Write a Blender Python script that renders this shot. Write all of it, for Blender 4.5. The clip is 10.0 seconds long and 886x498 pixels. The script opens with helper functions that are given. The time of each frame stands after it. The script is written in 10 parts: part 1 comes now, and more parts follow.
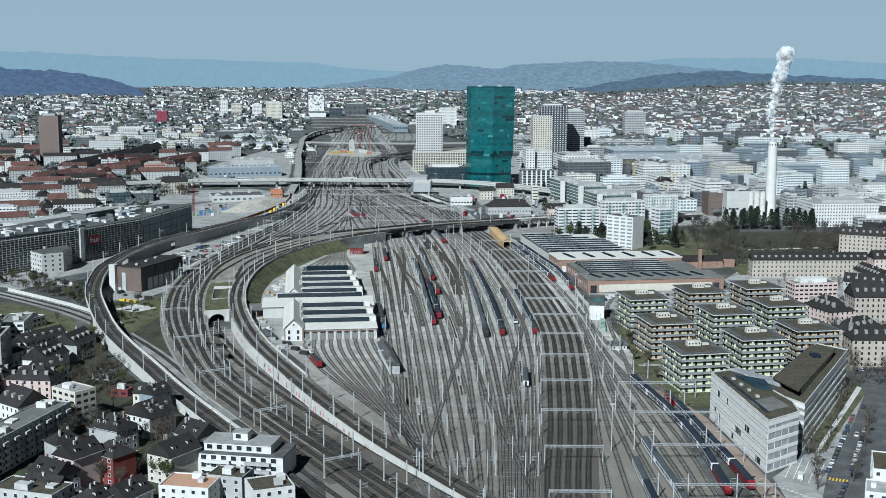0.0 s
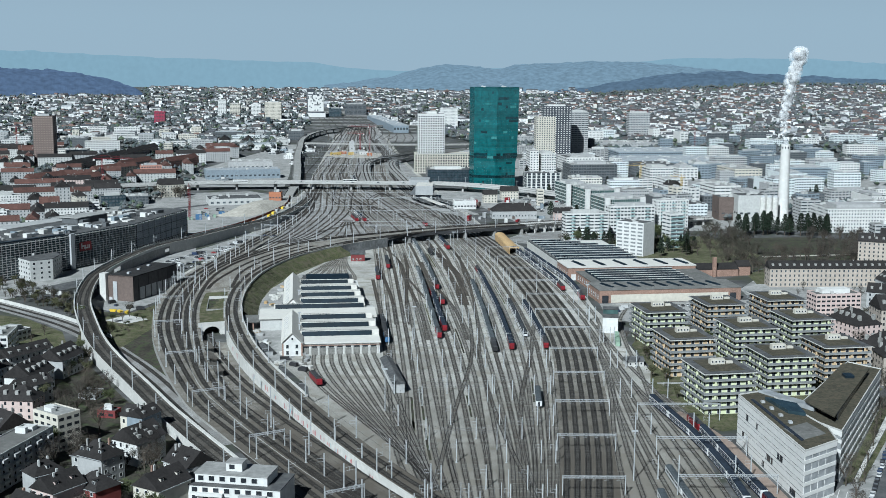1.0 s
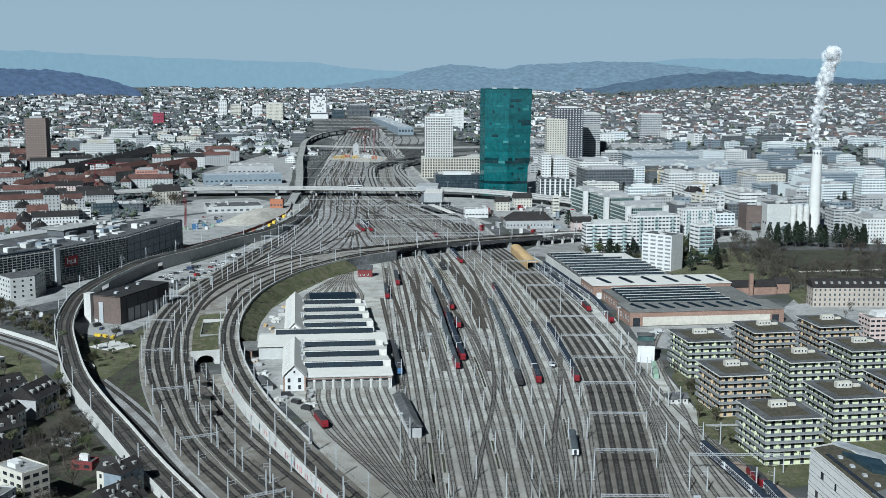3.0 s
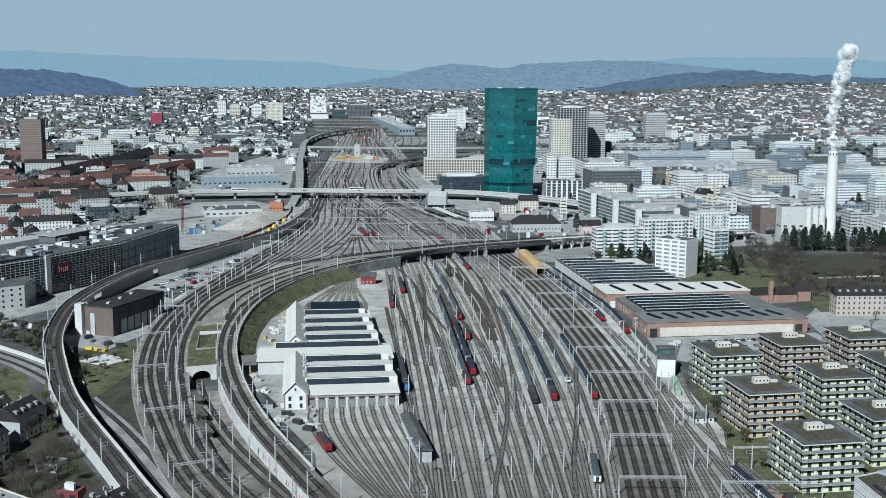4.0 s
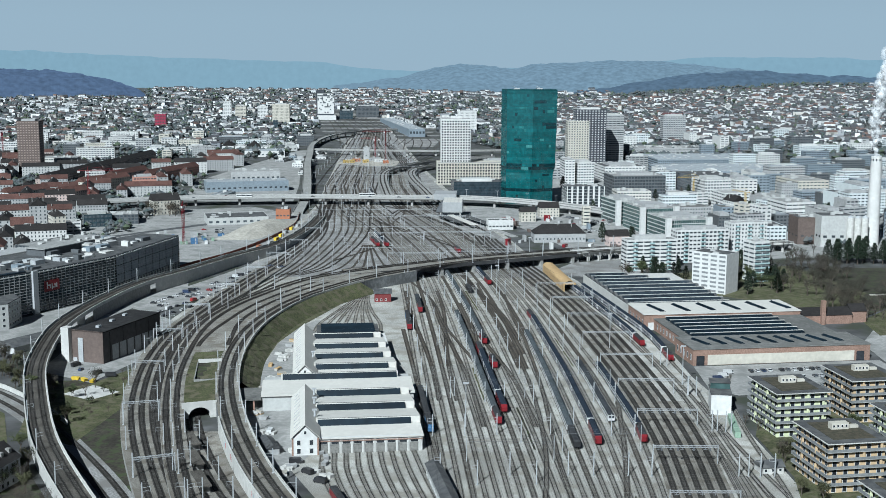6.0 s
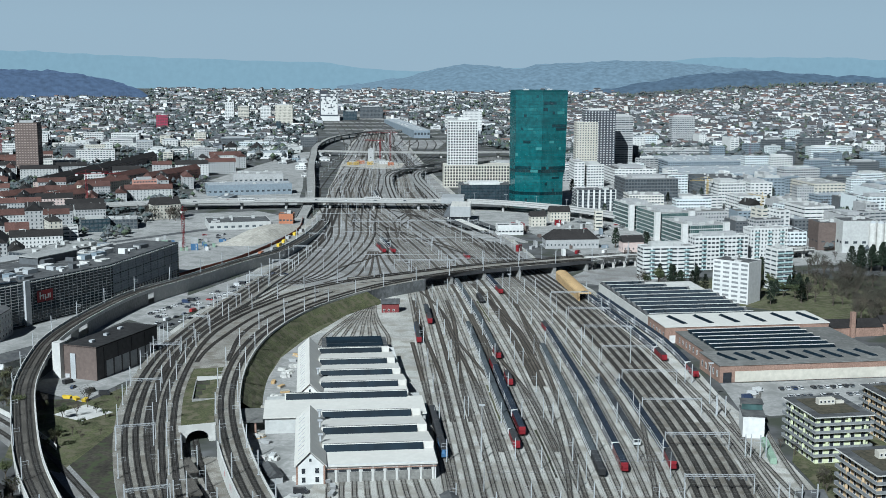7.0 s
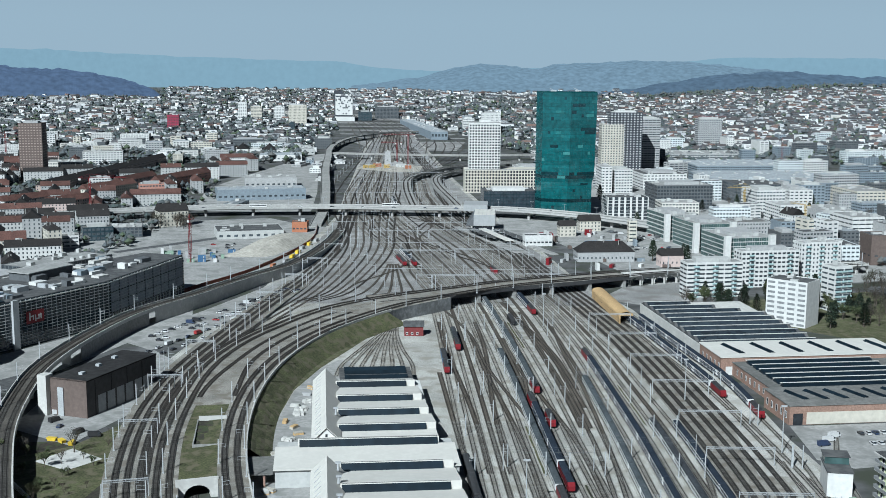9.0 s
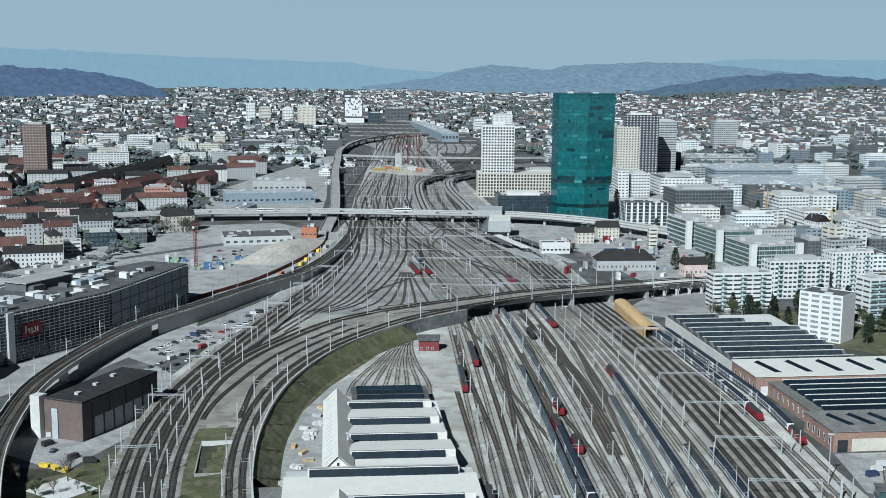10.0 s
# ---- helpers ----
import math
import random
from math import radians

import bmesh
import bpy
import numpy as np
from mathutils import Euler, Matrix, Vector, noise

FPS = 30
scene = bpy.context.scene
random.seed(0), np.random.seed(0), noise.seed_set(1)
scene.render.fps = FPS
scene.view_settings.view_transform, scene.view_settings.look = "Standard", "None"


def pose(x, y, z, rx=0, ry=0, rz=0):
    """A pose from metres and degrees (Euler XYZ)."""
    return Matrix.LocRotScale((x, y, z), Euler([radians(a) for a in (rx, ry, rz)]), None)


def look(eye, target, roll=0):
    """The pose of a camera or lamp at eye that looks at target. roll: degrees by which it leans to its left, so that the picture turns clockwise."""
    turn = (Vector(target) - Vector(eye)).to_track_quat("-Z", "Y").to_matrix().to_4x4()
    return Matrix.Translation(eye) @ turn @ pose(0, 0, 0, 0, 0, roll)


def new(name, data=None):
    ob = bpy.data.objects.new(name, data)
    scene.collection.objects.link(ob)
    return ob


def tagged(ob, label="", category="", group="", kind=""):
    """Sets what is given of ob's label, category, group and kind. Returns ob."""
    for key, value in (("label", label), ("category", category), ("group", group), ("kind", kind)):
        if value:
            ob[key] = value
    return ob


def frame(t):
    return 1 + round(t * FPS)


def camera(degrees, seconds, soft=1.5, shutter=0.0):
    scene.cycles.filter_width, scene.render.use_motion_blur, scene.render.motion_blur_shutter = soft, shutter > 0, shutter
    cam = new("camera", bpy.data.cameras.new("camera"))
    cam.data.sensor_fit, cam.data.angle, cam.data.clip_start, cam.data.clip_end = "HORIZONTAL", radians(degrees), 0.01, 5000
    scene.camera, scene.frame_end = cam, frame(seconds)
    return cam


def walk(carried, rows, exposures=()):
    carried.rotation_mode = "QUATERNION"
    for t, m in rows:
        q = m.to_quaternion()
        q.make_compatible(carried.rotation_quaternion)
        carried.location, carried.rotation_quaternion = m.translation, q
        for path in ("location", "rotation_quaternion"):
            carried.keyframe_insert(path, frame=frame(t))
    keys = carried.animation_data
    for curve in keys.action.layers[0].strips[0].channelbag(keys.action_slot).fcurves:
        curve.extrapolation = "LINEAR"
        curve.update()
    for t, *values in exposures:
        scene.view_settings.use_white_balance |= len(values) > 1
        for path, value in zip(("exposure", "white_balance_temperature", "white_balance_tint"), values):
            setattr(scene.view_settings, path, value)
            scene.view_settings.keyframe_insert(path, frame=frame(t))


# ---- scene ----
cam = camera(41.11, 10.0, soft=0.8)
walk(cam, [
    (0, look((0.00, -0.00, 158.90), (-0.00, 987.63, 2.11), 0.210)),
    (0.5, look((-2.05, 17.56, 158.99), (-1.39, 1005.18, 2.16), 0.258)),
    (1, look((-4.19, 34.92, 159.12), (-3.38, 1022.52, 2.10), 0.301)),
    (1.5, look((-6.41, 52.05, 159.30), (-6.44, 1039.64, 2.24), 0.335)),
    (2, look((-8.65, 69.03, 159.42), (-9.47, 1056.64, 2.54), 0.349)),
    (2.5, look((-10.74, 85.92, 159.45), (-11.70, 1073.54, 2.64), 0.347)),
    (4, look((-17.51, 135.92, 158.95), (-18.23, 1123.45, 1.51), 0.210)),
    (4.5, look((-20.01, 152.48, 158.76), (-22.07, 1139.99, 1.23), 0.214)),
    (5, look((-22.44, 169.00, 158.49), (-25.90, 1156.51, 0.95), 0.226)),
    (5.5, look((-24.82, 185.62, 158.25), (-29.76, 1173.14, 0.83), 0.242)),
    (7, look((-32.15, 235.49, 157.94), (-40.55, 1223.05, 0.95), 0.192)),
    (7.5, look((-34.60, 252.29, 157.92), (-45.44, 1239.79, 0.69), 0.220)),
    (8, look((-37.06, 269.34, 157.89), (-50.28, 1256.79, 0.53), 0.264)),
    (8.5, look((-39.54, 286.19, 157.78), (-55.34, 1273.57, 0.18), 0.317)),
    (9, look((-42.15, 302.97, 157.69), (-61.35, 1290.32, 0.31), 0.375)),
    (9.5, look((-44.85, 319.80, 157.61), (-67.34, 1307.13, 0.54), 0.434)),
    (10, look((-47.74, 336.64, 157.51), (-73.82, 1323.96, 0.93), 0.489)),
], exposures=[(0, 0.5, 5420, 1.5), (10, 0.5, 5420, 1.5)])

# ---- daylight: spring sun behind the camera to the left, clear hazy sky ----
SUN_TO = Vector((-0.38, -0.84, 0.74)).normalized()
world = bpy.data.worlds.new("sky")
scene.world = world
world.use_nodes = True
wn = world.node_tree
sky = wn.nodes.new("ShaderNodeTexSky")
sky.sky_type = "NISHITA"
sky.sun_disc = False
sky.sun_elevation = math.asin(SUN_TO.z)
sky.sun_rotation = math.atan2(SUN_TO.x, SUN_TO.y)
sky.altitude = 500
sky.air_density, sky.dust_density, sky.ozone_density = 1.0, 1.0, 3.0
haze = wn.nodes.new("ShaderNodeMix")
haze.data_type = "RGBA"
# haze lies low: pale near the horizon, clear overhead
up = wn.nodes.new("ShaderNodeTexCoord")
split = wn.nodes.new("ShaderNodeSeparateXYZ")
low = wn.nodes.new("ShaderNodeMapRange")
low.interpolation_type = "SMOOTHSTEP"
for i, v in ((1, 0.03), (2, 0.2), (3, 0.95), (4, 0.03)):
    low.inputs[i].default_value = v
wn.links.new(up.outputs["Generated"], split.inputs[0])
wn.links.new(split.outputs[2], low.inputs[0])
wn.links.new(low.outputs[0], haze.inputs[0])
haze.inputs[7].default_value = (4.1, 4.85, 5.3, 1.0)
tint = wn.nodes.new("ShaderNodeMix")
tint.data_type, tint.blend_type = "RGBA", "MULTIPLY"
tint.inputs[0].default_value = 1.0
tint.inputs[7].default_value = (0.08, 0.096, 0.122, 1.0)
wn.links.new(sky.outputs[0], tint.inputs[6])
wn.links.new(tint.outputs[2], haze.inputs[6])
wn.links.new(haze.outputs[2], wn.nodes["Background"].inputs[0])
wn.nodes["Background"].inputs[1].default_value = 0.068
sun_data = bpy.data.lights.new("sun", "SUN")
sun_data.energy, sun_data.angle, sun_data.color = 5.0, radians(0.53), (1.0, 0.96, 0.9)
sun = new("sun", sun_data)
sun.matrix_world = look((0, 0, 900), Vector((0, 0, 900)) - SUN_TO)

# ---- materials ----
def nodes_of(name):
    m = bpy.data.materials.new(name)
    m.use_nodes = True
    return m, m.node_tree.nodes, m.node_tree.links, m.node_tree.nodes["Principled BSDF"]


def noise_at(ns, ls, scale, detail=3.0, source="Position", stretch=None):
    n = ns.new("ShaderNodeTexNoise")
    n.inputs["Scale"].default_value = scale
    n.inputs["Detail"].default_value = detail
    g = ns.new("ShaderNodeNewGeometry") if source == "Position" else ns.new("ShaderNodeTexCoord")
    out = g.outputs["Position"] if source == "Position" else g.outputs["Object"]
    if stretch:
        mp = ns.new("ShaderNodeMapping")
        mp.inputs["Scale"].default_value = stretch
        ls.new(out, mp.inputs["Vector"])
        out = mp.outputs["Vector"]
    ls.new(out, n.inputs["Vector"])
    return n


def mixed(ns, ls, kind, fac, a, b):
    m = ns.new("ShaderNodeMix")
    m.data_type, m.blend_type = "RGBA", kind
    for sock, v in ((m.inputs[0], fac), (m.inputs[6], a), (m.inputs[7], b)):
        if isinstance(v, bpy.types.NodeSocket):
            ls.new(v, sock)
        else:
            sock.default_value = v if isinstance(v, float) else (*v, 1.0)
    return m.outputs[2]


def ramp(ns, ls, src, stops):
    r = ns.new("ShaderNodeValToRGB")
    while len(r.color_ramp.elements) < len(stops):
        r.color_ramp.elements.new(0.5)
    for e, (p, c) in zip(r.color_ramp.elements, stops):
        e.position, e.color = p, (*c, 1.0)
    ls.new(src, r.inputs[0])
    return r.outputs[0]


def shade(c, k):
    return tuple(min(1.0, v * k) for v in c)


def mat(name, col, rough=0.85, var=0.18, fine=2.0, broad=0.12, metal=0.0, bump=0.0, rand=0.0, stain=None, stretch=None, spec=0.3):
    """A surface with grain and broad wear; rand varies it from object to object; stain adds blotches of a second colour."""
    m, ns, ls, p = nodes_of(name)
    n1, n2 = noise_at(ns, ls, fine, 4, stretch=stretch), noise_at(ns, ls, broad, 3)
    c1 = ramp(ns, ls, n1.outputs[0], [(0.3, shade(col, 1 - var)), (0.7, shade(col, 1 + var))])
    c2 = ramp(ns, ls, n2.outputs[0], [(0.32, (1 - var,) * 3), (0.68, (1.0,) * 3)])
    c = mixed(ns, ls, "MULTIPLY", 1.0, c1, c2)
    if stain:
        n3 = noise_at(ns, ls, broad * 3.1, 5)
        f = ramp(ns, ls, n3.outputs[0], [(0.48, (0,) * 3), (0.62, (1,) * 3)])
        c = mixed(ns, ls, "MIX", f, c, stain)
    if rand:
        oi = ns.new("ShaderNodeObjectInfo")
        c = mixed(ns, ls, "MULTIPLY", 1.0, c, ramp(ns, ls, oi.outputs["Random"], [(0, (1 - rand,) * 3), (1, (1.0,) * 3)]))
    ls.new(c, p.inputs["Base Color"])
    p.inputs["Roughness"].default_value, p.inputs["Metallic"].default_value = rough, metal
    p.inputs["Specular IOR Level"].default_value = spec
    if bump:
        b = ns.new("ShaderNodeBump")
        b.inputs["Strength"].default_value, b.inputs["Distance"].default_value = bump, 0.1
        ls.new(n1.outputs[0], b.inputs["Height"])
        ls.new(b.outputs[0], p.inputs["Normal"])
    return m


def island_mat(name, stops, rough=0.85, fine=1.5, var=0.15):
    """A colour for each loose piece of a joined mesh, with grain over it."""
    m, ns, ls, p = nodes_of(name)
    g = ns.new("ShaderNodeNewGeometry")
    c = ramp(ns, ls, g.outputs["Random Per Island"], stops)
    ls_ramp = [n for n in ns if n.bl_idname == "ShaderNodeValToRGB"][-1]
    ls_ramp.color_ramp.interpolation = "CONSTANT"
    n1 = noise_at(ns, ls, fine, 3)
    c = mixed(ns, ls, "MULTIPLY", 1.0, c, ramp(ns, ls, n1.outputs[0], [(0.3, (1 - var,) * 3), (0.7, (1.0,) * 3)]))
    ls.new(c, p.inputs["Base Color"])
    p.inputs["Roughness"].default_value = rough
    p.inputs["Specular IOR Level"].default_value = 0.25
    return m


def random_mat(name, stops, rough=0.85, fine=1.5, var=0.15, metal=0.0, spec=0.3):
    """A colour for each object, with grain over it."""
    m, ns, ls, p = nodes_of(name)
    oi = ns.new("ShaderNodeObjectInfo")
    c = ramp(ns, ls, oi.outputs["Random"], stops)
    [n for n in ns if n.bl_idname == "ShaderNodeValToRGB"][-1].color_ramp.interpolation = "CONSTANT"
    n1 = noise_at(ns, ls, fine, 3)
    c = mixed(ns, ls, "MULTIPLY", 1.0, c, ramp(ns, ls, n1.outputs[0], [(0.3, (1 - var,) * 3), (0.7, (1.0,) * 3)]))
    ls.new(c, p.inputs["Base Color"])
    p.inputs["Roughness"].default_value, p.inputs["Metallic"].default_value = rough, metal
    p.inputs["Specular IOR Level"].default_value = spec
    return m


def glass_mat(name, col, rough=0.12, rand=0.35, spec=0.6):
    m, ns, ls, p = nodes_of(name)
    n1 = noise_at(ns, ls, 0.25, 2)
    c = ramp(ns, ls, n1.outputs[0], [(0.3, shade(col, 0.7)), (0.7, shade(col, 1.25))])
    oi = ns.new("ShaderNodeObjectInfo")
    c = mixed(ns, ls, "MULTIPLY", 1.0, c, ramp(ns, ls, oi.outputs["Random"], [(0, (1 - rand,) * 3), (1, (1.0,) * 3)]))
    ls.new(c, p.inputs["Base Color"])
    p.inputs["Roughness"].default_value = rough
    p.inputs["Specular IOR Level"].default_value = spec
    return m


M = {
    "ballast": mat("pale_ballast", (0.42, 0.41, 0.375), 0.95, 0.4, 3.0, 0.03, bump=0.25, stain=(0.25, 0.235, 0.203)),
    "bed": mat("rusty_track_bed", (0.1, 0.087, 0.071), 0.95, 0.4, 2.2, 0.04, bump=0.3, stain=(0.07, 0.058, 0.046)),
    "bed_dark": mat("dark_main_line_bed", (0.044, 0.038, 0.032), 0.95, 0.4, 1.2, 0.05, bump=0.4),
    "bed_mid": mat("dark_ballast", (0.11, 0.1, 0.086), 0.95, 0.45, 2.4, 0.05, bump=0.3, stain=(0.06, 0.053, 0.045)),
    "speckled": mat("dark_cladding", (0.05, 0.055, 0.065), 0.5, 0.2, 0.5, 0.1),
    "grey_dark": mat("dark_grey_frame", (0.1, 0.105, 0.11), 0.7, 0.15, 0.5, 0.1),
    "office_glass": mat("pale_office_front", (0.55, 0.58, 0.58), 0.6, 0.08, 0.5, 0.1),
    "bluegrey": mat("blue_grey_cladding", (0.2, 0.235, 0.265), 0.65, 0.12, 0.5, 0.06),
    "bluegrey_roof": mat("blue_grey_sheet_roof", (0.23, 0.245, 0.255), 0.95, 0.14, 0.4, 0.05, spec=0.08),
    "dark_glass": glass_mat("dark_glass_front", (0.03, 0.052, 0.064), 0.15),
    "pinkbrick": mat("salmon_brick", (0.42, 0.22, 0.17), 0.85, 0.12, 0.8, 0.1),
    "crimson": mat("crimson_cladding", (0.26, 0.03, 0.06), 0.6, 0.12, 0.5, 0.1),
    "redwall": mat("faded_red_render", (0.17, 0.04, 0.036), 0.85, 0.15, 0.6, 0.1),
    "terracotta": mat("terracotta_tiles", (0.4, 0.24, 0.16), 0.85, 0.12, 0.8, 0.1),
    "brown_light": mat("pale_brown_panel", (0.34, 0.27, 0.24), 0.7, 0.15, 0.6, 0.1),
    "paint_pink": mat("faded_red_paint", (0.45, 0.2, 0.2), 0.8, 0.2),
    "paint_blue": mat("faded_blue_paint", (0.3, 0.45, 0.5), 0.8, 0.2),
    "earth": mat("garden_earth", (0.05, 0.045, 0.034), 0.95, 0.45, 0.7, 0.07, bump=0.5, stain=(0.045, 0.055, 0.026)),
    "brown_paving": mat("brown_platform_paving", (0.24, 0.185, 0.15), 0.9, 0.15, 1.0, 0.1),
    "rust": mat("rust_red_boards", (0.2, 0.07, 0.05), 0.85, 0.2, 1.0, 0.1),
    "glass_green": glass_mat("green_tinted_glass", (0.055, 0.095, 0.092), 0.15),
    "hut_red": mat("dull_red_boards", (0.16, 0.035, 0.035), 0.8, 0.2),
    "rail": mat("worn_steel_rail", (0.028, 0.024, 0.022), 0.6, 0.2, 0.8, 0.1, metal=0.3),
    "concrete": mat("pale_concrete", (0.5, 0.49, 0.46), 0.9, 0.14, 0.6, 0.06, bump=0.2, stain=(0.43, 0.42, 0.395)),
    "bridge_concrete": mat("grey_bridge_concrete", (0.36, 0.355, 0.34), 0.9, 0.14, 0.6, 0.06, bump=0.2, stain=(0.3, 0.295, 0.28)),
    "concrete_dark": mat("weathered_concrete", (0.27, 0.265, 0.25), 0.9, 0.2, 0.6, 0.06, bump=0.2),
    "asphalt": mat("asphalt", (0.075, 0.077, 0.08), 0.92, 0.2, 1.0, 0.04, stain=(0.1, 0.1, 0.1)),
    "paving": mat("grey_yard_paving", (0.31, 0.305, 0.292), 0.92, 0.2, 0.5, 0.03, stain=(0.2, 0.2, 0.19)),
    "sand": mat("pale_building_sand", (0.4, 0.375, 0.325), 0.95, 0.2, 0.4, 0.05, bump=0.3),
    "grass": mat("spring_grass", (0.085, 0.09, 0.042), 0.95, 0.45, 1.1, 0.07, bump=0.6, stain=(0.105, 0.095, 0.06)),
    "city": mat("city_ground", (0.1, 0.1, 0.1), 0.95, 0.45, 0.07, 0.012, stain=(0.045, 0.05, 0.036)),
    "steel": mat("galvanised_steel", (0.37, 0.38, 0.385), 0.6, 0.15, 2.0, 0.2, metal=0.0),
    "steel_dark": mat("dark_bridge_steel", (0.06, 0.06, 0.062), 0.6, 0.2, 0.5, 0.1, metal=0.3),
    "white": mat("white_render", (0.55, 0.545, 0.525), 0.85, 0.09, 0.5, 0.08),
    "white_metal": mat("white_sheet_roof", (0.53, 0.512, 0.47), 0.8, 0.05, 0.5, 0.06, stain=(0.5, 0.482, 0.442), spec=0.15),
    "cream": mat("cream_render", (0.48, 0.45, 0.385), 0.85, 0.1, 0.5, 0.08),
    "grey_render": mat("grey_render", (0.34, 0.34, 0.335), 0.85, 0.12, 0.5, 0.08),
    "beige": mat("beige_render", (0.36, 0.315, 0.27), 0.85, 0.12, 0.5, 0.08),
    "pink": mat("pale_pink_render", (0.5, 0.4, 0.365), 0.85, 0.1, 0.5, 0.08),
    "brick": mat("red_brown_brick", (0.27, 0.175, 0.135), 0.9, 0.25, 1.5, 0.1, bump=0.2),
    "brown_clad": mat("brown_cladding", (0.12, 0.092, 0.08), 0.7, 0.15, 0.6, 0.1),
    "slate": mat("dark_slate_roof", (0.028, 0.025, 0.024), 0.85, 0.3, 1.0, 0.15, bump=0.3, rand=0.3),
    "tile": mat("red_tile_roof", (0.115, 0.058, 0.047), 0.85, 0.3, 1.0, 0.12, bump=0.3, rand=0.35),
    "flat_roof": mat("gravel_flat_roof", (0.19, 0.187, 0.176), 0.95, 0.25, 0.6, 0.06, rand=0.35, stain=(0.14, 0.14, 0.13)),
    # concrete with the shade of the outer embankment wall put into its colour
    "concrete_shaded": mat("shade_toned_concrete", (0.165, 0.17, 0.172), 0.9, 0.3, 0.5, 0.08, bump=0.2, stain=(0.11, 0.112, 0.112)),
    "door_grey": mat("weathered_grey_door", (0.2, 0.195, 0.18), 0.8, 0.25, 1.0, 0.2),
    "tar": mat("black_tarred_roof", (0.032, 0.031, 0.031), 0.9, 0.35, 0.4, 0.08, spec=0.15),
    "felt": mat("grey_roof_felt", (0.075, 0.076, 0.078), 0.92, 0.25, 0.5, 0.06, stain=(0.1, 0.1, 0.098)),
    "green_roof": mat("sedum_roof", (0.06, 0.055, 0.038), 0.95, 0.3, 0.7, 0.2, bump=0.4, stain=(0.078, 0.066, 0.045)),
    "pale_roof": mat("pale_gravel_roof", (0.34, 0.338, 0.325), 0.9, 0.2, 0.5, 0.06, rand=0.25),
    # lighter than near panes: sky reflection is put into the base colour
    "window_far": mat("sky_toned_far_window", (0.075, 0.088, 0.1), 0.25, 0.3, 0.5, 0.1, spec=0.5, rand=0.4),
    "bed_pale": mat("pale_track_bed", (0.27, 0.255, 0.225), 0.95, 0.4, 2.4, 0.05, bump=0.3, stain=(0.15, 0.135, 0.112)),
    "gravel_pale": mat("fresh_pale_gravel", (0.46, 0.45, 0.415), 0.95, 0.3, 1.6, 0.05, bump=0.4, stain=(0.33, 0.315, 0.28)),
    "ballast_dark": mat("oily_grey_ballast", (0.29, 0.285, 0.275), 0.95, 0.4, 1.2, 0.025, bump=0.5, stain=(0.17, 0.162, 0.15)),
    "glass": glass_mat("window_glass", (0.035, 0.045, 0.055)),
    "glass_sky": glass_mat("roof_light_glass", (0.01, 0.018, 0.026), 0.3, spec=0.3),
    "window": mat("dark_window", (0.035, 0.04, 0.048), 0.2, 0.3, 0.5, 0.1, spec=0.6, rand=0.4),
    "wood": mat("ochre_boarding", (0.45, 0.31, 0.155), 0.8, 0.15, 1.0, 0.1),
    "lime": mat("lime_green_panel", (0.56, 0.585, 0.38), 0.8, 0.08, 0.5, 0.1),
    "ochre": mat("ochre_panel", (0.5, 0.37, 0.225), 0.8, 0.08, 0.5, 0.1),
    "teal": mat("pale_teal_panel", (0.34, 0.45, 0.445), 0.8, 0.08, 0.5, 0.1),
    "balcony": mat("grey_balcony_mesh", (0.2, 0.207, 0.21), 0.7, 0.2, 1.0, 0.1),
    "red": mat("red_paint", (0.16, 0.013, 0.018), 0.45, 0.12, 1.0, 0.2),
    "navy": mat("navy_coach_paint", (0.025, 0.035, 0.065), 0.45, 0.15, 0.8, 0.2),
    "coach_roof": mat("grey_coach_roof", (0.05, 0.054, 0.06), 0.9, 0.25, 0.8, 0.1, spec=0.08),
    "coach_white": mat("off_white_coach", (0.55, 0.55, 0.54), 0.5, 0.1, 0.8, 0.1),
    "black": mat("black_rubber_iron_and_shade", (0.02, 0.02, 0.021), 0.7, 0.2, 1.0, 0.3),
    "orange": mat("orange_paint", (0.34, 0.14, 0.075), 0.7, 0.12, 1.0, 0.2),
    "crane_yellow": mat("dull_yellow_paint", (0.42, 0.3, 0.1), 0.7, 0.15, 1.0, 0.2),
    "yellow": mat("yellow_paint", (0.6, 0.42, 0.04), 0.55, 0.12, 1.0, 0.2),
    "blue": mat("blue_paint", (0.06, 0.13, 0.24), 0.55, 0.15, 1.0, 0.2),
    "green_box": mat("pale_green_container", (0.24, 0.33, 0.25), 0.6, 0.12, 1.0, 0.2),
    "bark": mat("grey_brown_bark", (0.09, 0.075, 0.06), 0.95, 0.25, 2.0, 0.3),
    "twigs": random_mat("bare_twigs", [(0, (0.052, 0.045, 0.038)), (0.4, (0.068, 0.055, 0.042)), (0.75, (0.048, 0.046, 0.033))], 0.95),
    "leaf": random_mat("spring_leaves", [(0, (0.055, 0.064, 0.026)), (0.35, (0.045, 0.056, 0.024)), (0.7, (0.07, 0.07, 0.035))], 0.9),
    "needles": mat("dark_conifer", (0.022, 0.034, 0.02), 0.95, 0.3, 1.0, 0.2, rand=0.4),
    "car": random_mat("car_paint", [(0, (0.55, 0.55, 0.54)), (0.24, (0.03, 0.03, 0.032)), (0.58, (0.12, 0.125, 0.13)), (0.74, (0.5, 0.5, 0.5)), (0.85, (0.03, 0.045, 0.09)), (0.93, (0.3, 0.03, 0.03))], 0.35, spec=0.5),
}


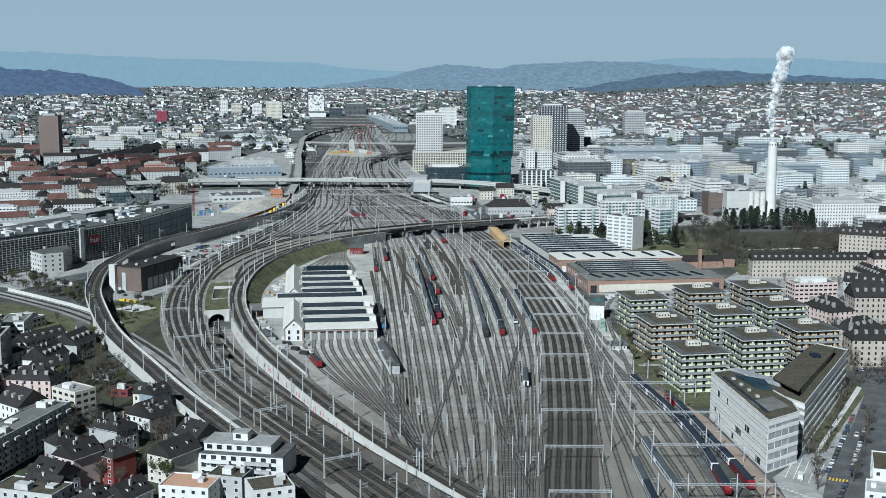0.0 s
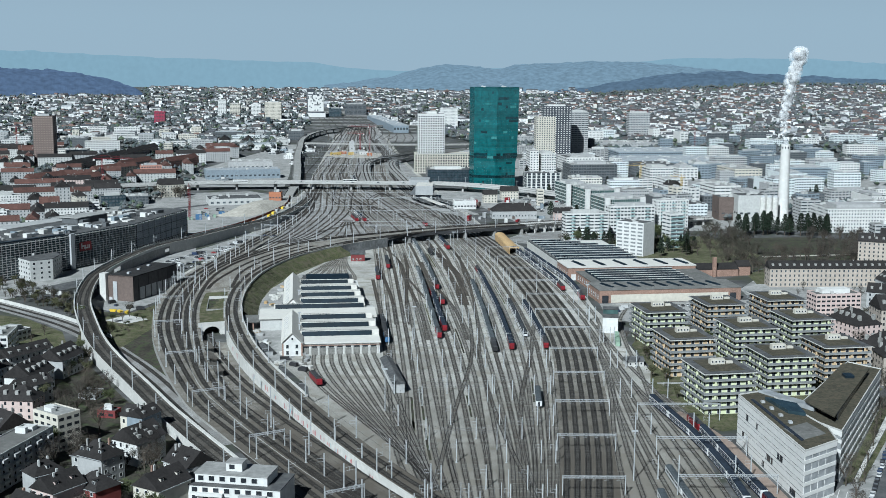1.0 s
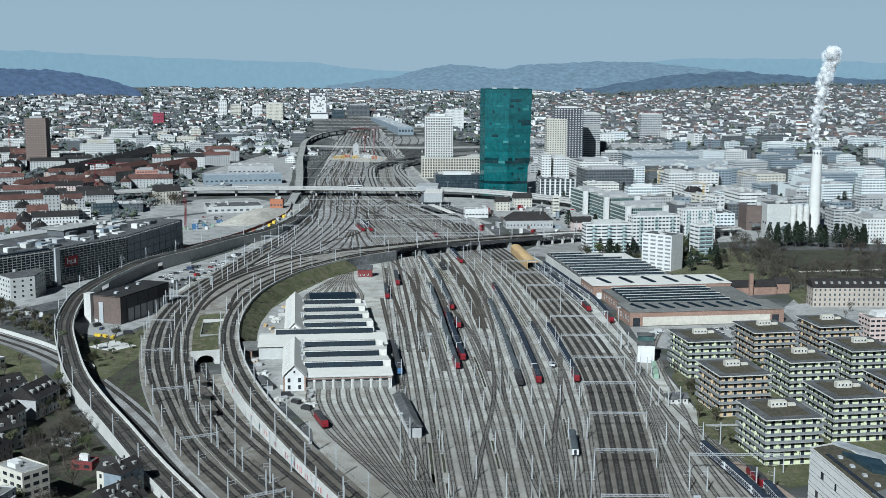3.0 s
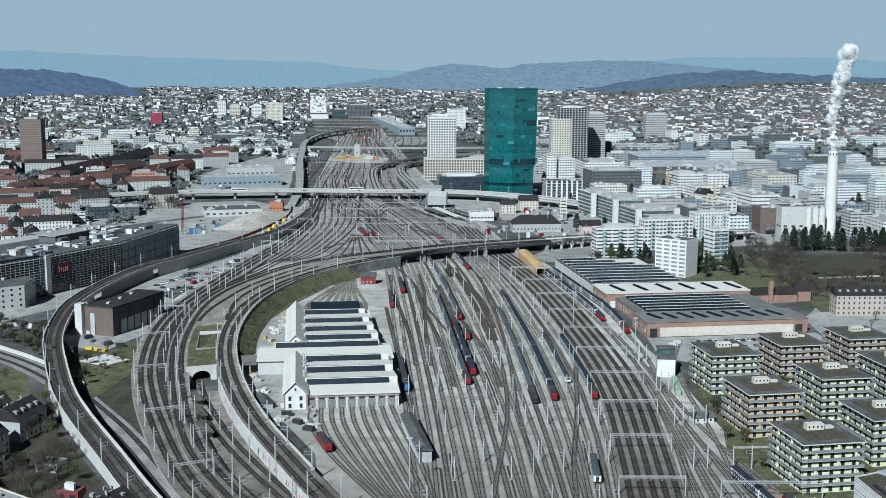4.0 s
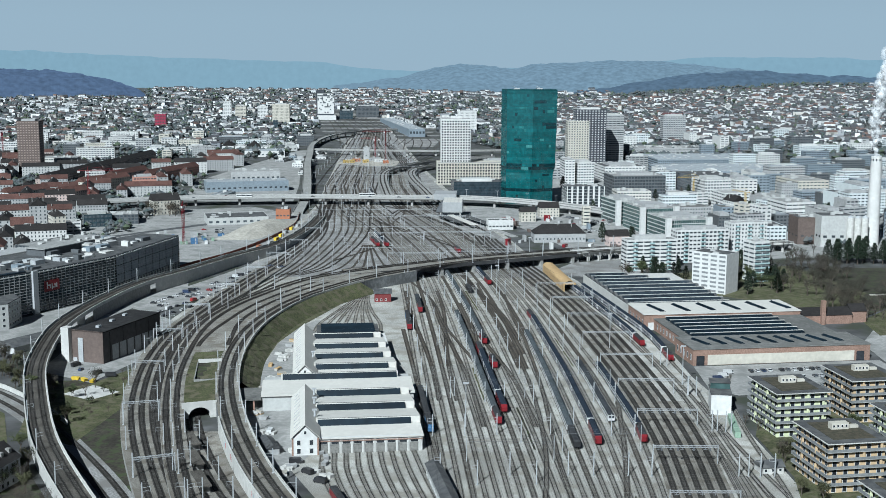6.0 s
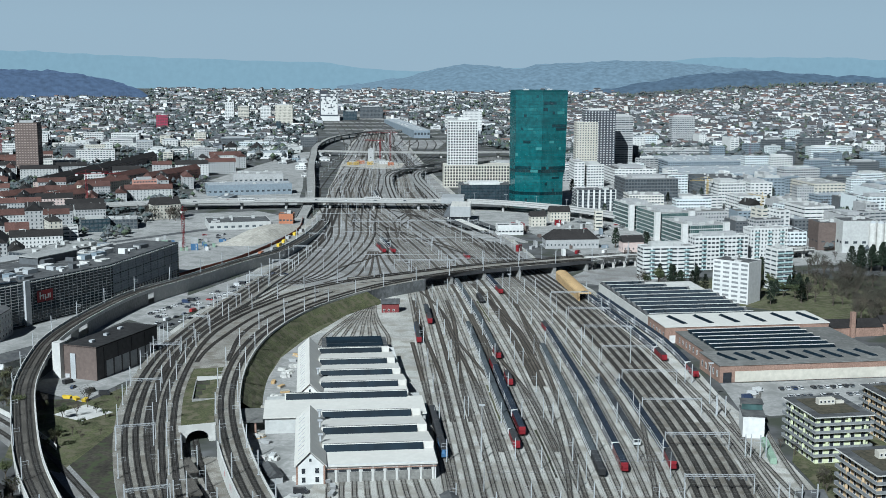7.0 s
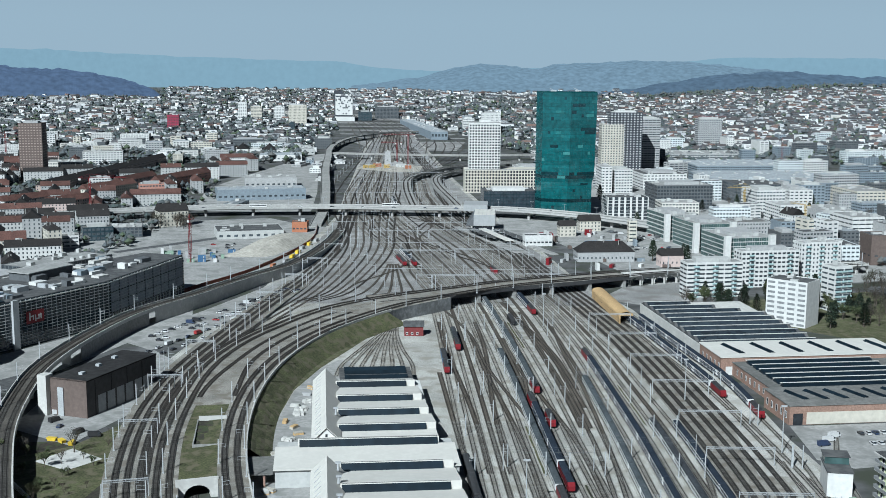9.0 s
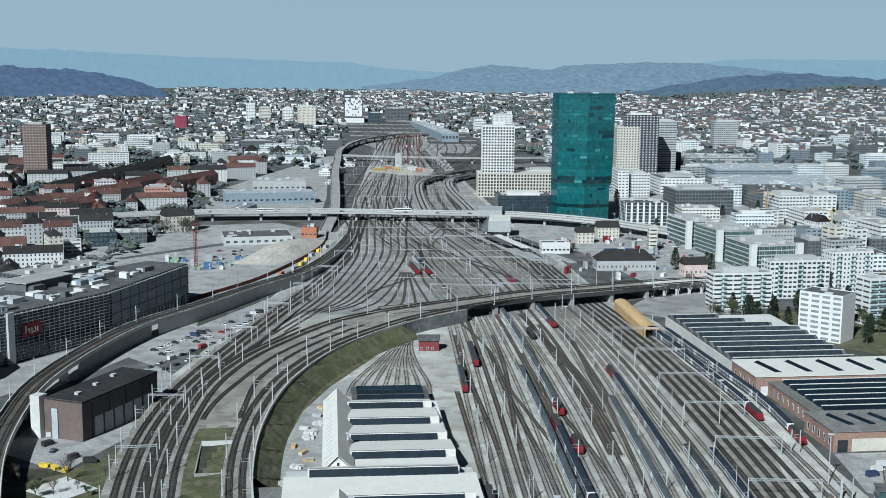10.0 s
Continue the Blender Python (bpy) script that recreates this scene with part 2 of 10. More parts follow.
def browned_towards(m, colour, y0, y1):
    """Mixes a second colour into a material, in ragged patches that thicken from y0 to y1."""
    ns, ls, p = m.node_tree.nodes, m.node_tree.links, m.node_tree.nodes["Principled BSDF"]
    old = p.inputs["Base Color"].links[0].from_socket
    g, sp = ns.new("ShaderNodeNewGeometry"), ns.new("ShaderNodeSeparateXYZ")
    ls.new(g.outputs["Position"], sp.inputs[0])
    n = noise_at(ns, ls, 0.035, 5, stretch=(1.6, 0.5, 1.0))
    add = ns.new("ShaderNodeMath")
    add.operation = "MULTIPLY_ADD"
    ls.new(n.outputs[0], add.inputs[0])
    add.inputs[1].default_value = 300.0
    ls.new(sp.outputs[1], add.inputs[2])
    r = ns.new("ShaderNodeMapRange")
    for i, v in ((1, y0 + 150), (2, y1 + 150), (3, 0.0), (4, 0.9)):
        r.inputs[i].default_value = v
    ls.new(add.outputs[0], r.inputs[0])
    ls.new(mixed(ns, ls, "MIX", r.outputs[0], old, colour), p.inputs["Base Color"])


browned_towards(M["ballast"], (0.15, 0.136, 0.113), 660, 450)
browned_towards(M["bed_pale"], (0.078, 0.067, 0.054), 700, 480)


# ---- mesh tools ----
class Shape:
    """Collects faces for one mesh; several materials by slot."""

    def __init__(self):
        self.v, self.f, self.s = [], [], []

    def add(self, verts, faces, slot=0):
        n = len(self.v)
        self.v += [tuple(p) for p in verts]
        self.f += [tuple(n + i for i in f) for f in faces]
        self.s += [slot] * len(faces)
        return self

    def box(self, x0, x1, y0, y1, z0, z1, slot=0):
        return self.add([(x0, y0, z0), (x1, y0, z0), (x1, y1, z0), (x0, y1, z0), (x0, y0, z1), (x1, y0, z1), (x1, y1, z1), (x0, y1, z1)],
                        [(0, 3, 2, 1), (4, 5, 6, 7), (0, 1, 5, 4), (1, 2, 6, 5), (2, 3, 7, 6), (3, 0, 4, 7)], slot)

    def turned(self, cx, cy, ang, x0, x1, y0, y1, z0, z1, slot=0):
        c, s = math.cos(ang), math.sin(ang)
        base = [(x0, y0), (x1, y0), (x1, y1), (x0, y1)]
        pts = [(cx + c * x - s * y, cy + s * x + c * y) for x, y in base]
        return self.prism(pts, z0, z1, slot)

    def prism(self, poly, z0, z1, slot=0, top=None):
        n = len(poly)
        up = top or poly
        v = [(x, y, z0) for x, y in poly] + [(x, y, z1) for x, y in up]
        f = [tuple(range(n - 1, -1, -1)), tuple(range(n, 2 * n))] + [(i, (i + 1) % n, n + (i + 1) % n, n + i) for i in range(n)]
        return self.add(v, f, slot)

    def tube(self, a, b, r0, r1, sides=6, slot=0):
        a, b = Vector(a), Vector(b)
        d = (b - a).normalized()
        u = d.orthogonal().normalized()
        w = d.cross(u)
        ring = [(math.cos(2 * math.pi * i / sides), math.sin(2 * math.pi * i / sides)) for i in range(sides)]
        v = [a + r0 * (c * u + s * w) for c, s in ring] + [b + r1 * (c * u + s * w) for c, s in ring]
        f = [(i, (i + 1) % sides, sides + (i + 1) % sides, sides + i) for i in range(sides)]
        return self.add(v, f + [tuple(range(sides - 1, -1, -1)), tuple(range(sides, 2 * sides))], slot)

    def gable(self, x0, x1, y0, y1, z0, z1, over=0.0, slot=0, along="x"):
        """A gabled solid, its ridge along one axis."""
        if along == "x":
            m = (y0 + y1) / 2
            v = [(x0 - over, y0 - over, z0), (x1 + over, y0 - over, z0), (x1 + over, y1 + over, z0), (x0 - over, y1 + over, z0), (x0 - over, m, z1), (x1 + over, m, z1)]
            f = [(0, 3, 2, 1), (0, 1, 5, 4), (2, 3, 4, 5), (0, 4, 3), (1, 2, 5)]
        else:
            m = (x0 + x1) / 2
            v = [(x0 - over, y0 - over, z0), (x1 + over, y0 - over, z0), (x1 + over, y1 + over, z0), (x0 - over, y1 + over, z0), (m, y0 - over, z1), (m, y1 + over, z1)]
            f = [(0, 3, 2, 1), (0, 1, 4), (1, 2, 5, 4), (2, 3, 5), (3, 0, 4, 5)]
        return self.add(v, f, slot)

    def hip(self, x0, x1, y0, y1, z0, z1, over=0.4, slot=0):
        lx, ly = x1 - x0, y1 - y0
        q = min(lx, ly) / 2 * 0.9
        cx, cy = (x0 + x1) / 2, (y0 + y1) / 2
        if lx >= ly:
            r = [(x0 + q, cy, z1), (x1 - q, cy, z1)]
            f = [(0, 3, 2, 1), (0, 1, 5, 4), (1, 2, 5), (2, 3, 4, 5), (3, 0, 4)]
        else:
            r = [(cx, y0 + q, z1), (cx, y1 - q, z1)]
            f = [(0, 3, 2, 1), (0, 1, 4), (1, 2, 5, 4), (2, 3, 5), (3, 0, 4, 5)]
        return self.add([(x0 - over, y0 - over, z0), (x1 + over, y0 - over, z0), (x1 + over, y1 + over, z0), (x0 - over, y1 + over, z0)] + r, f, slot)

    def mesh(self, name, *mats, smooth=False):
        me = bpy.data.meshes.new(name)
        me.from_pydata(self.v, [], self.f)
        for m in mats:
            me.materials.append(m)
        if len(mats) > 1:
            me.polygons.foreach_set("material_index", self.s)
        if smooth:
            me.polygons.foreach_set("use_smooth", [True] * len(self.f))
        me.update()
        return me


def part(name, shape, material, parent=None, label="", at=None):
    """Links a shape (or a mesh made before) as one mesh object under a thing or a part."""
    me = shape if isinstance(shape, bpy.types.Mesh) else shape.mesh(name, *(material if isinstance(material, (list, tuple)) else (material,)))
    ob = new(name, me)
    if parent is not None:
        ob.parent = parent
    if at is not None:
        ob.matrix_basis = at
    return tagged(ob, label)


def thing(name, label, category, x=0.0, y=0.0, z=0.0, ang=0.0, group="", kind=""):
    """An empty at the base of a thing, turned by ang degrees."""
    ob = new(name)
    ob.empty_display_size = 0.5
    ob.matrix_basis = pose(x, y, z, 0, 0, ang)
    return tagged(ob, label, category, group, kind)


def spline(pts, step=6.0):
    """A smooth line through points of two or three numbers, in even steps."""
    p = [Vector((*q, 0.0) if len(q) == 2 else q) for q in pts]
    p = [2 * p[0] - p[1]] + p + [2 * p[-1] - p[-2]]
    dense = []
    for i in range(1, len(p) - 2):
        n = max(2, int((p[i + 1] - p[i]).length / 2))
        for k in range(n):
            t = k / n
            dense.append(0.5 * (2 * p[i] + (p[i + 1] - p[i - 1]) * t + (2 * p[i - 1] - 5 * p[i] + 4 * p[i + 1] - p[i + 2]) * t * t + (3 * p[i] - p[i - 1] - 3 * p[i + 1] + p[i + 2]) * t ** 3))
    dense.append(p[-2])
    out, left = [dense[0]], step
    for a, b in zip(dense, dense[1:]):
        d = (b - a).length
        while d > 1e-6 and left <= d:
            a = a + (b - a) * (left / d)
            out.append(a)
            d -= left
            left = step
        left -= d
    if (out[-1] - dense[-1]).length > step * 0.3:
        out.append(dense[-1])
    return out


def sides_of(line):
    """The unit vector to the right of a line at each of its points."""
    out = []
    for i in range(len(line)):
        d = line[min(i + 1, len(line) - 1)] - line[max(i - 1, 0)]
        out.append(Vector((d.y, -d.x, 0)).normalized())
    return out


def shifted(line, off):
    return [p + s * off for p, s in zip(line, sides_of(line))]


def loft(shape, line, profile, slot=0, closed=True):
    """Sweeps a profile of (sideways, up) along a line."""
    n, rows, sd = len(profile), [], sides_of(line)
    for p, s in zip(line, sd):
        rows += [p + s * a + Vector((0, 0, b)) for a, b in profile]
    f = []
    for i in range(len(line) - 1):
        for k in range(n if closed else n - 1):
            a, b = i * n + k, i * n + (k + 1) % n
            f.append((a, b, b + n, a + n))
    if closed:
        m = (len(line) - 1) * n
        f += [tuple(range(n)), tuple(m + k for k in range(n - 1, -1, -1))]
    return shape.add(rows, f, slot)


def drape(shape, line, half, z=0.0, slot=0):
    """A flat strip along a line."""
    sd, rows = sides_of(line), []
    for p, s in zip(line, sd):
        rows += [p - s * half + Vector((0, 0, z)), p + s * half + Vector((0, 0, z))]
    return shape.add(rows, [(2 * i, 2 * i + 1, 2 * i + 3, 2 * i + 2) for i in range(len(line) - 1)], slot)


def smooth(a, b, x):
    t = max(0.0, min(1.0, (x - a) / (b - a)))
    return t * t * (3 - 2 * t)


def at_y(table, y):
    """The value at y in rows of (y, value)."""
    for (y0, v0), (y1, v1) in zip(table, table[1:]):
        if y <= y1:
            return v0 + (v1 - v0) * max(0.0, (y - y0) / (y1 - y0))
    return table[-1][1]


# ---- land ----
def land(x, y):
    """The height of the land: flat valley, a long slope to the right, and a slow rise far off."""
    u = x / max(y, 300.0)
    h = 46 * smooth(2600, 4800, y)
    slope = smooth(0.06, 0.3, u)
    h += slope * 48 * smooth(1850, 3700, y)
    h += 8 * smooth(-0.12, -0.35, u) * smooth(2000, 3600, y)
    return h


ground = Shape()
ys = [-600, 0, 200] + [300 + 50 * i for i in range(30)] + [1850 + 110 * i for i in range(29)]
rows = []
for y in ys:
    half = 700 + 0.62 * max(0, y + 200)
    rows.append([(half * k / 24, y, land(half * k / 24, y)) for k in range(-24, 25)])
ground.add([p for r in rows for p in r], [(i * 49 + k, i * 49 + k + 1, i * 49 + k + 50, i * 49 + k + 49) for i in range(len(ys) - 1) for k in range(48)])
tagged(part("ground", ground, M["city"]), "grey-brown city ground between the buildings", "ground", kind="structure")

# ballast of the railway land: one sheet through the fan and the throat
LEFT_EDGE = [(380, 0), (416, -7), (504, -23), (652, -34), (833, -47), (996, -59), (1094, -67), (1200, -88), (1290, -108), (1400, -140), (1500, -158), (1700, -180), (1900, -186), (2200, -190), (2500, -200), (2950, -215)]
RIGHT_EDGE = [(380, 32), (416, 35), (505, 44), (609, 52), (694, 55), (791, 51), (937, 39), (1043, 26), (1100, 16), (1200, 2), (1290, -14), (1400, -36), (1500, -60), (1700, -84), (1900, -98), (2200, -130), (2500, -165), (2950, -190)]
bal = Shape()
bys = list(range(330, 2960, 30))
v = []
for y in bys:
    l = min(at_y(LEFT_EDGE, y) - 8, at_y([(330, -30), (600, -70), (900, -200), (1160, -180), (1500, -175), (2500, -230), (2950, -235)], y))
    r = at_y([(330, 100), (600, 106), (740, 101), (900, 84), (1050, 66), (1150, 40), (1300, 20), (1500, -10), (1900, -60), (2500, -120), (2950, -170)], y)
    v += [(l, y, 0.06 + land(l, y)), ((l + r) / 2, y, 0.06 + land(0, y)), (r, y, 0.06 + land(r, y))]
bal.add(v, [(3 * i + k, 3 * i + k + 1, 3 * i + k + 4, 3 * i + k + 3) for i in range(len(bys) - 1) for k in range(2)])
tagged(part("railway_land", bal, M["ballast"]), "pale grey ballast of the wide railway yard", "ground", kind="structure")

dark = Shape()
dv, dys = [], list(range(1060, 2960, 30))
for y in dys:
    l, r = at_y([(1060, -178), (1160, -172), (1500, -172), (2500, -226), (2950, -232)], y), at_y([(1060, 50), (1150, 38), (1300, 14), (1500, -16), (1900, -66), (2500, -124), (2950, -172)], y)
    dv += [(l, y, 0.085 + land(l, y)), ((l + r) / 2, y, 0.085 + land(0, y)), (r, y, 0.085 + land(r, y))]
dark.add(dv, [(3 * i + k, 3 * i + k + 1, 3 * i + k + 4, 3 * i + k + 3) for i in range(len(dys) - 1) for k in range(2)])
tagged(part("throat_ballast", dark, M["ballast_dark"]), "darker ballast where the tracks draw together", "ground", kind="structure")


def hills(name, label, far, tops, colour, z0=-20.0, rough=7.0, seed=1, soft=0.86, deep=1.0):
    """A wooded ridge on the horizon, its crest given by (bearing, height); haze is painted into its glowing colour."""
    noise.seed_set(seed)
    sh, v, n = Shape(), [], 160
    u0, u1 = tops[0][0], tops[-1][0]
    for i in range(n + 1):
        u = u0 + (u1 - u0) * i / n
        near = 1 / math.sqrt(1 + u * u)
        h = 158.9 - (158.9 - at_y(tops, u)) * near
        for d, k in ((far - 500 * deep, 0.0), (far - 330 * deep, 0.45), (far - 150 * deep, 0.85), (far, 1.0), (far + 60 * deep, 0.6)):
            e = rough * k * (noise.noise(Vector((u * 60, d * 0.01, seed))) + 0.6 * noise.noise(Vector((u * 220, d * 0.03, seed))))
            v.append((u * d * near, d * near, z0 + (h - z0) * k + e))
    sh.add(v, [(5 * i + k, 5 * i + 5 + k, 5 * i + 6 + k, 5 * i + 1 + k) for i in range(n) for k in range(4)])
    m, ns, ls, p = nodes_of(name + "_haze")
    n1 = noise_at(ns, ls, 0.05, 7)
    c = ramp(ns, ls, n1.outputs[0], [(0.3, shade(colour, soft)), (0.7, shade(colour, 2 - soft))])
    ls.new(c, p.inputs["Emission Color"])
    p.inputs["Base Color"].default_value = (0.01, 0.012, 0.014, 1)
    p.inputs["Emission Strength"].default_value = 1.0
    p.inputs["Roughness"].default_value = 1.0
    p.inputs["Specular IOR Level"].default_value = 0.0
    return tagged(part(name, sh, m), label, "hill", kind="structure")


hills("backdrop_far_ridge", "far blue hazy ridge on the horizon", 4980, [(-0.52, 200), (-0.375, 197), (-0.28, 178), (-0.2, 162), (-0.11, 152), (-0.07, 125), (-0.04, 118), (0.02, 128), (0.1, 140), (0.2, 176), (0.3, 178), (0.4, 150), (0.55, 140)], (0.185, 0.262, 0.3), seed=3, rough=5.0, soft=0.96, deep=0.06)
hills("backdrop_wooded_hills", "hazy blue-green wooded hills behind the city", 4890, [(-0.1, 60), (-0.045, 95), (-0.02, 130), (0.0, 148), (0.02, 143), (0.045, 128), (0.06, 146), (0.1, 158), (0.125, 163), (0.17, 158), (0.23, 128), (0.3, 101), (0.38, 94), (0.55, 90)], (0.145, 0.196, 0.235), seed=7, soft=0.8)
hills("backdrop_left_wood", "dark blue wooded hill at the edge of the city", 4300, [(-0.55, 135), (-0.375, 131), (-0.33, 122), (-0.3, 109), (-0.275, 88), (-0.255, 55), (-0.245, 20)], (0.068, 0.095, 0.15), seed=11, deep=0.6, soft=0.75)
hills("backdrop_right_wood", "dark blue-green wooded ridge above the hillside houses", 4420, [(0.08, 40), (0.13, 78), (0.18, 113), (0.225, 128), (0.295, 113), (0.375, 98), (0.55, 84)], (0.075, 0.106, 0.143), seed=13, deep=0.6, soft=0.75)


# ---- railway ----
def upto_y(line, y1, y0=-1e9):
    return [p for p in line if y0 <= p.y <= y1]


laid = 0


def track(line, bed="bed", label="pair of worn steel rails on a rust-brown bed", rail=True):
    ob = thing("railway_track", label, "railway track", group="railway tracks", kind="structure")
    global laid
    laid = (laid + 1) % 46
    up = 0.1 + 0.004 * laid
    sh = Shape()
    drape(sh, line, 1.3 if line[0].y < 1000 else 0.95, up)
    part("track_bed", sh, M[bed], ob)
    for side in (-0.75, 0.75):
        r = Shape()
        loft(r, shifted(line, side), [(-0.14, up), (-0.05, up + 0.17), (0.05, up + 0.17), (0.14, up)])
        part("rail", r, M["rail"], ob)
    ties, walked = Shape(), 0.0
    for a, b, s in zip(line, line[1:], sides_of(line)):
        d = (b - a).length
        t = (-walked) % 0.66
        while t < d and 340 < a.y < 800:
            p = a.lerp(b, t / d)
            f = (b - a) / d * 0.14
            q, e = s * 1.25, Vector((0, 0, up + 0.035))
            ties.add([p - q - f + e, p + q - f + e, p + q + f + e, p - q + f + e], [(0, 1, 2, 3)])
            t += 0.66
        walked += d
    if ties.v:
        tagged(part("sleeper", ties, M["sleeper_dark" if bed == "bed_dark" else "sleeper"], ob), kind="stuff")
    return ob


M["sleeper"] = island_mat("sleepers", [(0, (0.25, 0.245, 0.228)), (0.35, (0.13, 0.122, 0.108)), (0.7, (0.19, 0.184, 0.17))], 0.95)
M["sleeper_dark"] = island_mat("dark_sleepers", [(0, (0.08, 0.077, 0.071)), (0.4, (0.042, 0.04, 0.036)), (0.8, (0.11, 0.106, 0.098))], 0.95)
LEFT_FAN_RIGHT = [(340, 16), (416, 18), (505, 20), (609, 18), (690, 14), (791, 6), (850, 2), (937, -6), (1043, -18), (1100, -26), (1200, -44), (1290, -62), (1400, -88), (1500, -108), (1700, -132), (1900, -142), (2200, -160), (2500, -182), (2950, -200)]
RIGHT_FAN_LEFT = [(340, 19), (416, 22), (505, 25), (609, 23), (690, 20), (791, 17), (900, 12), (1000, 5), (1100, -8), (1200, -24), (1290, -40), (1400, -66), (1500, -88), (1700, -112), (1900, -122), (2200, -148), (2500, -174), (2950, -198)]


def fan(count, left, right, near, far):
    """A fan of tracks between two edges that joins into fewer tracks at both ends."""
    lines = []
    for k in range(count):
        s = k / (count - 1)
        pts = []
        for y in range(340, 2920, 40):
            q = round(s * near) / near
            q = q + (s - q) * smooth(455, 640, y)
            q = q + (round(s * far) / far - q) * smooth(1080, 1330, y)
            l, r = at_y(left, y), at_y(right, y)
            x = l + (r - l) * q
            pts.append((x, y, land(x, y) + (0.03 if y > 1050 else 0.0)))
        lines.append(spline(pts, 10.0))
    return lines


YARD = fan(12, LEFT_EDGE, LEFT_FAN_RIGHT, 8, 11) + fan(8, RIGHT_FAN_LEFT, RIGHT_EDGE, 6, 7)
for k, line in enumerate(YARD):
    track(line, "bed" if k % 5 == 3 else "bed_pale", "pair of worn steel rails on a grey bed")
MAIN = []
for k in range(5):
    base = [(38, 340), (39, 416), (48, 505), (56, 609), (60, 694), (57, 791), (45, 937), (31, 1043), (4, 1200), (-8, 1290), (-30, 1400), (-54, 1500), (-75, 1700), (-90, 1900), (-122, 2200), (-150, 2450)]
    wide = [(340, 3.4), (505, 4.3), (700, 4.8), (937, 5.0), (1100, 4.4), (1500, 3.4), (2500, 3.2)]
    MAIN.append(spline([(x + k * at_y(wide, y), y) for x, y in base], 12.0))
    track(MAIN[-1], "bed_dark", "main-line rails on a dark oily bed")
strip = Shape()
mid_main = MAIN[2]
drape(strip, upto_y(mid_main, 1060), 12.0, 0.065)
tagged(part("main_line_ballast", strip, M["bed_pale"]), "dark oily ballast under the main line", "ground", kind="structure")
# crossovers and ladders between the fans
LADDERS = [
    spline([(-8, 1040), (0, 940), (8, 850), (13, 760), (12, 660), (2, 560), (-6, 470)], 8),
    spline([(10, 1000), (12, 930), (16, 860), (18, 760), (17, 650), (22, 540), (33, 430)], 8),
    spline([(52, 740), (44, 660), (34, 580), (30, 500), (34, 420)], 8),
    spline([(-60, 1060), (-40, 980), (-30, 900), (-12, 800), (-4, 720)], 8),
]
for line in LADDERS:
    track(line, "bed", "pair of rails crossing between tracks")
yard_weave = random.Random(31)
for k in range(7):
    s0 = yard_weave.uniform(0.08, 0.92)
    s1 = max(0.02, min(0.98, s0 + yard_weave.choice([-1, 1]) * yard_weave.uniform(0.06, 0.13)))
    y0 = yard_weave.choice([740, 780, 820, 870, 900])
    pts = []
    for y in range(y0 - 40, min(1080, y0 + 260), 30):
        l, r = at_y(LEFT_EDGE, y), at_y(RIGHT_EDGE, y)
        pts.append((l + (r - l) * (s0 + (s1 - s0) * smooth(y0, y0 + 200, y)), y))
    track(spline(pts, 9), "bed", "pair of rails crossing between yard tracks")
EAST = [
    spline([(107, 360), (106, 417), (107, 468), (103, 524), (95, 578), (90, 645), (89, 740), (81, 848), (75, 902), (60, 1007), (48, 1090)], 8),
    spline([(117, 360), (116, 427), (112, 484), (108, 540), (101, 590), (94, 660), (90, 740)], 8),
    spline([(88, 360), (88, 417), (85, 475), (84, 560), (86, 650), (85, 740), (76, 867), (56, 1000)], 8),
    spline([(77, 360), (77, 453), (78, 560), (83, 660), (85, 760)], 8),
    spline([(90, 690), (93, 760), (91, 815), (88, 876), (80, 930), (66, 1017), (54, 1090)], 8),
    spline([(95, 570), (99, 630), (101, 690), (106, 750), (116, 790)], 8),
    spline([(97, 360), (97, 420), (96, 480), (93, 560), (90, 640)], 8),
    spline([(68, 360), (70, 430), (74, 520), (82, 620)], 8),
    spline([(60, 360), (63, 430), (70, 520), (79, 600), (84, 690)], 8),
    spline([(82, 360), (82, 430), (81, 510), (83, 590), (85, 660)], 8),
    spline([(93, 360), (93, 420), (91, 480), (88, 560), (87, 640)], 8),
    spline([(102, 360), (102, 420), (102, 470), (98, 540), (92, 610)], 8),
    spline([(124, 380), (121, 430), (116, 490), (110, 545), (103, 590)], 8),
]
for line in EAST:
    track(line, "bed_pale", "pair of worn steel rails on a grey bed")
FRONT = [spline([(-79 + 4.6 * k, 671), (-76 + 4.9 * k, 640), (-64 + 4.6 * k, 600 - k), (-42 + 3.2 * k, 550 - 3 * k), (-22 + 1.8 * k, 505 - 4 * k), (-10 + k, 470 - 4 * k)], 5) for k in range(9)]
for line in FRONT:
    track(line, "bed_pale", "rails fanning out before the engine shed doors")
THROAT = [spline([(-172 + 4.6 * k, 1010 if k < 4 else 1066), (-156 + 5 * k, 1100), (-150 + 6 * k, 1200), (-150 + 6.6 * k, 1300), (-160 + 7.2 * k, 1400), (-170 + 8 * k, 1500), (-184 + 9 * k, 1700), (-188 + 9 * k, 1900)], 12) for k in range(8)]
for k, line in enumerate(THROAT):
    track(line, "bed_dark" if k % 3 == 1 else "bed")
FAR = fan(13, [(y, x - 30) for y, x in LEFT_EDGE], [(y, x + 18) for y, x in RIGHT_EDGE], 12, 12)
# crossovers that link neighbouring tracks through the throat, in slanting ladders
weave = random.Random(12)


def x_at(line, y):
    for a, b in zip(line, line[1:]):
        if (a.y - y) * (b.y - y) <= 0 and a.y != b.y:
            return a.x + (b.x - a.x) * (y - a.y) / (b.y - a.y)
    return None


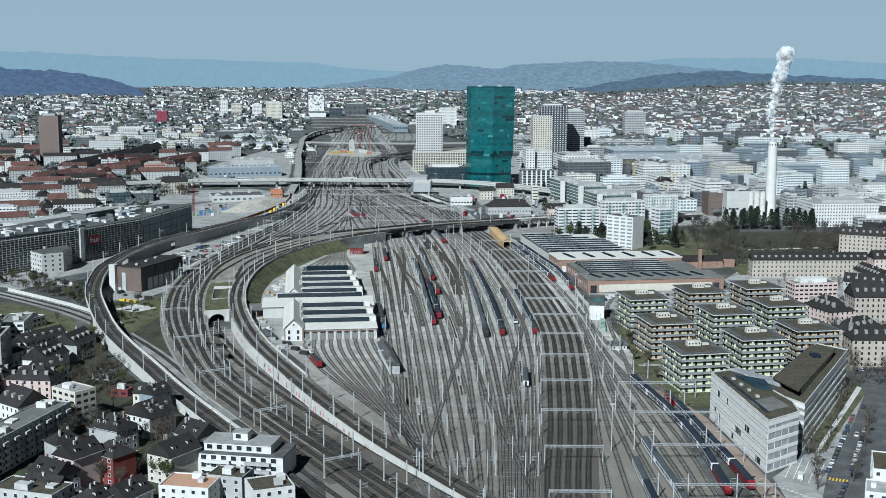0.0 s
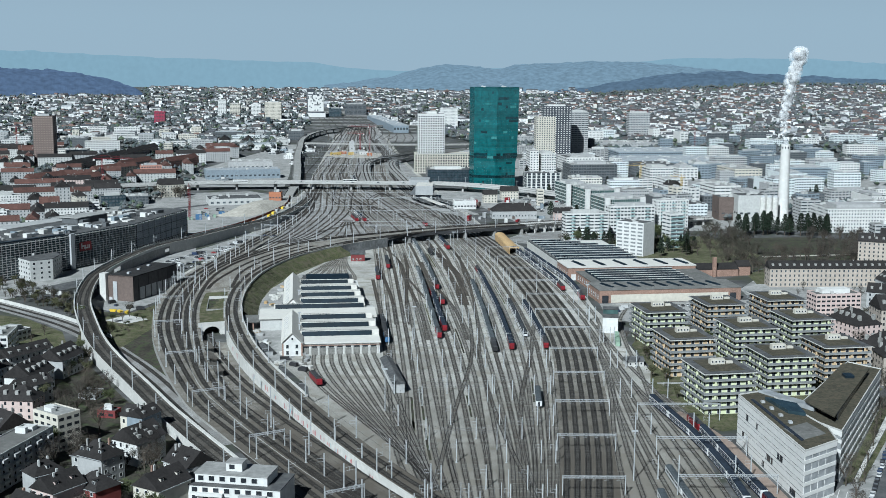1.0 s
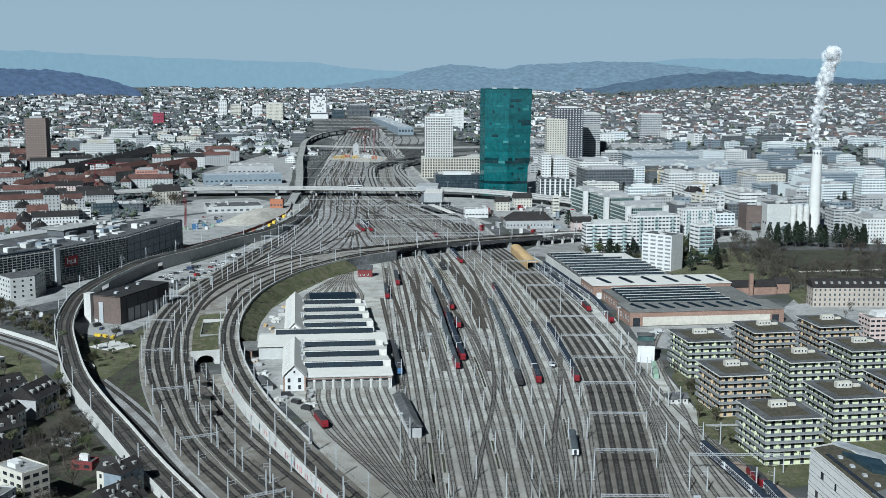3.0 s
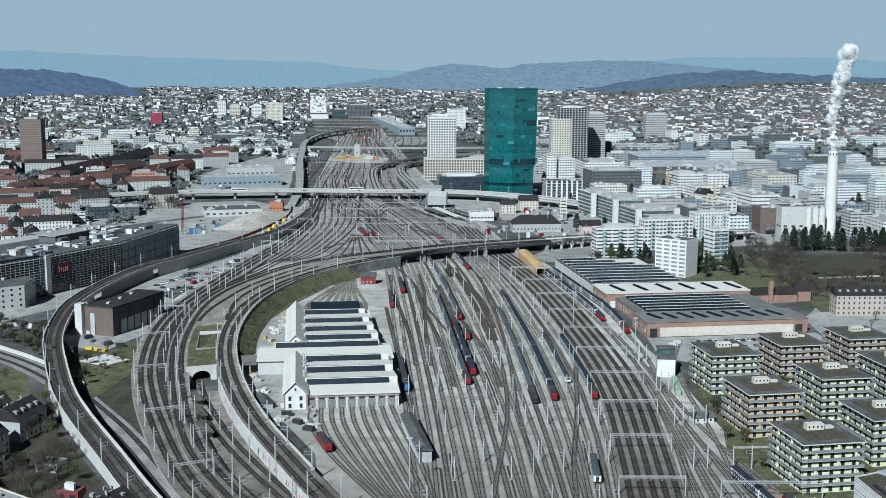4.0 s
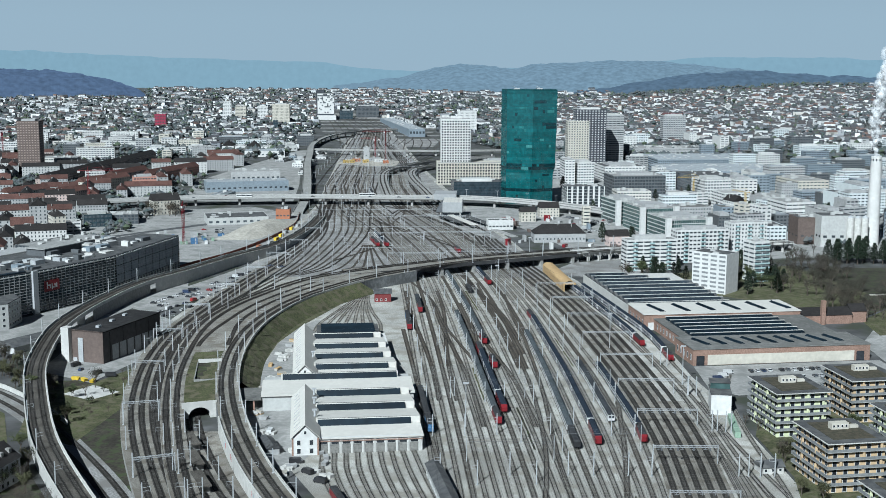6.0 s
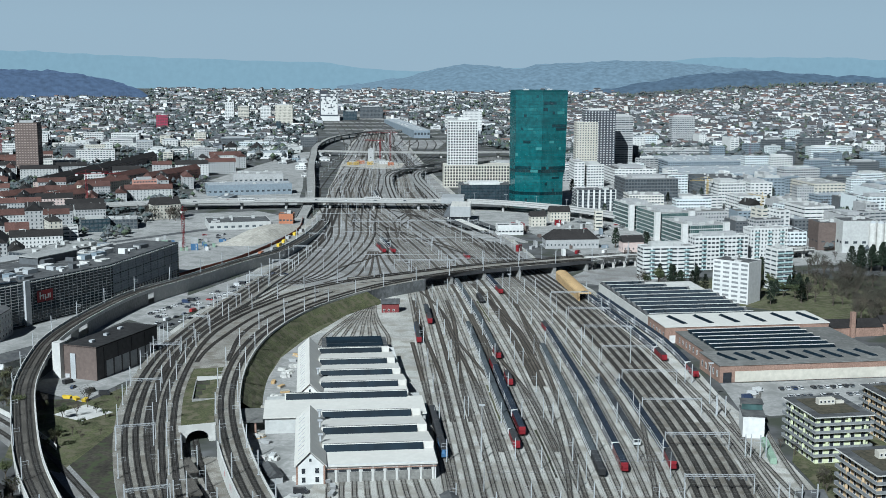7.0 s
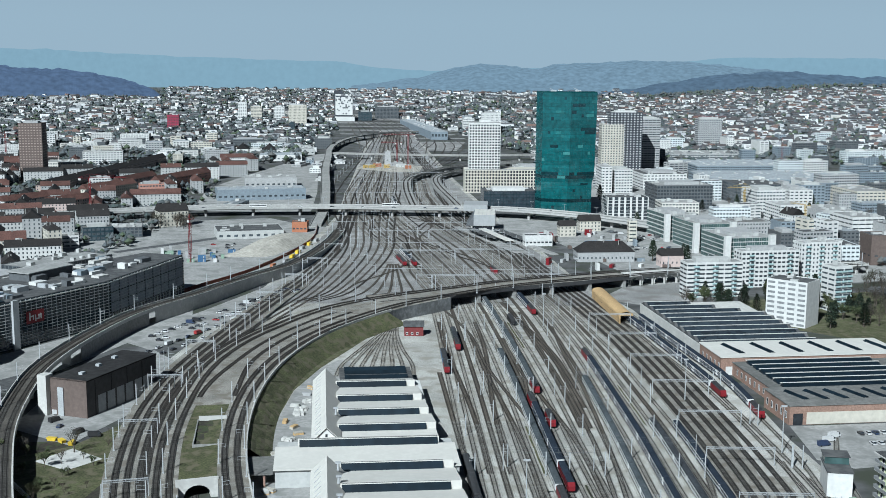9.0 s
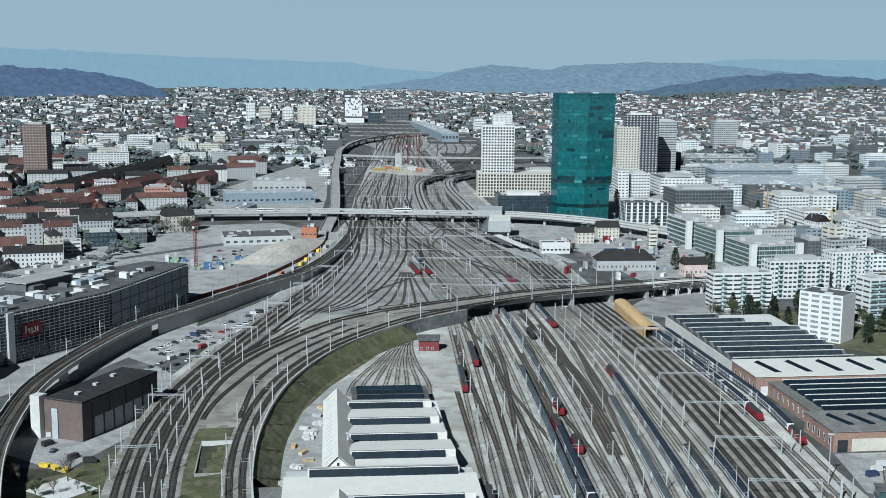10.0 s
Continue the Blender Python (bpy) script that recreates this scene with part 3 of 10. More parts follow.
def crossover(lines, k, step, y0, run):
    """A pair of rails that leaves one track and joins another further on."""
    pts = []
    for y in range(int(y0) - 24, int(y0 + run) + 25, 12):
        row = sorted(x for x in (x_at(l, y) for l in lines) if x is not None)
        if len(row) < 3:
            return
        a, b = row[max(0, min(k, len(row) - 1))], row[max(0, min(k + step, len(row) - 1))]
        pts.append((a + (b - a) * smooth(y0, y0 + run, y), y, 0.04))
    track(spline(pts, 10), weave.choice(["bed", "bed", "bed_dark"]), "pair of rails crossing over in the station throat")


# tracks that fill the widening gaps between the bundles
for left, right, fs, y0, y1 in ((THROAT[7], YARD[0], (0.17, 0.34, 0.5, 0.67, 0.84), 1070, 1230), (YARD[11], YARD[12], (0.33, 0.67), 800, 1420)):
    for f in fs:
        pts = []
        for y in range(y0, y1, 24):
            a, b = x_at(left, y), x_at(right, y)
            if a is not None and b is not None:
                g = f + (0.5 - f) * 0.3 * smooth(y1 - 160, y1, y)
                pts.append((a + (b - a) * g, y, 0.03))
        track(spline(pts, 10))
for first, y, way, count in ((6, 1120, 1, 4), (22, 1170, -1, 4), (13, 1240, 1, 4), (27, 1290, -1, 4), (4, 1330, 1, 3), (18, 1380, 1, 3), (30, 1130, -1, 3), (10, 1440, 1, 3)):
    for j in range(count):
        crossover(YARD + MAIN + THROAT, first + 2 * way * j, 3 * way, y + 46 * j, 120)
for k, line in enumerate(FAR):
    track([p for p in line if p.y > 1420], "bed_dark" if k % 2 else "bed", "rails running out towards the far suburbs")
weeds = random.Random(19)
for k in range(16):
    y0 = weeds.uniform(480, 960)
    ln = weeds.uniform(25, 80)
    i = weeds.randrange(0, 19)
    pts = []
    for y in np.arange(y0, y0 + ln, 6.0):
        a, b = x_at(YARD[i], y), x_at(YARD[i + 1], y)
        pts.append((a + (b - a) * 0.5 + 0.08 * math.sin(y * 0.3 + k), float(y), 0.0))
    strip = Shape()
    drape(strip, spline(pts, 5), weeds.uniform(0.35, 0.6), 0.088)
    tagged(part("weeds", strip, M["earth" if k % 3 else "grass"]), "brown and green weeds growing between two tracks", "weeds", "weeds between tracks", "stuff")
SHORT = [spline([(-186 + 4 * k, 905 + 6 * k), (-184 + 4 * k, 960), (-176 + 4 * k, 1010)], 8) for k in range(2)]
for line in SHORT:
    track(line)
BACK = [spline([(-107 + 5.6 * k, 880), (-106 + 5.2 * k, 905), (-98 + 2.9 * k, 945), (-89 + 0.9 * k, 990), (-82 + 0.3 * k, 1040)], 6) for k in range(8)]
for line in BACK:
    track(line, "bed_pale", "rails fanning out behind the engine shed")
for off in (0, 4.6):
    track(spline([(-310 + off, 800 + off), (-268 + off, 764 + off), (-238 + off, 736 + off), (-208 + off, 700 + off), (-176 + off, 652 + off), (-152 + off, 612 + off), (-120 + off, 552 + off), (-96 + off, 508 + off), (-60 + off, 440 + off), (-30 + off, 390 + off)], 8), "bed_dark")

RISE_W = [(430, 0.0), (560, 2.0), (700, 5.0), (860, 7.0), (1040, 8.0), (3000, 8.0)]
RISE_U = [(430, 0.0), (560, 1.5), (700, 4.2), (880, 3.6), (1060, 1.2), (1160, 0.0), (3000, 0.0)]
RISE_V = [(430, 0.2), (470, 2.5), (560, 5.0), (690, 7.6), (1000, 8.4), (1120, 7.0), (1300, 2.0), (1420, 0.2), (3000, 0.2)]


def raised(pts, rise):
    return spline([(x, y, at_y(rise, y)) for x, y in pts], 8.0)


LINE_U = raised([(12, 340), (-24, 405), (-47, 445), (-71, 485), (-96, 527), (-119, 568), (-142, 625), (-162, 684), (-176, 741), (-186, 809), (-188, 880), (-183, 960), (-174, 1060), (-164, 1160), (-156, 1290), (-162, 1450), (-170, 1600)], RISE_U)
LINE_W = raised([(26, 360), (-11, 419), (-36, 455), (-63, 497), (-92, 547), (-115, 592), (-130, 635), (-141, 674), (-153, 723), (-163, 781), (-168, 856), (-163, 910), (-150, 955), (-126, 1009), (-90, 1047), (-44, 1082), (-4, 1110), (67, 1144), (118, 1163), (260, 1204)], RISE_W)
RISE_R = [(372, 0.2), (400, 0.6), (440, 1.9), (490, 3.2), (560, 4.6), (640, 5.8), (700, 6.6), (860, 7.5), (1040, 8.0), (3000, 8.0)]
LINE_R = raised([(x * (158.9 - at_y(RISE_R, y)) / (158.9 - at_y(RISE_W, y)), y * (158.9 - at_y(RISE_R, y)) / (158.9 - at_y(RISE_W, y))) for x, y in [(40, 372), (0, 436), (-27, 480), (-52, 527), (-79, 584), (-105, 644), (-125, 706), (-138, 768), (-143, 830), (-139, 890), (-123, 951), (-92, 1009), (-66, 1040), (-34, 1070), (3, 1097), (70, 1130), (120, 1151), (262, 1192)]], RISE_R)
LINE_V = raised([(-45, 412), (-82, 470), (-109, 513), (-129, 546), (-150, 584), (-174, 627), (-193, 665), (-213, 715), (-231, 766), (-243, 817), (-250, 866), (-248, 925), (-238, 988), (-217, 1045), (-195, 1113), (-174, 1176), (-163, 1268), (-160, 1380), (-168, 1500)], RISE_V)
RAMP = spline([(40, 362, 0), (0, 428, 0.0), (-18, 456, 0.0), (-50, 508, 0), (-76, 553, 0), (-104, 607, 0), (-122, 650, 0), (-134, 684, 0), (-143, 715, 0)], 8.0)


def bank(name, label, line, left, right, material, base=0.0, batter=0.0, top="bed_pale"):
    """An embankment under a line: flat top, walls or slopes down to the ground."""
    sd, v = sides_of(line), []
    for p, s in zip(line, sd):
        h = max(0.02, p.z - base)
        for off, z in ((left - batter * h, base), (left, p.z - 0.02), (right, p.z - 0.02), (right + batter * h, base)):
            q = p + s * off
            v.append((q.x, q.y, z))
    sh = Shape()
    for i in range(len(line) - 1):
        a = 4 * i
        sh.add([v[a + j] for j in (0, 1, 4, 5)], [(0, 1, 3, 2)], 1)
        sh.add([v[a + j] for j in (1, 2, 5, 6)], [(0, 1, 3, 2)], 0)
        sh.add([v[a + j] for j in (2, 3, 6, 7)], [(0, 1, 3, 2)], 1)
    return tagged(part(name, sh, [M[top], M[material]]), label, "embankment", kind="structure")


def at_row(line, y):
    for a, b in zip(line, line[1:]):
        if (a.y - y) * (b.y - y) <= 0 and a.y != b.y:
            return a.lerp(b, (y - a.y) / (b.y - a.y))
    return line[-1]


bank("embankment_middle", "ballasted embankment with pale concrete walls", upto_y(LINE_U, 1170), -4.5, 14.0, "concrete_dark")
bank("embankment_inner", "ballasted embankment rising to the viaduct", upto_y(LINE_W, 1030), -6.0, 4.5, "concrete_dark", batter=0.15)
bank("embankment_outer", "curving embankment with a pale graffiti-marked retaining wall", upto_y(LINE_R, 1050), -4.2, 7.2, "concrete_shaded")
for off in (0, 4.5, 9.0):
    track(shifted(LINE_U, off), "bed_dark")
for off in (13.6, 18.2):
    track(shifted(upto_y(LINE_U, 640), off), "bed_dark")
for off in (-3.5, 1.2):
    track(shifted(LINE_W, off), "bed_dark")
for off in (-1.5, 3.2):
    track(shifted(LINE_R, off), "bed_dark")
for off in (-2.6, 2.0):
    track(shifted(RAMP, off), "bed_dark")
for off in (-2.2, 2.2):
    track(shifted(LINE_V, off), "bed_dark", "twin rails on the concrete viaduct deck")

# dark ballast between the curving lines
between = Shape()
strip_rows = []
for y in range(372, 700, 8):
    a, b = at_row(LINE_U, y), at_row(LINE_R, y)
    strip_rows += [(a.x + 2, y, 0.075), (b.x - 2, y, 0.075)]
between.add(strip_rows, [(2 * i, 2 * i + 1, 2 * i + 3, 2 * i + 2) for i in range(len(strip_rows) // 2 - 1)])
tagged(part("curve_ballast", between, M["bed_pale"]), "dark brown ballast between the curving tracks", "ground", kind="structure")

wild = Shape()
wild_rows = []
for y in range(540, 780, 8):
    a, b = at_row(LINE_V, y), at_row(LINE_U, y)
    wild_rows += [(a.x + 3, y, 0.07), (b.x - 4, y, 0.07)]
wild.add(wild_rows, [(2 * i, 2 * i + 1, 2 * i + 3, 2 * i + 2) for i in range(len(wild_rows) // 2 - 1)])
tagged(part("wild_ground", wild, M["earth"]), "rough mossy ground between viaduct and embankment", "ground", kind="structure")
old_line = spline([(-308, 802), (-266, 766), (-236, 738), (-206, 702), (-174, 654), (-150, 614), (-118, 554), (-94, 510)], 8)
bed = Shape()
drape(bed, old_line, 7.0, 0.075)
tagged(part("branch_ballast", bed, M["ballast_dark"]), "grey ballast under the old branch line", "ground", kind="structure")
low_wall = Shape()
loft(low_wall, shifted([p for p in old_line if p.y > 690], -8.0), [(-0.25, -0.5), (-0.25, 2.2), (0.25, 2.2), (0.25, -0.5)])
tagged(part("branch_wall", low_wall, M["concrete"]), "long pale concrete wall behind the old branch line", "wall", kind="structure")

for f in (0.34, 0.68):
    pts = []
    for y in range(470, 1000, 12):
        a, b = at_row(shifted(LINE_U, 9.0), y), at_row(shifted(LINE_W, -3.5), y)
        p = a.lerp(b, f)
        pts.append((p.x, y, p.z))
    track(spline(pts, 8), "bed_dark", "rails between the two curving embankments")

# parapet of the curving embankment
par = Shape()
loft(par, shifted(upto_y(LINE_R, 1010, 560), 7.0), [(-0.25, -0.3), (-0.25, 1.1), (0.25, 1.1), (0.25, -0.3)])
tagged(part("parapet", par, M["concrete"]), "low pale concrete parapet along the curve", "parapet", kind="structure")
wall = Shape()
loft(wall, shifted(upto_y(LINE_R, 694, 380), -4.6), [(-0.3, -8.0), (-0.3, 0.9), (0.3, 0.9), (0.3, -8.0)])
tagged(part("retaining_wall", wall, M["concrete"]), "long pale concrete retaining wall marked with graffiti", "wall", kind="structure")

# the concrete viaduct that sweeps round on the left
deck_line = upto_y(LINE_V, 1400, 440)
via = thing("railway_viaduct", "curving pale concrete railway viaduct with solid parapets", "viaduct", kind="structure")
sh = Shape()
loft(sh, deck_line, [(-5.2, -1.3), (-5.2, 0.02), (5.2, 0.02), (5.2, -1.3), (2.5, -2.2), (-2.5, -2.2)])
part("deck", sh, M["concrete"], via)
sh = Shape()
drape(sh, deck_line, 4.6, 0.06)
part("track_ballast", sh, M["bed_mid"], via)
for off in (-5.1, 5.1):
    sh = Shape()
    loft(sh, shifted(deck_line, off), [(-0.2, -0.6), (-0.2, 1.25), (0.2, 1.25), (0.2, -0.6)])
    part("parapet", sh, M["concrete"], via)
for i, p in enumerate(deck_line):
    if i % 4 == 2 and p.z > 4:
        sh = Shape()
        d = sides_of(deck_line)[i]
        sh.turned(p.x, p.y, math.atan2(d.y, d.x), -2.2, 2.2, -0.8, 0.8, -0.5, p.z - 1.5)
        part("pier", sh, M["concrete"], via)
low = Shape()
loft(low, shifted(upto_y(LINE_V, 700, 440), -4.4), [(-0.4, -9.0), (-0.4, -1.0), (0.4, -1.0), (0.4, -9.0)])
part("side_wall", low, M["concrete"], via)

# the dark plate-girder viaduct over the yard
cross = thing("railway_bridge", "dark steel railway bridge on stone piers over the yard", "bridge", kind="structure")
mid = spline([(-100, 1038, 8), (-55, 1063, 8), (-16, 1090, 8), (35, 1116, 8), (70, 1137, 8)], 6)
sh = Shape()
loft(sh, mid, [(-12.5, -0.5), (-12.5, -0.04), (9.5, -0.04), (9.5, -0.5)])
part("deck", sh, M["bed_pale"], cross)
for off in (-12.6, 9.6, -1.5):
    sh = Shape()
    loft(sh, shifted(mid, off), [(-0.2, -2.4), (-0.2, 0.22 if off != -1.5 else -0.6), (0.2, 0.22 if off != -1.5 else -0.6), (0.2, -2.4)])
    part("girder", sh, M["steel_dark"], cross)
for i in range(2, len(mid), 5):
    sh, p, d = Shape(), mid[i], sides_of(mid)[i]
    sh.turned(p.x, p.y, math.atan2(d.y, d.x), -12, 9, -1.3, 1.3, -0.5, 5.6)
    part("pier", sh, M["concrete_dark"], cross)
arches = thing("arched_viaduct", "old pale stone viaduct with a row of arches", "viaduct", kind="structure")
al = spline([(72, 1137, 8), (120, 1157, 8), (185, 1178, 8), (262, 1198, 8)], 10)
for i in range(len(al) - 1):
    a, b = al[i], al[i + 1]
    ang, ln = math.atan2(b.y - a.y, b.x - a.x), (b - a).length
    sh = Shape()
    for side in (-6.0, 5.0):
        prof = [(0.0, 0.0), (1.0, 0.0)] + [(ln / 2 - (ln / 2 - 1) * math.cos(math.pi * k / 8), 2.0 + 3.6 * math.sin(math.pi * k / 8)) for k in range(9)] + [(ln - 1, 0.0), (ln, 0.0), (ln, 8.4), (0, 8.4)]
        c, s = math.cos(ang), math.sin(ang)
        rows2 = [(a.x + c * px - s * (side + e), a.y + s * px + c * (side + e), pz) for e in (0.0, 1.0) for px, pz in prof]
        n = len(prof)
        sh.add(rows2, [(k, (k + 1) % n, n + (k + 1) % n, n + k) for k in range(n)])
        for e in (0, n):
            cl = len(sh.v) - 2 * n
            for k in range(1, n - 3):
                pa, pb = cl + e + k, cl + e + k + 1
                xa, xb = prof[k][0], prof[k + 1][0]
                ta = (a.x + c * xa - s * (side + (1.0 if e else 0.0)), a.y + s * xa + c * (side + (1.0 if e else 0.0)), 8.4)
                tb = (a.x + c * xb - s * (side + (1.0 if e else 0.0)), a.y + s * xb + c * (side + (1.0 if e else 0.0)), 8.4)
                m = len(sh.v)
                sh.v += [ta, tb]
                sh.f.append((pa, pb, m + 1, m))
                sh.s.append(0)
    sh.turned(a.x, a.y, ang, 0, ln, -6, 6, 7.6, 7.95)
    part("arch", sh, M["concrete"], arches)


# tunnel mouth between the two curving embankments, with planted ground over it
inner, outer = shifted(LINE_W, 4.4), shifted(LINE_R, -4.3)
over = Shape()
rows3 = []
for y in range(713, 815, 7):
    a, b = at_row(inner, y), at_row(outer, y)
    rows3 += [(a.x, a.y, a.z - 0.1), ((a.x + b.x) / 2, y, a.z + 0.3), (b.x, b.y, b.z - 0.1)]
over.add(rows3, [(3 * i + k, 3 * i + k + 1, 3 * i + k + 4, 3 * i + k + 3) for i in range(len(rows3) // 3 - 1) for k in range(2)])
tagged(part("planted_deck", over, M["grass"]), "rough grass on the ground above the tunnel", "grass", kind="structure")
# ballast that joins the raised lines into one wide embankment
def joined(name, label, left, right, y0, y1):
    sh, v = Shape(), []
    for y in range(y0, y1, 8):
        a, b = at_row(left, y), at_row(right, y)
        v += [(a.x, y, a.z - 0.03), (b.x, y, b.z - 0.03)]
    sh.add(v, [(2 * i, 2 * i + 1, 2 * i + 3, 2 * i + 2) for i in range(len(v) // 2 - 1)])
    tagged(part(name, sh, M["bed_pale"]), label, "ground", kind="structure")


slope, sv = Shape(), []
edge0, edge1 = shifted(LINE_R, 7.3), shifted(LINE_R, 17.0)
for y in range(748, 1002, 4):
    a, b = at_row(edge0, y), at_row(edge1, y)
    for j in range(7):
        m = a.lerp(b, j / 6)
        n = 0.5 * noise.noise(Vector((y * 0.08, j * 0.6, 0.0))) + 0.25 * noise.noise(Vector((y * 0.3, j * 1.7, 4.0)))
        sv.append((m.x, m.y, (a.z - 0.25) * (1 - j / 6) + 0.1 * j / 6 + (n if 0 < j < 6 else 0.0)))
slope.add(sv, [(7 * i + k, 7 * i + k + 1, 7 * i + k + 8, 7 * i + k + 7) for i in range(len(sv) // 7 - 1) for k in range(6)])
tagged(part("grass_slope", slope, M["grass"]), "grassy slope below the curving railway line", "grass", kind="structure")
joined("joint_ballast", "grey ballast between the two raised lines", inner, outer, 806, 1046)
joined("joint_ballast", "grey ballast between the embankments", shifted(LINE_U, 13.8), shifted(LINE_W, -5.8), 600, 900)
for f in (0.3, 0.7):
    pts = []
    for y in range(818, 1006, 12):
        g = smooth(818, 890, y)
        p = at_row(inner, y).lerp(at_row(outer, y), f * g if f < 0.5 else 1 - (1 - f) * g)
        pts.append((p.x, y, p.z))
    track(spline(pts, 8), "bed_dark", "rails in the middle of the wide embankment")
a, b = at_row(inner, 712), at_row(outer, 712)
mouth = thing("tunnel_portal", "pale concrete tunnel mouth with a dark round arch", "tunnel", (a.x + b.x) / 2, 711, 0, 20, kind="structure")
half = (b.x - a.x) / 2 + 0.4
prof = [(-half, 0), (-4.8, 0)] + [(-4.8 * math.cos(math.pi * k / 12), 1.2 + 3.9 * math.sin(math.pi * k / 12)) for k in range(13)] + [(4.8, 0), (half, 0)]
sh = Shape()
for y in (-0.5, 0.5):
    v, f = [], []
    for x, z in prof:
        v += [(x, y, z), (x, y, 7.6)]
    sh.add(v, [(2 * i, 2 * i + 2, 2 * i + 3, 2 * i + 1) for i in range(len(prof) - 1)])
sh.add([(x, y, z) for x, z in prof for y in (-0.5, 14)], [(2 * i, 2 * i + 1, 2 * i + 3, 2 * i + 2) for i in range(len(prof) - 1)])
sh.add([(-half, -0.5, 7.6), (half, -0.5, 7.6), (half, 0.5, 7.6), (-half, 0.5, 7.6)], [(0, 1, 2, 3)])
part("portal_wall", sh, M["concrete"], mouth)
# black panel across the bore stands in for the shade of its depth
part("bore_shade_panel", Shape().box(-4.9, 4.9, 9, 9.3, 0, 5.2), M["black"], mouth)
pit = thing("light_well", "open concrete light well with stepped planting", "light well", -146, 768, 0, 9, kind="structure")
for x0, x1, y0, y1 in ((-6.4, -5.9, -17, 17), (5.9, 6.4, -17, 17), (-5.9, 5.9, -17, -16.5), (-5.9, 5.9, 16.5, 17)):
    part("wall", Shape().box(x0, x1, y0, y1, 3, 8.4 if y0 > 13 else 7.0), M["concrete" if y0 > 13 else "concrete_dark"], pit)
for i in range(4):
    part("planted_step", Shape().box(-5.85, 5.85, -16.4 + i * 8.2, -8.8 + i * 8.2, 4.0, 6.0 + 0.2 * i), M["earth"], pit)
# concrete frames beside the ramp
for i in range(3):
    q = at_row(inner, 672 - i * 24)
    fr = thing("concrete_frame", "open concrete frame beside the tunnel ramp", "frame", q.x + 2.2, q.y, 0, 24, group="ramp frames", kind="structure")
    part("slab", Shape().box(-2.4, 2.0, -9, 9, 3.4, 3.9), M["bed_mid"], fr)
    for y in (-6.5, 6.5):
        part("pier", Shape().box(-2.2, 1.8, y - 0.3, y + 0.3, -0.5, 3.4), M["concrete_dark"], fr)
# graffiti: loose blocks of paint on the long wall
rnd = random.Random(4)
wl = shifted(upto_y(LINE_R, 690, 430), -4.93)
marks = thing("graffiti", "patches of pink, red and pale blue graffiti on the wall", "graffiti", kind="structure")
for i in range(6, len(wl) - 2, 1):
    if rnd.random() < 0.5:
        p, q = wl[i], wl[i + 1]
        ang = math.atan2(q.y - p.y, q.x - p.x)
        for j in range(3):
            t = rnd.uniform(0, 5)
            part("paint_patch", Shape().turned(p.x, p.y, ang, t, t + rnd.uniform(0.4, 1.4), -0.02, 0.02, max(0.3, p.z - 3.4) + rnd.uniform(0, 0.6), max(0.9, p.z - 1.2) + rnd.uniform(-0.4, 0.6)), M[rnd.choice(["paint_pink", "paint_pink", "paint_blue"])], marks)
# wall that carries the far end of the concrete viaduct
sw = Shape()
loft(sw, shifted(upto_y(LINE_V, 1400, 995), 4.95), [(-0.3, -9), (-0.3, -0.6), (0.3, -0.6), (0.3, -9)])
part("end_wall", sw, M["concrete"], via)
# dark wall added where the deck stands open; its colour paints the shade below
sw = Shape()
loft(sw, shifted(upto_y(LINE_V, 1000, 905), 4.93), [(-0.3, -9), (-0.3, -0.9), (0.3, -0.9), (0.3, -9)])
part("painted_shade_wall", sw, M["concrete_dark"], via)


# ---- buildings ----
PANES = {}
PLACED = []


def pane(ww, wh, thick, material):
    """A shared window pane that stands on the origin, facing forward."""
    key = (round(ww, 2), round(wh, 2), material)
    if key not in PANES:
        if material == "window":
            e, q = 0.09, 0.07
            o = [(-ww / 2 - e, -e), (ww / 2 + e, -e), (ww / 2 + e, wh + e), (-ww / 2 - e, wh + e)]
            n = [(-ww / 2 + q, q), (ww / 2 - q, q), (ww / 2 - q, wh - q), (-ww / 2 + q, wh - q)]
            v = [(x, 0.1, z) for x, z in o] + [(x, -thick - 0.05, z) for x, z in o] + [(x, -thick - 0.05, z) for x, z in n] + [(x, -thick + 0.03, z) for x, z in n]
            sh = Shape()
            sh.add(v, [(i, (i + 1) % 4, 4 + (i + 1) % 4, 4 + i) for i in range(4)] + [(4 + i, 4 + (i + 1) % 4, 8 + (i + 1) % 4, 8 + i) for i in range(4)] + [(8 + i, 8 + (i + 1) % 4, 12 + (i + 1) % 4, 12 + i) for i in range(4)] + [(12, 13, 14, 15), (3, 2, 1, 0)])
            sh.s = [1] * 12 + [0, 1]
        else:
            sh = Shape().box(-ww / 2, ww / 2, -thick, 0.12, 0, wh)
        PANES[key] = sh.mesh("window", M[material], M["white"])
    return PANES[key]


def places(w, d, bay, sides):
    for key, length, turn in (("f", w, 0), ("b", w, 180), ("l", d, -90), ("r", d, 90)):
        if key in sides:
            n = max(1, int((length - 0.6) / bay))
            for i in range(n):
                c = (i + 0.5) * length / n - length / 2
                yield ((c, -d / 2) if key == "f" else (-c, d / 2) if key == "b" else (-w / 2, -c) if key == "l" else (w / 2, c)), turn


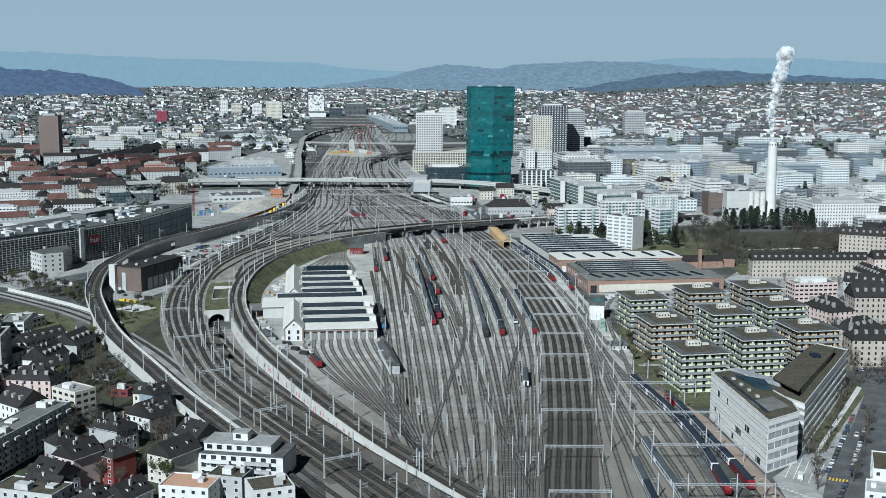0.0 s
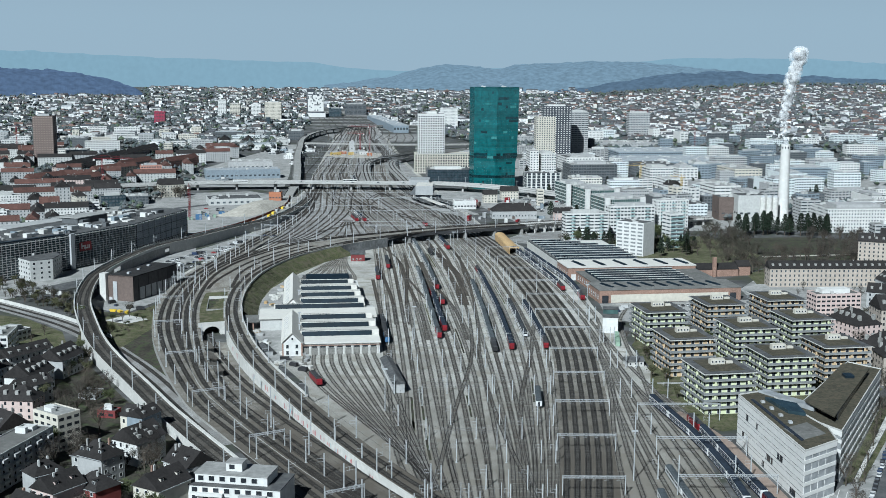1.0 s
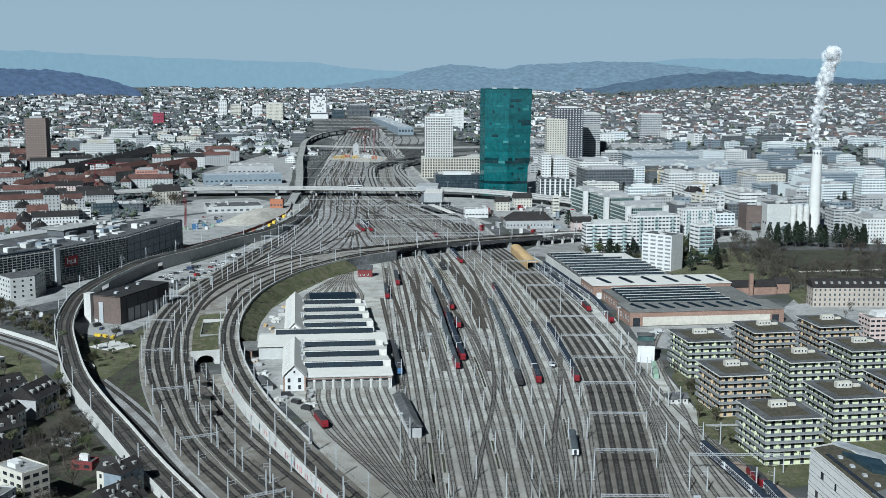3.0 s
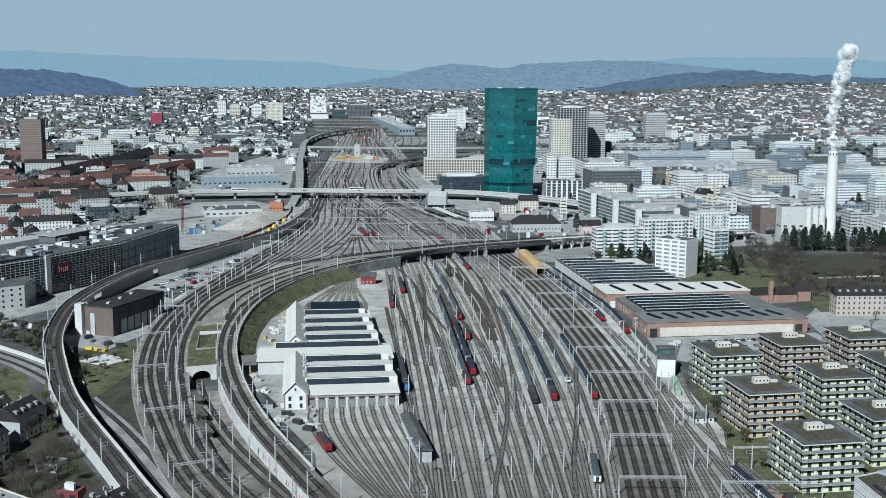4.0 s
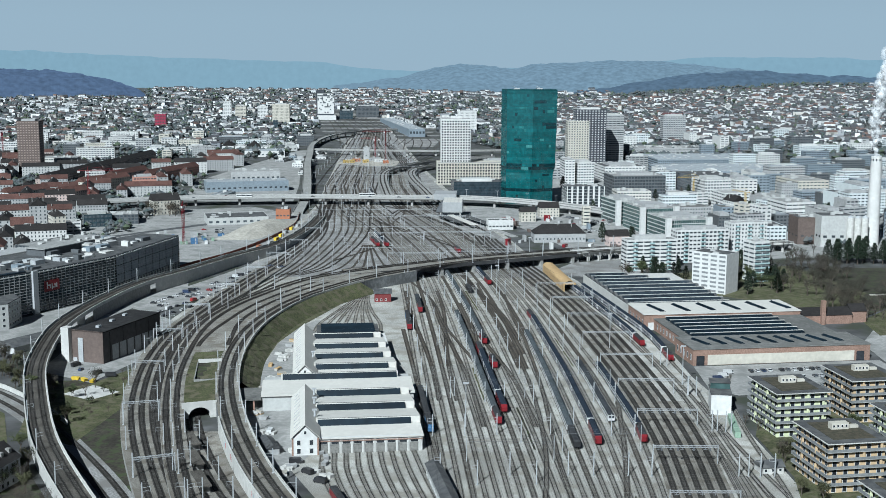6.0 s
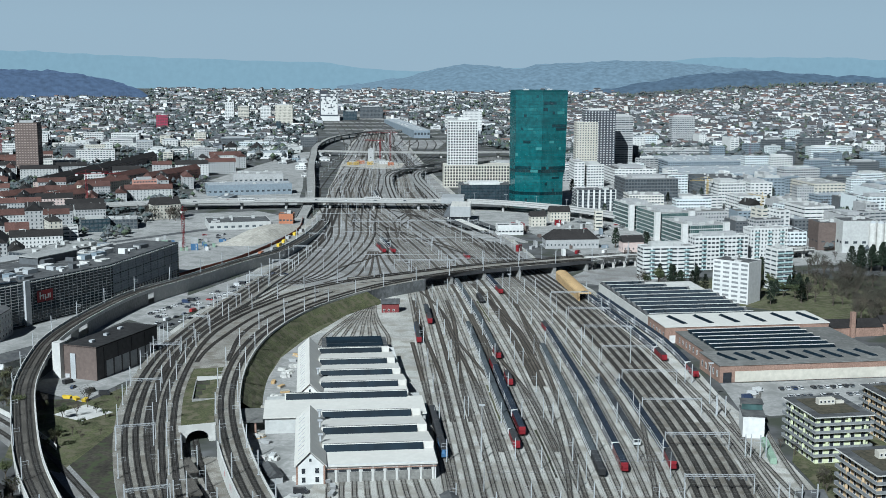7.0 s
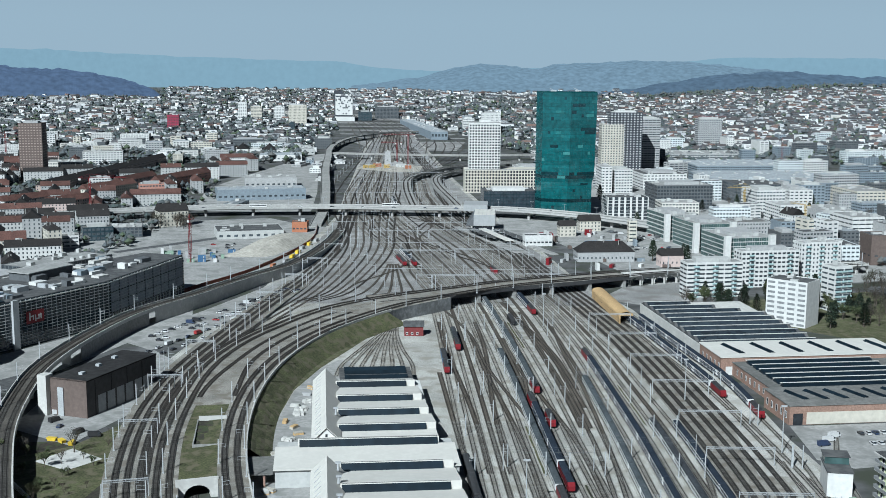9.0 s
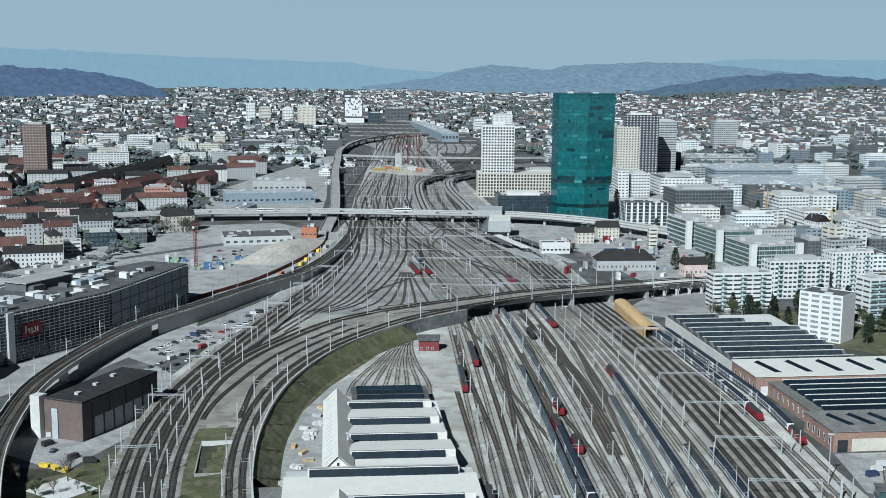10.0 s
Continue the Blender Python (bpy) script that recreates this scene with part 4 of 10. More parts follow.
def window_rows(parent, w, d, floors, z0, fh, bay=3.2, win=(1.5, 1.5), material="window", sides="fblr", single=False, proud=0.04):
    """Windows on the named sides: single objects for a near building, one joined part for a far one."""
    if single:
        me = pane(win[0], win[1], proud, material)
        for k in range(floors):
            for (px, py), turn in places(w, d, bay, sides):
                part("window", me, None, parent, at=pose(px, py, z0 + k * fh, 0, 0, turn))
        return
    sh = Shape()
    for k in range(floors):
        for (px, py), turn in places(w, d, bay, sides):
            sh.turned(px, py, radians(turn), -win[0] / 2, win[0] / 2, -proud, 0.1, z0 + k * fh, z0 + k * fh + win[1])
    tagged(part("glazing", sh, M[material], parent), kind="stuff")


def block(name, label, category, x, y, ang, w, d, floors, fh=3.0, wall="white", roof="flat", bay=3.2, win=None, sides="", group="", z=None, clutter=2, base=0.0, window="window", single=None, seed=5):
    """A building: walls, a roof of some form, windows storey by storey, and roof clutter."""
    rnd = random.Random(seed * 131 + int(x * 7 + y * 3))
    z = land(x, y) if z is None else z
    ob = thing(name, label, category, x, y, z, ang, group)
    PLACED.append((x, y, 0.5 * math.hypot(w, d)))
    h = floors * fh + base
    if single is None:
        single = y < 480
    sides = sides or ("flr" if abs(ang) > 25 else "fl" if x > 0 else "fr")
    bay = max(bay, 3.5) if single else bay
    shell = Shape().box(-w / 2, w / 2, -d / 2, d / 2, -3.0, h)
    pitched = roof.split("_")[0] in ("slate", "tile") and roof != "tile_terrace"
    if pitched and not roof.endswith("hip"):
        shell.gable(-w / 2 + 0.02, w / 2 - 0.02, -d / 2 + 0.02, d / 2 - 0.02, h + 0.002, h + min(w, d) * 0.42 - 0.02, 0.0, along="x" if w >= d else "y")
    elif not pitched:
        for a in ((-w / 2, w / 2, -d / 2, -d / 2 + 0.35), (-w / 2, w / 2, d / 2 - 0.35, d / 2), (-w / 2, -w / 2 + 0.35, -d / 2 + 0.35, d / 2 - 0.35), (w / 2 - 0.35, w / 2, -d / 2 + 0.35, d / 2 - 0.35)):
            shell.box(*a, h + 0.002, h + 0.6)
    part("wall", shell, M[wall], ob)
    if floors:
        given = win is not None
        win = win or ((min(1.4, bay * 0.42), min(1.7, fh * 0.5)) if single else (1.05, min(1.6, fh * 0.5)) if pitched else (bay * 0.72, min(1.45, fh * 0.42)))
        if y > 800 and window == "window":
            window = "window_far"
            style = rnd.randrange(4)
            if not given and not pitched and wall in ("white", "cream", "grey_render", "grey_pale", "pink") and fh < 5:
                if style == 0:
                    bay, win = 6.0, (5.6, 1.15)
                elif style == 1:
                    bay, win = 2.7, (1.15, 1.4)
                elif style == 2:
                    bay, win = 4.4, (2.9, 1.3)
        window_rows(ob, w, d, floors, base + fh * 0.3, fh, bay, win, window, sides, single)
        if "teal" in label:
            for k in range(floors):
                for j in range(3):
                    c = (j + 0.5) * w / 3 - w / 2
                    part("balcony_panel", Shape().box(c - 1.9, c + 1.9, -d / 2 - 1.0, -d / 2 - 0.88, k * fh + 0.1, k * fh + 1.2), M["teal"], ob)
        elif "balcon" in label and single:
            for k in range(1, floors):
                for j in range(int(w / 7)):
                    c = (j + 0.5) * w / int(w / 7) - w / 2
                    part("balcony", Shape().box(c - 1.8, c + 1.8, -d / 2 - 1.3, -d / 2 + 0.05, k * fh - 0.1, k * fh + 1.0), M["grey_pale"], ob)
    if roof in ("flat", "pale", "green", "felt", "steel", "tile_terrace"):
        if floors and not single and clutter and category != "hall" and max(w, d) > 24 and fh < 5 and rnd.random() < 0.6:
            part("roof_storey", Shape().box(-w * 0.32, w * 0.3, -d * 0.25, d * 0.3, h + 0.2, h + 3.0), M[rnd.choice(["grey_pale", "white", "grey_render", "grey_render"])], ob)
        rm = {"flat": "flat_roof", "pale": "pale_roof", "green": "green_roof", "felt": "felt", "steel": "bluegrey_roof", "tile_terrace": "terracotta"}[roof]
        part("roof", Shape().box(-w / 2 + 0.35, w / 2 - 0.35, -d / 2 + 0.35, d / 2 - 0.35, h + 0.002, h + 0.2), M[rm], ob)
        if roof == "steel":
            n = int(d / 9)
            ridges = Shape()
            for i in range(n):
                y0 = -d / 2 + 3 + i * 9
                ridges.gable(-w / 2 + 1, w / 2 - 1, y0, y0 + 5, h + 0.2, h + 1.7)
            tagged(part("ribbed_roof", ridges, M["bluegrey_roof"], ob), kind="stuff")
        far = {}
        for _ in range(clutter + int(w * d / 400)):
            a, b = rnd.uniform(1.5, min(6, w * 0.3)), rnd.uniform(1.5, min(5, d * 0.4))
            cx, cy = rnd.uniform(-w / 2 + a, w / 2 - a), rnd.uniform(-d / 2 + b, d / 2 - b)
            key, top = "white" if y < 800 and rnd.random() < 0.5 else "grey_pale", h + rnd.uniform(1.0, 3)
            if y < 800:
                part("roof_plant", Shape().box(cx - a / 2, cx + a / 2, cy - b / 2, cy + b / 2, h + 0.15, top), M[key], ob)
            else:
                far.setdefault(key, Shape()).box(cx - a / 2, cx + a / 2, cy - b / 2, cy + b / 2, h + 0.15, top)
        for key, sh in far.items():
            tagged(part("roof_plant", sh, M[key], ob), kind="stuff")
    else:
        m = M[{"slate": "slate", "tile": "tile"}[roof.split("_")[0]]]
        rh = min(w, d) * 0.42
        sh = Shape()
        along = "x" if w >= d else "y"
        if roof.endswith("hip"):
            sh.hip(-w / 2, w / 2, -d / 2, d / 2, h + 0.002, h + rh, 0.5)
        else:
            sh.gable(-w / 2, w / 2, -d / 2, d / 2, h + 0.25, h + rh + 0.25, 0.5, along=along)
        part("roof", sh, m, ob)
        if not single and y < 1000:
            dms, n = Shape(), max(1, int(max(w, d) / 5))
            for i in range(n):
                c = (i + 0.5) * max(w, d) / n - max(w, d) / 2
                for sgn in (-1, 1):
                    q = sgn * min(w, d) * 0.27
                    cx, cy = (c, q) if along == "x" else (q, c)
                    dms.box(cx - 0.8, cx + 0.8, cy - 0.9, cy + 0.9, h + rh * 0.3, h + rh * 0.7)
            tagged(part("dormer", dms, M["concrete_dark"], ob), kind="stuff")
        if single:
            for sgn in (-1, 1):
                if along == "x":
                    part("gutter", Shape().box(-w / 2 - 0.5, w / 2 + 0.5, sgn * (d / 2 + 0.6) - 0.1, sgn * (d / 2 + 0.6) + 0.1, h + 0.02, h + 0.2), M["steel"], ob)
                else:
                    part("gutter", Shape().box(sgn * (w / 2 + 0.6) - 0.1, sgn * (w / 2 + 0.6) + 0.1, -d / 2 - 0.5, d / 2 + 0.5, h + 0.02, h + 0.2), M["steel"], ob)
            for i in range(max(1, int(max(w, d) / 6))):
                c = (i + 0.5) * max(w, d) / max(1, int(max(w, d) / 6)) - max(w, d) / 2
                for sgn in (-1, 1):
                    q = sgn * min(w, d) * 0.27
                    cx, cy = (c, q) if along == "x" else (q, c)
                    dm = Shape().box(cx - 0.65, cx + 0.65, cy - 0.8, cy + 0.8, h + rh * 0.3, h + rh * 0.66)
                    dm.box(cx - 0.8, cx + 0.8, cy - 0.95, cy + 0.95, h + rh * 0.66 + 0.003, h + rh * 0.72, 1)
                    fx, fy = (0.0, sgn * 0.81) if along == "x" else (sgn * 0.66, 0.0)
                    dm.box(cx + fx - (0.42 if along == "x" else 0.02), cx + fx + (0.42 if along == "x" else 0.02), cy + fy - (0.02 if along == "x" else 0.5), cy + fy + (0.02 if along == "x" else 0.5), h + rh * 0.38, h + rh * 0.6, 2)
                    part("dormer", dm, [M[wall if wall in ("white", "cream", "pink") else "grey_pale"], m, M["window"]], ob)
        pots = Shape()
        for _ in range(clutter):
            cx, cy = rnd.uniform(-w * 0.35, w * 0.35), rnd.uniform(-d * 0.2, d * 0.2)
            pots.box(cx - 0.3, cx + 0.3, cy - 0.4, cy + 0.4, h + rh * 0.3, h + rh + 0.8)
            if single:
                part("chimney", pots, M[rnd.choice(["concrete_dark", "brick", "grey_pale"])], ob)
                pots = Shape()
        if pots.v:
            tagged(part("chimney", pots, M["concrete_dark"], ob), kind="stuff")
    return ob


# ---- landmarks ----
M["grey_pale"] = mat("pale_grey_render", (0.41, 0.41, 0.395), 0.85, 0.1, 0.5, 0.08)
M["tower_glass"] = glass_mat("green_tower_glass", (0.014, 0.098, 0.104), 0.12, 0.35, 0.8)
M["tower_pale"] = glass_mat("pale_tower_pane", (0.035, 0.17, 0.17), 0.15, 0.4, 0.8)
M["tower_blind"] = mat("drawn_blind", (0.045, 0.17, 0.165), 0.5, 0.1, 0.5, 0.1)
M["tower_band"] = mat("dark_green_band", (0.008, 0.055, 0.058), 0.3, 0.15, 0.5, 0.1)
M["tower_dark"] = glass_mat("shaded_tower_glass", (0.006, 0.03, 0.036), 0.1, 0.3, 0.8)


def glass_tower():
    """Tall green glass office tower: faceted plan, a narrower foot, and jutting parts above; every storey is a band of glass."""
    ob = thing("glass_tower", "tall faceted green glass office tower with floor lines", "tower", 60.5, 1535)
    low = [(-30.5, 3), (-25, -13), (3.5, -22), (30.5, -13), (30, 5), (16, 18), (-16, 18)]
    steps = [(0, 0.935), (34, 0.94), (38, 0.965), (42, 0.975), (84, 0.99), (126, 1.0)]

    def ring(z, by=1.0):
        k = at_y(steps, z)
        return [((-30.5 + (x + 30.5) * k) * by, y * k * by) for x, y in low]

    rnd = random.Random(2)
    for f in range(36):
        z = f * 3.5
        part("glass_storey", Shape().prism(ring(z), z + 0.3, z + 3.5, 0, ring(z + 3.2)), M["tower_dark"] if f in (4, 11) else M["tower_glass"], ob)
        part("floor_edge", Shape().prism(ring(z, 0.997), z - 0.02 if f else 0, z + 0.3), M["tower_band"], ob)
    # panes with drawn blinds, open vents and lights, face by face
    for _ in range(26):
        f, i = rnd.randrange(1, 35), rnd.choice([0, 1, 1, 1, 2, 2, 2])
        r = ring(f * 3.5 + 1.6)
        (xa, ya), (xb, yb) = r[i], r[i + 1]
        ln, ang = math.hypot(xb - xa, yb - ya), math.atan2(yb - ya, xb - xa)
        t0 = 2.8 * rnd.randrange(0, max(1, int(ln / 2.8) - 1))
        t1 = min(ln, t0 + 2.8 * rnd.choice([1, 1, 1, 2, 3]))
        part("pane", Shape().turned(xa, ya, ang, t0 + 0.08, t1 - 0.08, -0.1, 0.3, f * 3.5 + 0.45, f * 3.5 + 3.3), M[rnd.choice(["tower_dark", "tower_dark", "tower_blind", "tower_pale"])], ob)
    # recesses are flat dark panels on the glass, their shade put into the colour
    for f, i, a, b in ((32, 2, 0.05, 0.55), (25, 2, 0.4, 0.98), (24, 2, 0.55, 0.98), (30, 2, 0.02, 0.2), (12, 1, 0.0, 0.6), (12, 2, 0.3, 1.0), (28, 1, 0.3, 0.4)):
        r = ring(f * 3.5 + 1.6)
        (xa, ya), (xb, yb) = r[i], r[i + 1]
        ln, ang = math.hypot(xb - xa, yb - ya), math.atan2(yb - ya, xb - xa)
        part("recess", Shape().turned(xa, ya, ang, a * ln, b * ln, -0.13, 0.3, f * 3.5 + 0.4, f * 3.5 + 3.4), M["tower_dark"], ob)
    # upright glazing bars on the faces towards the yard
    for i in (0, 1, 2):
        n = (6, 10, 10)[i]
        for j in range(n + 1):
            t, sh = j / n, Shape()
            for (z0, _), (z1, _) in zip(steps, steps[1:]):
                a, b = ring(z0, 1.003), ring(z1, 1.003)
                sh.tube((a[i][0] + (a[i + 1][0] - a[i][0]) * t, a[i][1] + (a[i + 1][1] - a[i][1]) * t, z0), (b[i][0] + (b[i + 1][0] - b[i][0]) * t, b[i][1] + (b[i + 1][1] - b[i][1]) * t, z1), 0.08, 0.08, 4)
            part("mullion", sh, M["tower_band"], ob)
    part("crown", Shape().prism(ring(126, 0.995), 126.02, 127.4), M["tower_band"], ob)
    for cx, cy in ((-14, -6), (12, 2)):
        part("roof_crane", Shape().box(cx - 3, cx + 3, cy - 1, cy + 1, 127.4, 128.6).tube((cx, cy, 128.6), (cx - 5, cy, 131), 0.25, 0.2), M["steel"], ob)
    return ob


glass_tower()


def white_tower():
    ob = thing("apartment_tower", "white residential tower with a grid of dark square windows", "tower", -21, 1745, 0, 3)
    part("wall", Shape().box(-19, 19, -12, 12, 28, 84), M["white"], ob)
    window_rows(ob, 38, 24, 16, 29, 3.4, 3.4, (2.1, 2.0), sides="fr")
    part("podium", Shape().box(-24, 68, -18, 20, -1, 28), M["cream"], ob)
    sh = Shape()
    for k in range(7):
        for i in range(25):
            x = -23 + i * 3.6
            sh.box(x, x + 2.2, -18.05, -17.8, 1.5 + k * 3.8, 4 + k * 3.8)
    tagged(part("glazing", sh, M["window"], ob), kind="stuff")
    part("roof", Shape().box(-18.6, 18.6, -11.6, 11.6, 84.002, 84.5), M["pale_roof"], ob)
    part("roof_plant", Shape().box(-6, 8, -4, 6, 84.5, 87.5), M["white"], ob)
    part("podium_roof", Shape().box(-23.6, 67.6, -17.6, -12.5, 28.002, 28.4), M["pale_roof"], ob)
    return ob


white_tower()


def engine_shed():
    """Old engine shed: gabled side ranges in front and behind, saw-tooth halls and a taller cross hall."""
    ob = thing("engine_shed", "old engine shed with white roofs and dark saw-tooth roof lights", "engine shed", -38.2, 668.6, -2.3, 7)
    ob.scale = (1.015, 1.015, 1.0)

    def tooth(x0, x1, y0, y1, low, high, glass_in=4.0):
        # from y0: an upright glazed face, then a white slope falling away
        v = [(x0, y0, low), (x1, y0, low), (x0, y0, high), (x1, y0, high), (x0, y1, low), (x1, y1, low)]
        part("roof_slope", Shape().add(v, [(0, 1, 3, 2), (2, 3, 5, 4), (0, 2, 4), (1, 5, 3), (0, 4, 5, 1)]), M["white_metal"], ob)
        part("roof_light", Shape().add([(x0 + 0.6, y0 - 1.2, low - 0.1), (x1 - glass_in, y0 - 1.2, low - 0.1), (x1 - glass_in, y0 + 0.2, high + 0.12), (x0 + 0.6, y0 + 0.2, high + 0.12), (x0 + 0.6, y0 + 0.4, low), (x1 - glass_in, y0 + 0.4, low)],
                                       [(0, 1, 2, 3), (0, 3, 4), (1, 5, 2), (3, 2, 5, 4)]), M["glass_sky"], ob)

    # front hall
    part("wall", Shape().box(-42, 0, 0, 60, -0.5, 9), M["white"], ob)
    part("roof_slope", Shape().add([(-42.5, -0.8, 8.9), (0.6, -0.8, 8.9), (0.6, 15, 9.6), (-42.5, 15, 9.6), (-42.5, -0.8, 8.6), (0.6, -0.8, 8.6)], [(0, 1, 2, 3), (4, 5, 1, 0)]), M["white_metal"], ob)
    for y0, y1 in ((15, 37), (37, 59), (59, 64)):
        tooth(-42.5, 0.6 - (y0 - 15) * 0.02, y0, y1, 9.3, 12.4)
    # cross hall
    part("cross_hall_wall", Shape().box(-66, 2, 61, 92, -0.5, 9.8), M["grey_pale"], ob)
    part("cross_roof", Shape().add([(-66.6, 60, 9.82), (2.6, 60, 9.82), (2.6, 83, 11.0), (-66.6, 83, 11.0), (-66.6, 60, 9.4), (2.6, 60, 9.4)], [(0, 1, 2, 3), (4, 5, 1, 0), (0, 3, 4), (1, 5, 2)]), M["white_metal"], ob)
    tooth(-58, -3.5, 83, 93, 11.0, 13.8, 0.6)
    # rear hall
    part("rear_wall", Shape().box(-42, -3, 92.2, 182, -0.5, 9), M["white"], ob)
    for y0, y1, e in ((93, 106, 0), (106, 127, 0), (127, 148, 1), (148, 171, 2), (171, 184, 3)):
        if e or y0 > 100:
            tooth(-42.5, -2.4 - e * 1.2, y0, y1, 9.3, 12.2)
        else:
            part("roof_slope", Shape().box(-42.5, -2.4, y0, y1, 9.1, 9.4), M["white_metal"], ob)
    part("rear_annex", Shape().box(-40, -6, 184, 208, -0.5, 8), M["grey_render"], ob)
    part("annex_roof", Shape().box(-40.4, -5.6, 183.6, 208.4, 8.002, 8.5), M["felt"], ob)
    for y0 in (188, 196, 203):
        part("annex_roof_light", Shape().gable(-38, -8, y0, y0 + 3, 8.5, 10), M["glass_sky"], ob)
    # gabled ranges with decorated fronts
    for y0, y1 in ((-1.5, 58), (92.4, 182)):
        part("gabled_range", Shape().box(-52, -42.02, y0, y1, -0.5, 9.6), M["white"], ob)
        part("gable_end", Shape().gable(-52, -42.02, y0 + 0.02, y1, 9.602, 14.6, along="y"), M["white"], ob)
        v = [(-53, y0 - 0.8, 9.5), (-47, y0 - 0.8, 15.3), (-41, y0 - 0.8, 9.5), (-53, y1, 9.5), (-47, y1, 15.3), (-41, y1, 9.5)]
        v += [(x, y, z + 0.3) for x, y, z in v]
        part("gabled_roof", Shape().add(v, [(6, 7, 10, 9), (7, 8, 11, 10), (0, 3, 4, 1), (1, 4, 5, 2), (0, 1, 7, 6), (1, 2, 8, 7), (0, 6, 9, 3), (2, 5, 11, 8)]), M["white_metal"], ob)
        for i in range(int((y1 - y0) / 5)):
            y = y0 + 3 + 5 * i
            part("snow_guard", Shape().add([(-51.6, y, 11.0), (-49.2, y + 0.3, 13.3), (-49.2, y + 0.5, 13.3), (-51.6, y + 0.2, 11.0), (-51.6, y, 11.45), (-49.2, y + 0.3, 13.75), (-49.2, y + 0.5, 13.75), (-51.6, y + 0.2, 11.45)], [(4, 5, 6, 7), (0, 1, 5, 4), (2, 3, 7, 6), (0, 4, 7, 3)]), M["steel"], ob)
        for x in (-49.6, -44.6):
            for z in (3.1, 6.6):
                part("window", pane(1.5, 2.2, 0.06, "window"), None, ob, at=pose(x, y0, z))
        part("window", pane(1.0, 1.4, 0.06, "window"), None, ob, at=pose(-47, y0 - 0.0, 11.2))
        for x in (-52.02, -41.95):
            part("brick_quoin", Shape().box(x - 0.35, x + 0.35, y0 - 0.05, y0 + 0.6, 0, 9.5), M["brick"], ob)
    # doors across the front
    for i in range(9):
        x = -39.7 + i * 4.55
        part("door", Shape().box(x - 1.7, x + 1.7, -0.12, 0.3, 2.0, 6.2), M["door_grey"], ob)
        part("fanlight", Shape().box(x - 1.5, x + 1.5, -0.14, 0.3, 6.35, 7.2), M["window"], ob)
        part("pilaster", Shape().box(x + 1.95, x + 2.6, -0.35, 0.2, 0, 8.5), M["concrete"], ob)
    part("cornice", Shape().box(-42.2, 0.3, -0.5, -0.15, 7.45, 7.8), M["brick"], ob)
    part("forecourt_roof", Shape().box(-80, -66.7, 62, 82, 7.2, 7.6), M["flat_roof"], ob)
    for x, y in ((-79, 63), (-70, 63), (-79, 81)):
        part("canopy_post", Shape().box(x - 0.4, x + 0.4, y - 0.4, y + 0.4, -0.5, 7.2), M["brick"], ob)
    for y in (20, 38, 52, 120):
        part("roof_vent", Shape().tube((-43, y, 12.0), (-43, y, 14.6), 0.5, 0.5, 8).box(-44, -42, y - 0.6, y + 0.6, 14.6, 15.2), M["steel"], ob)
    return ob


engine_shed()


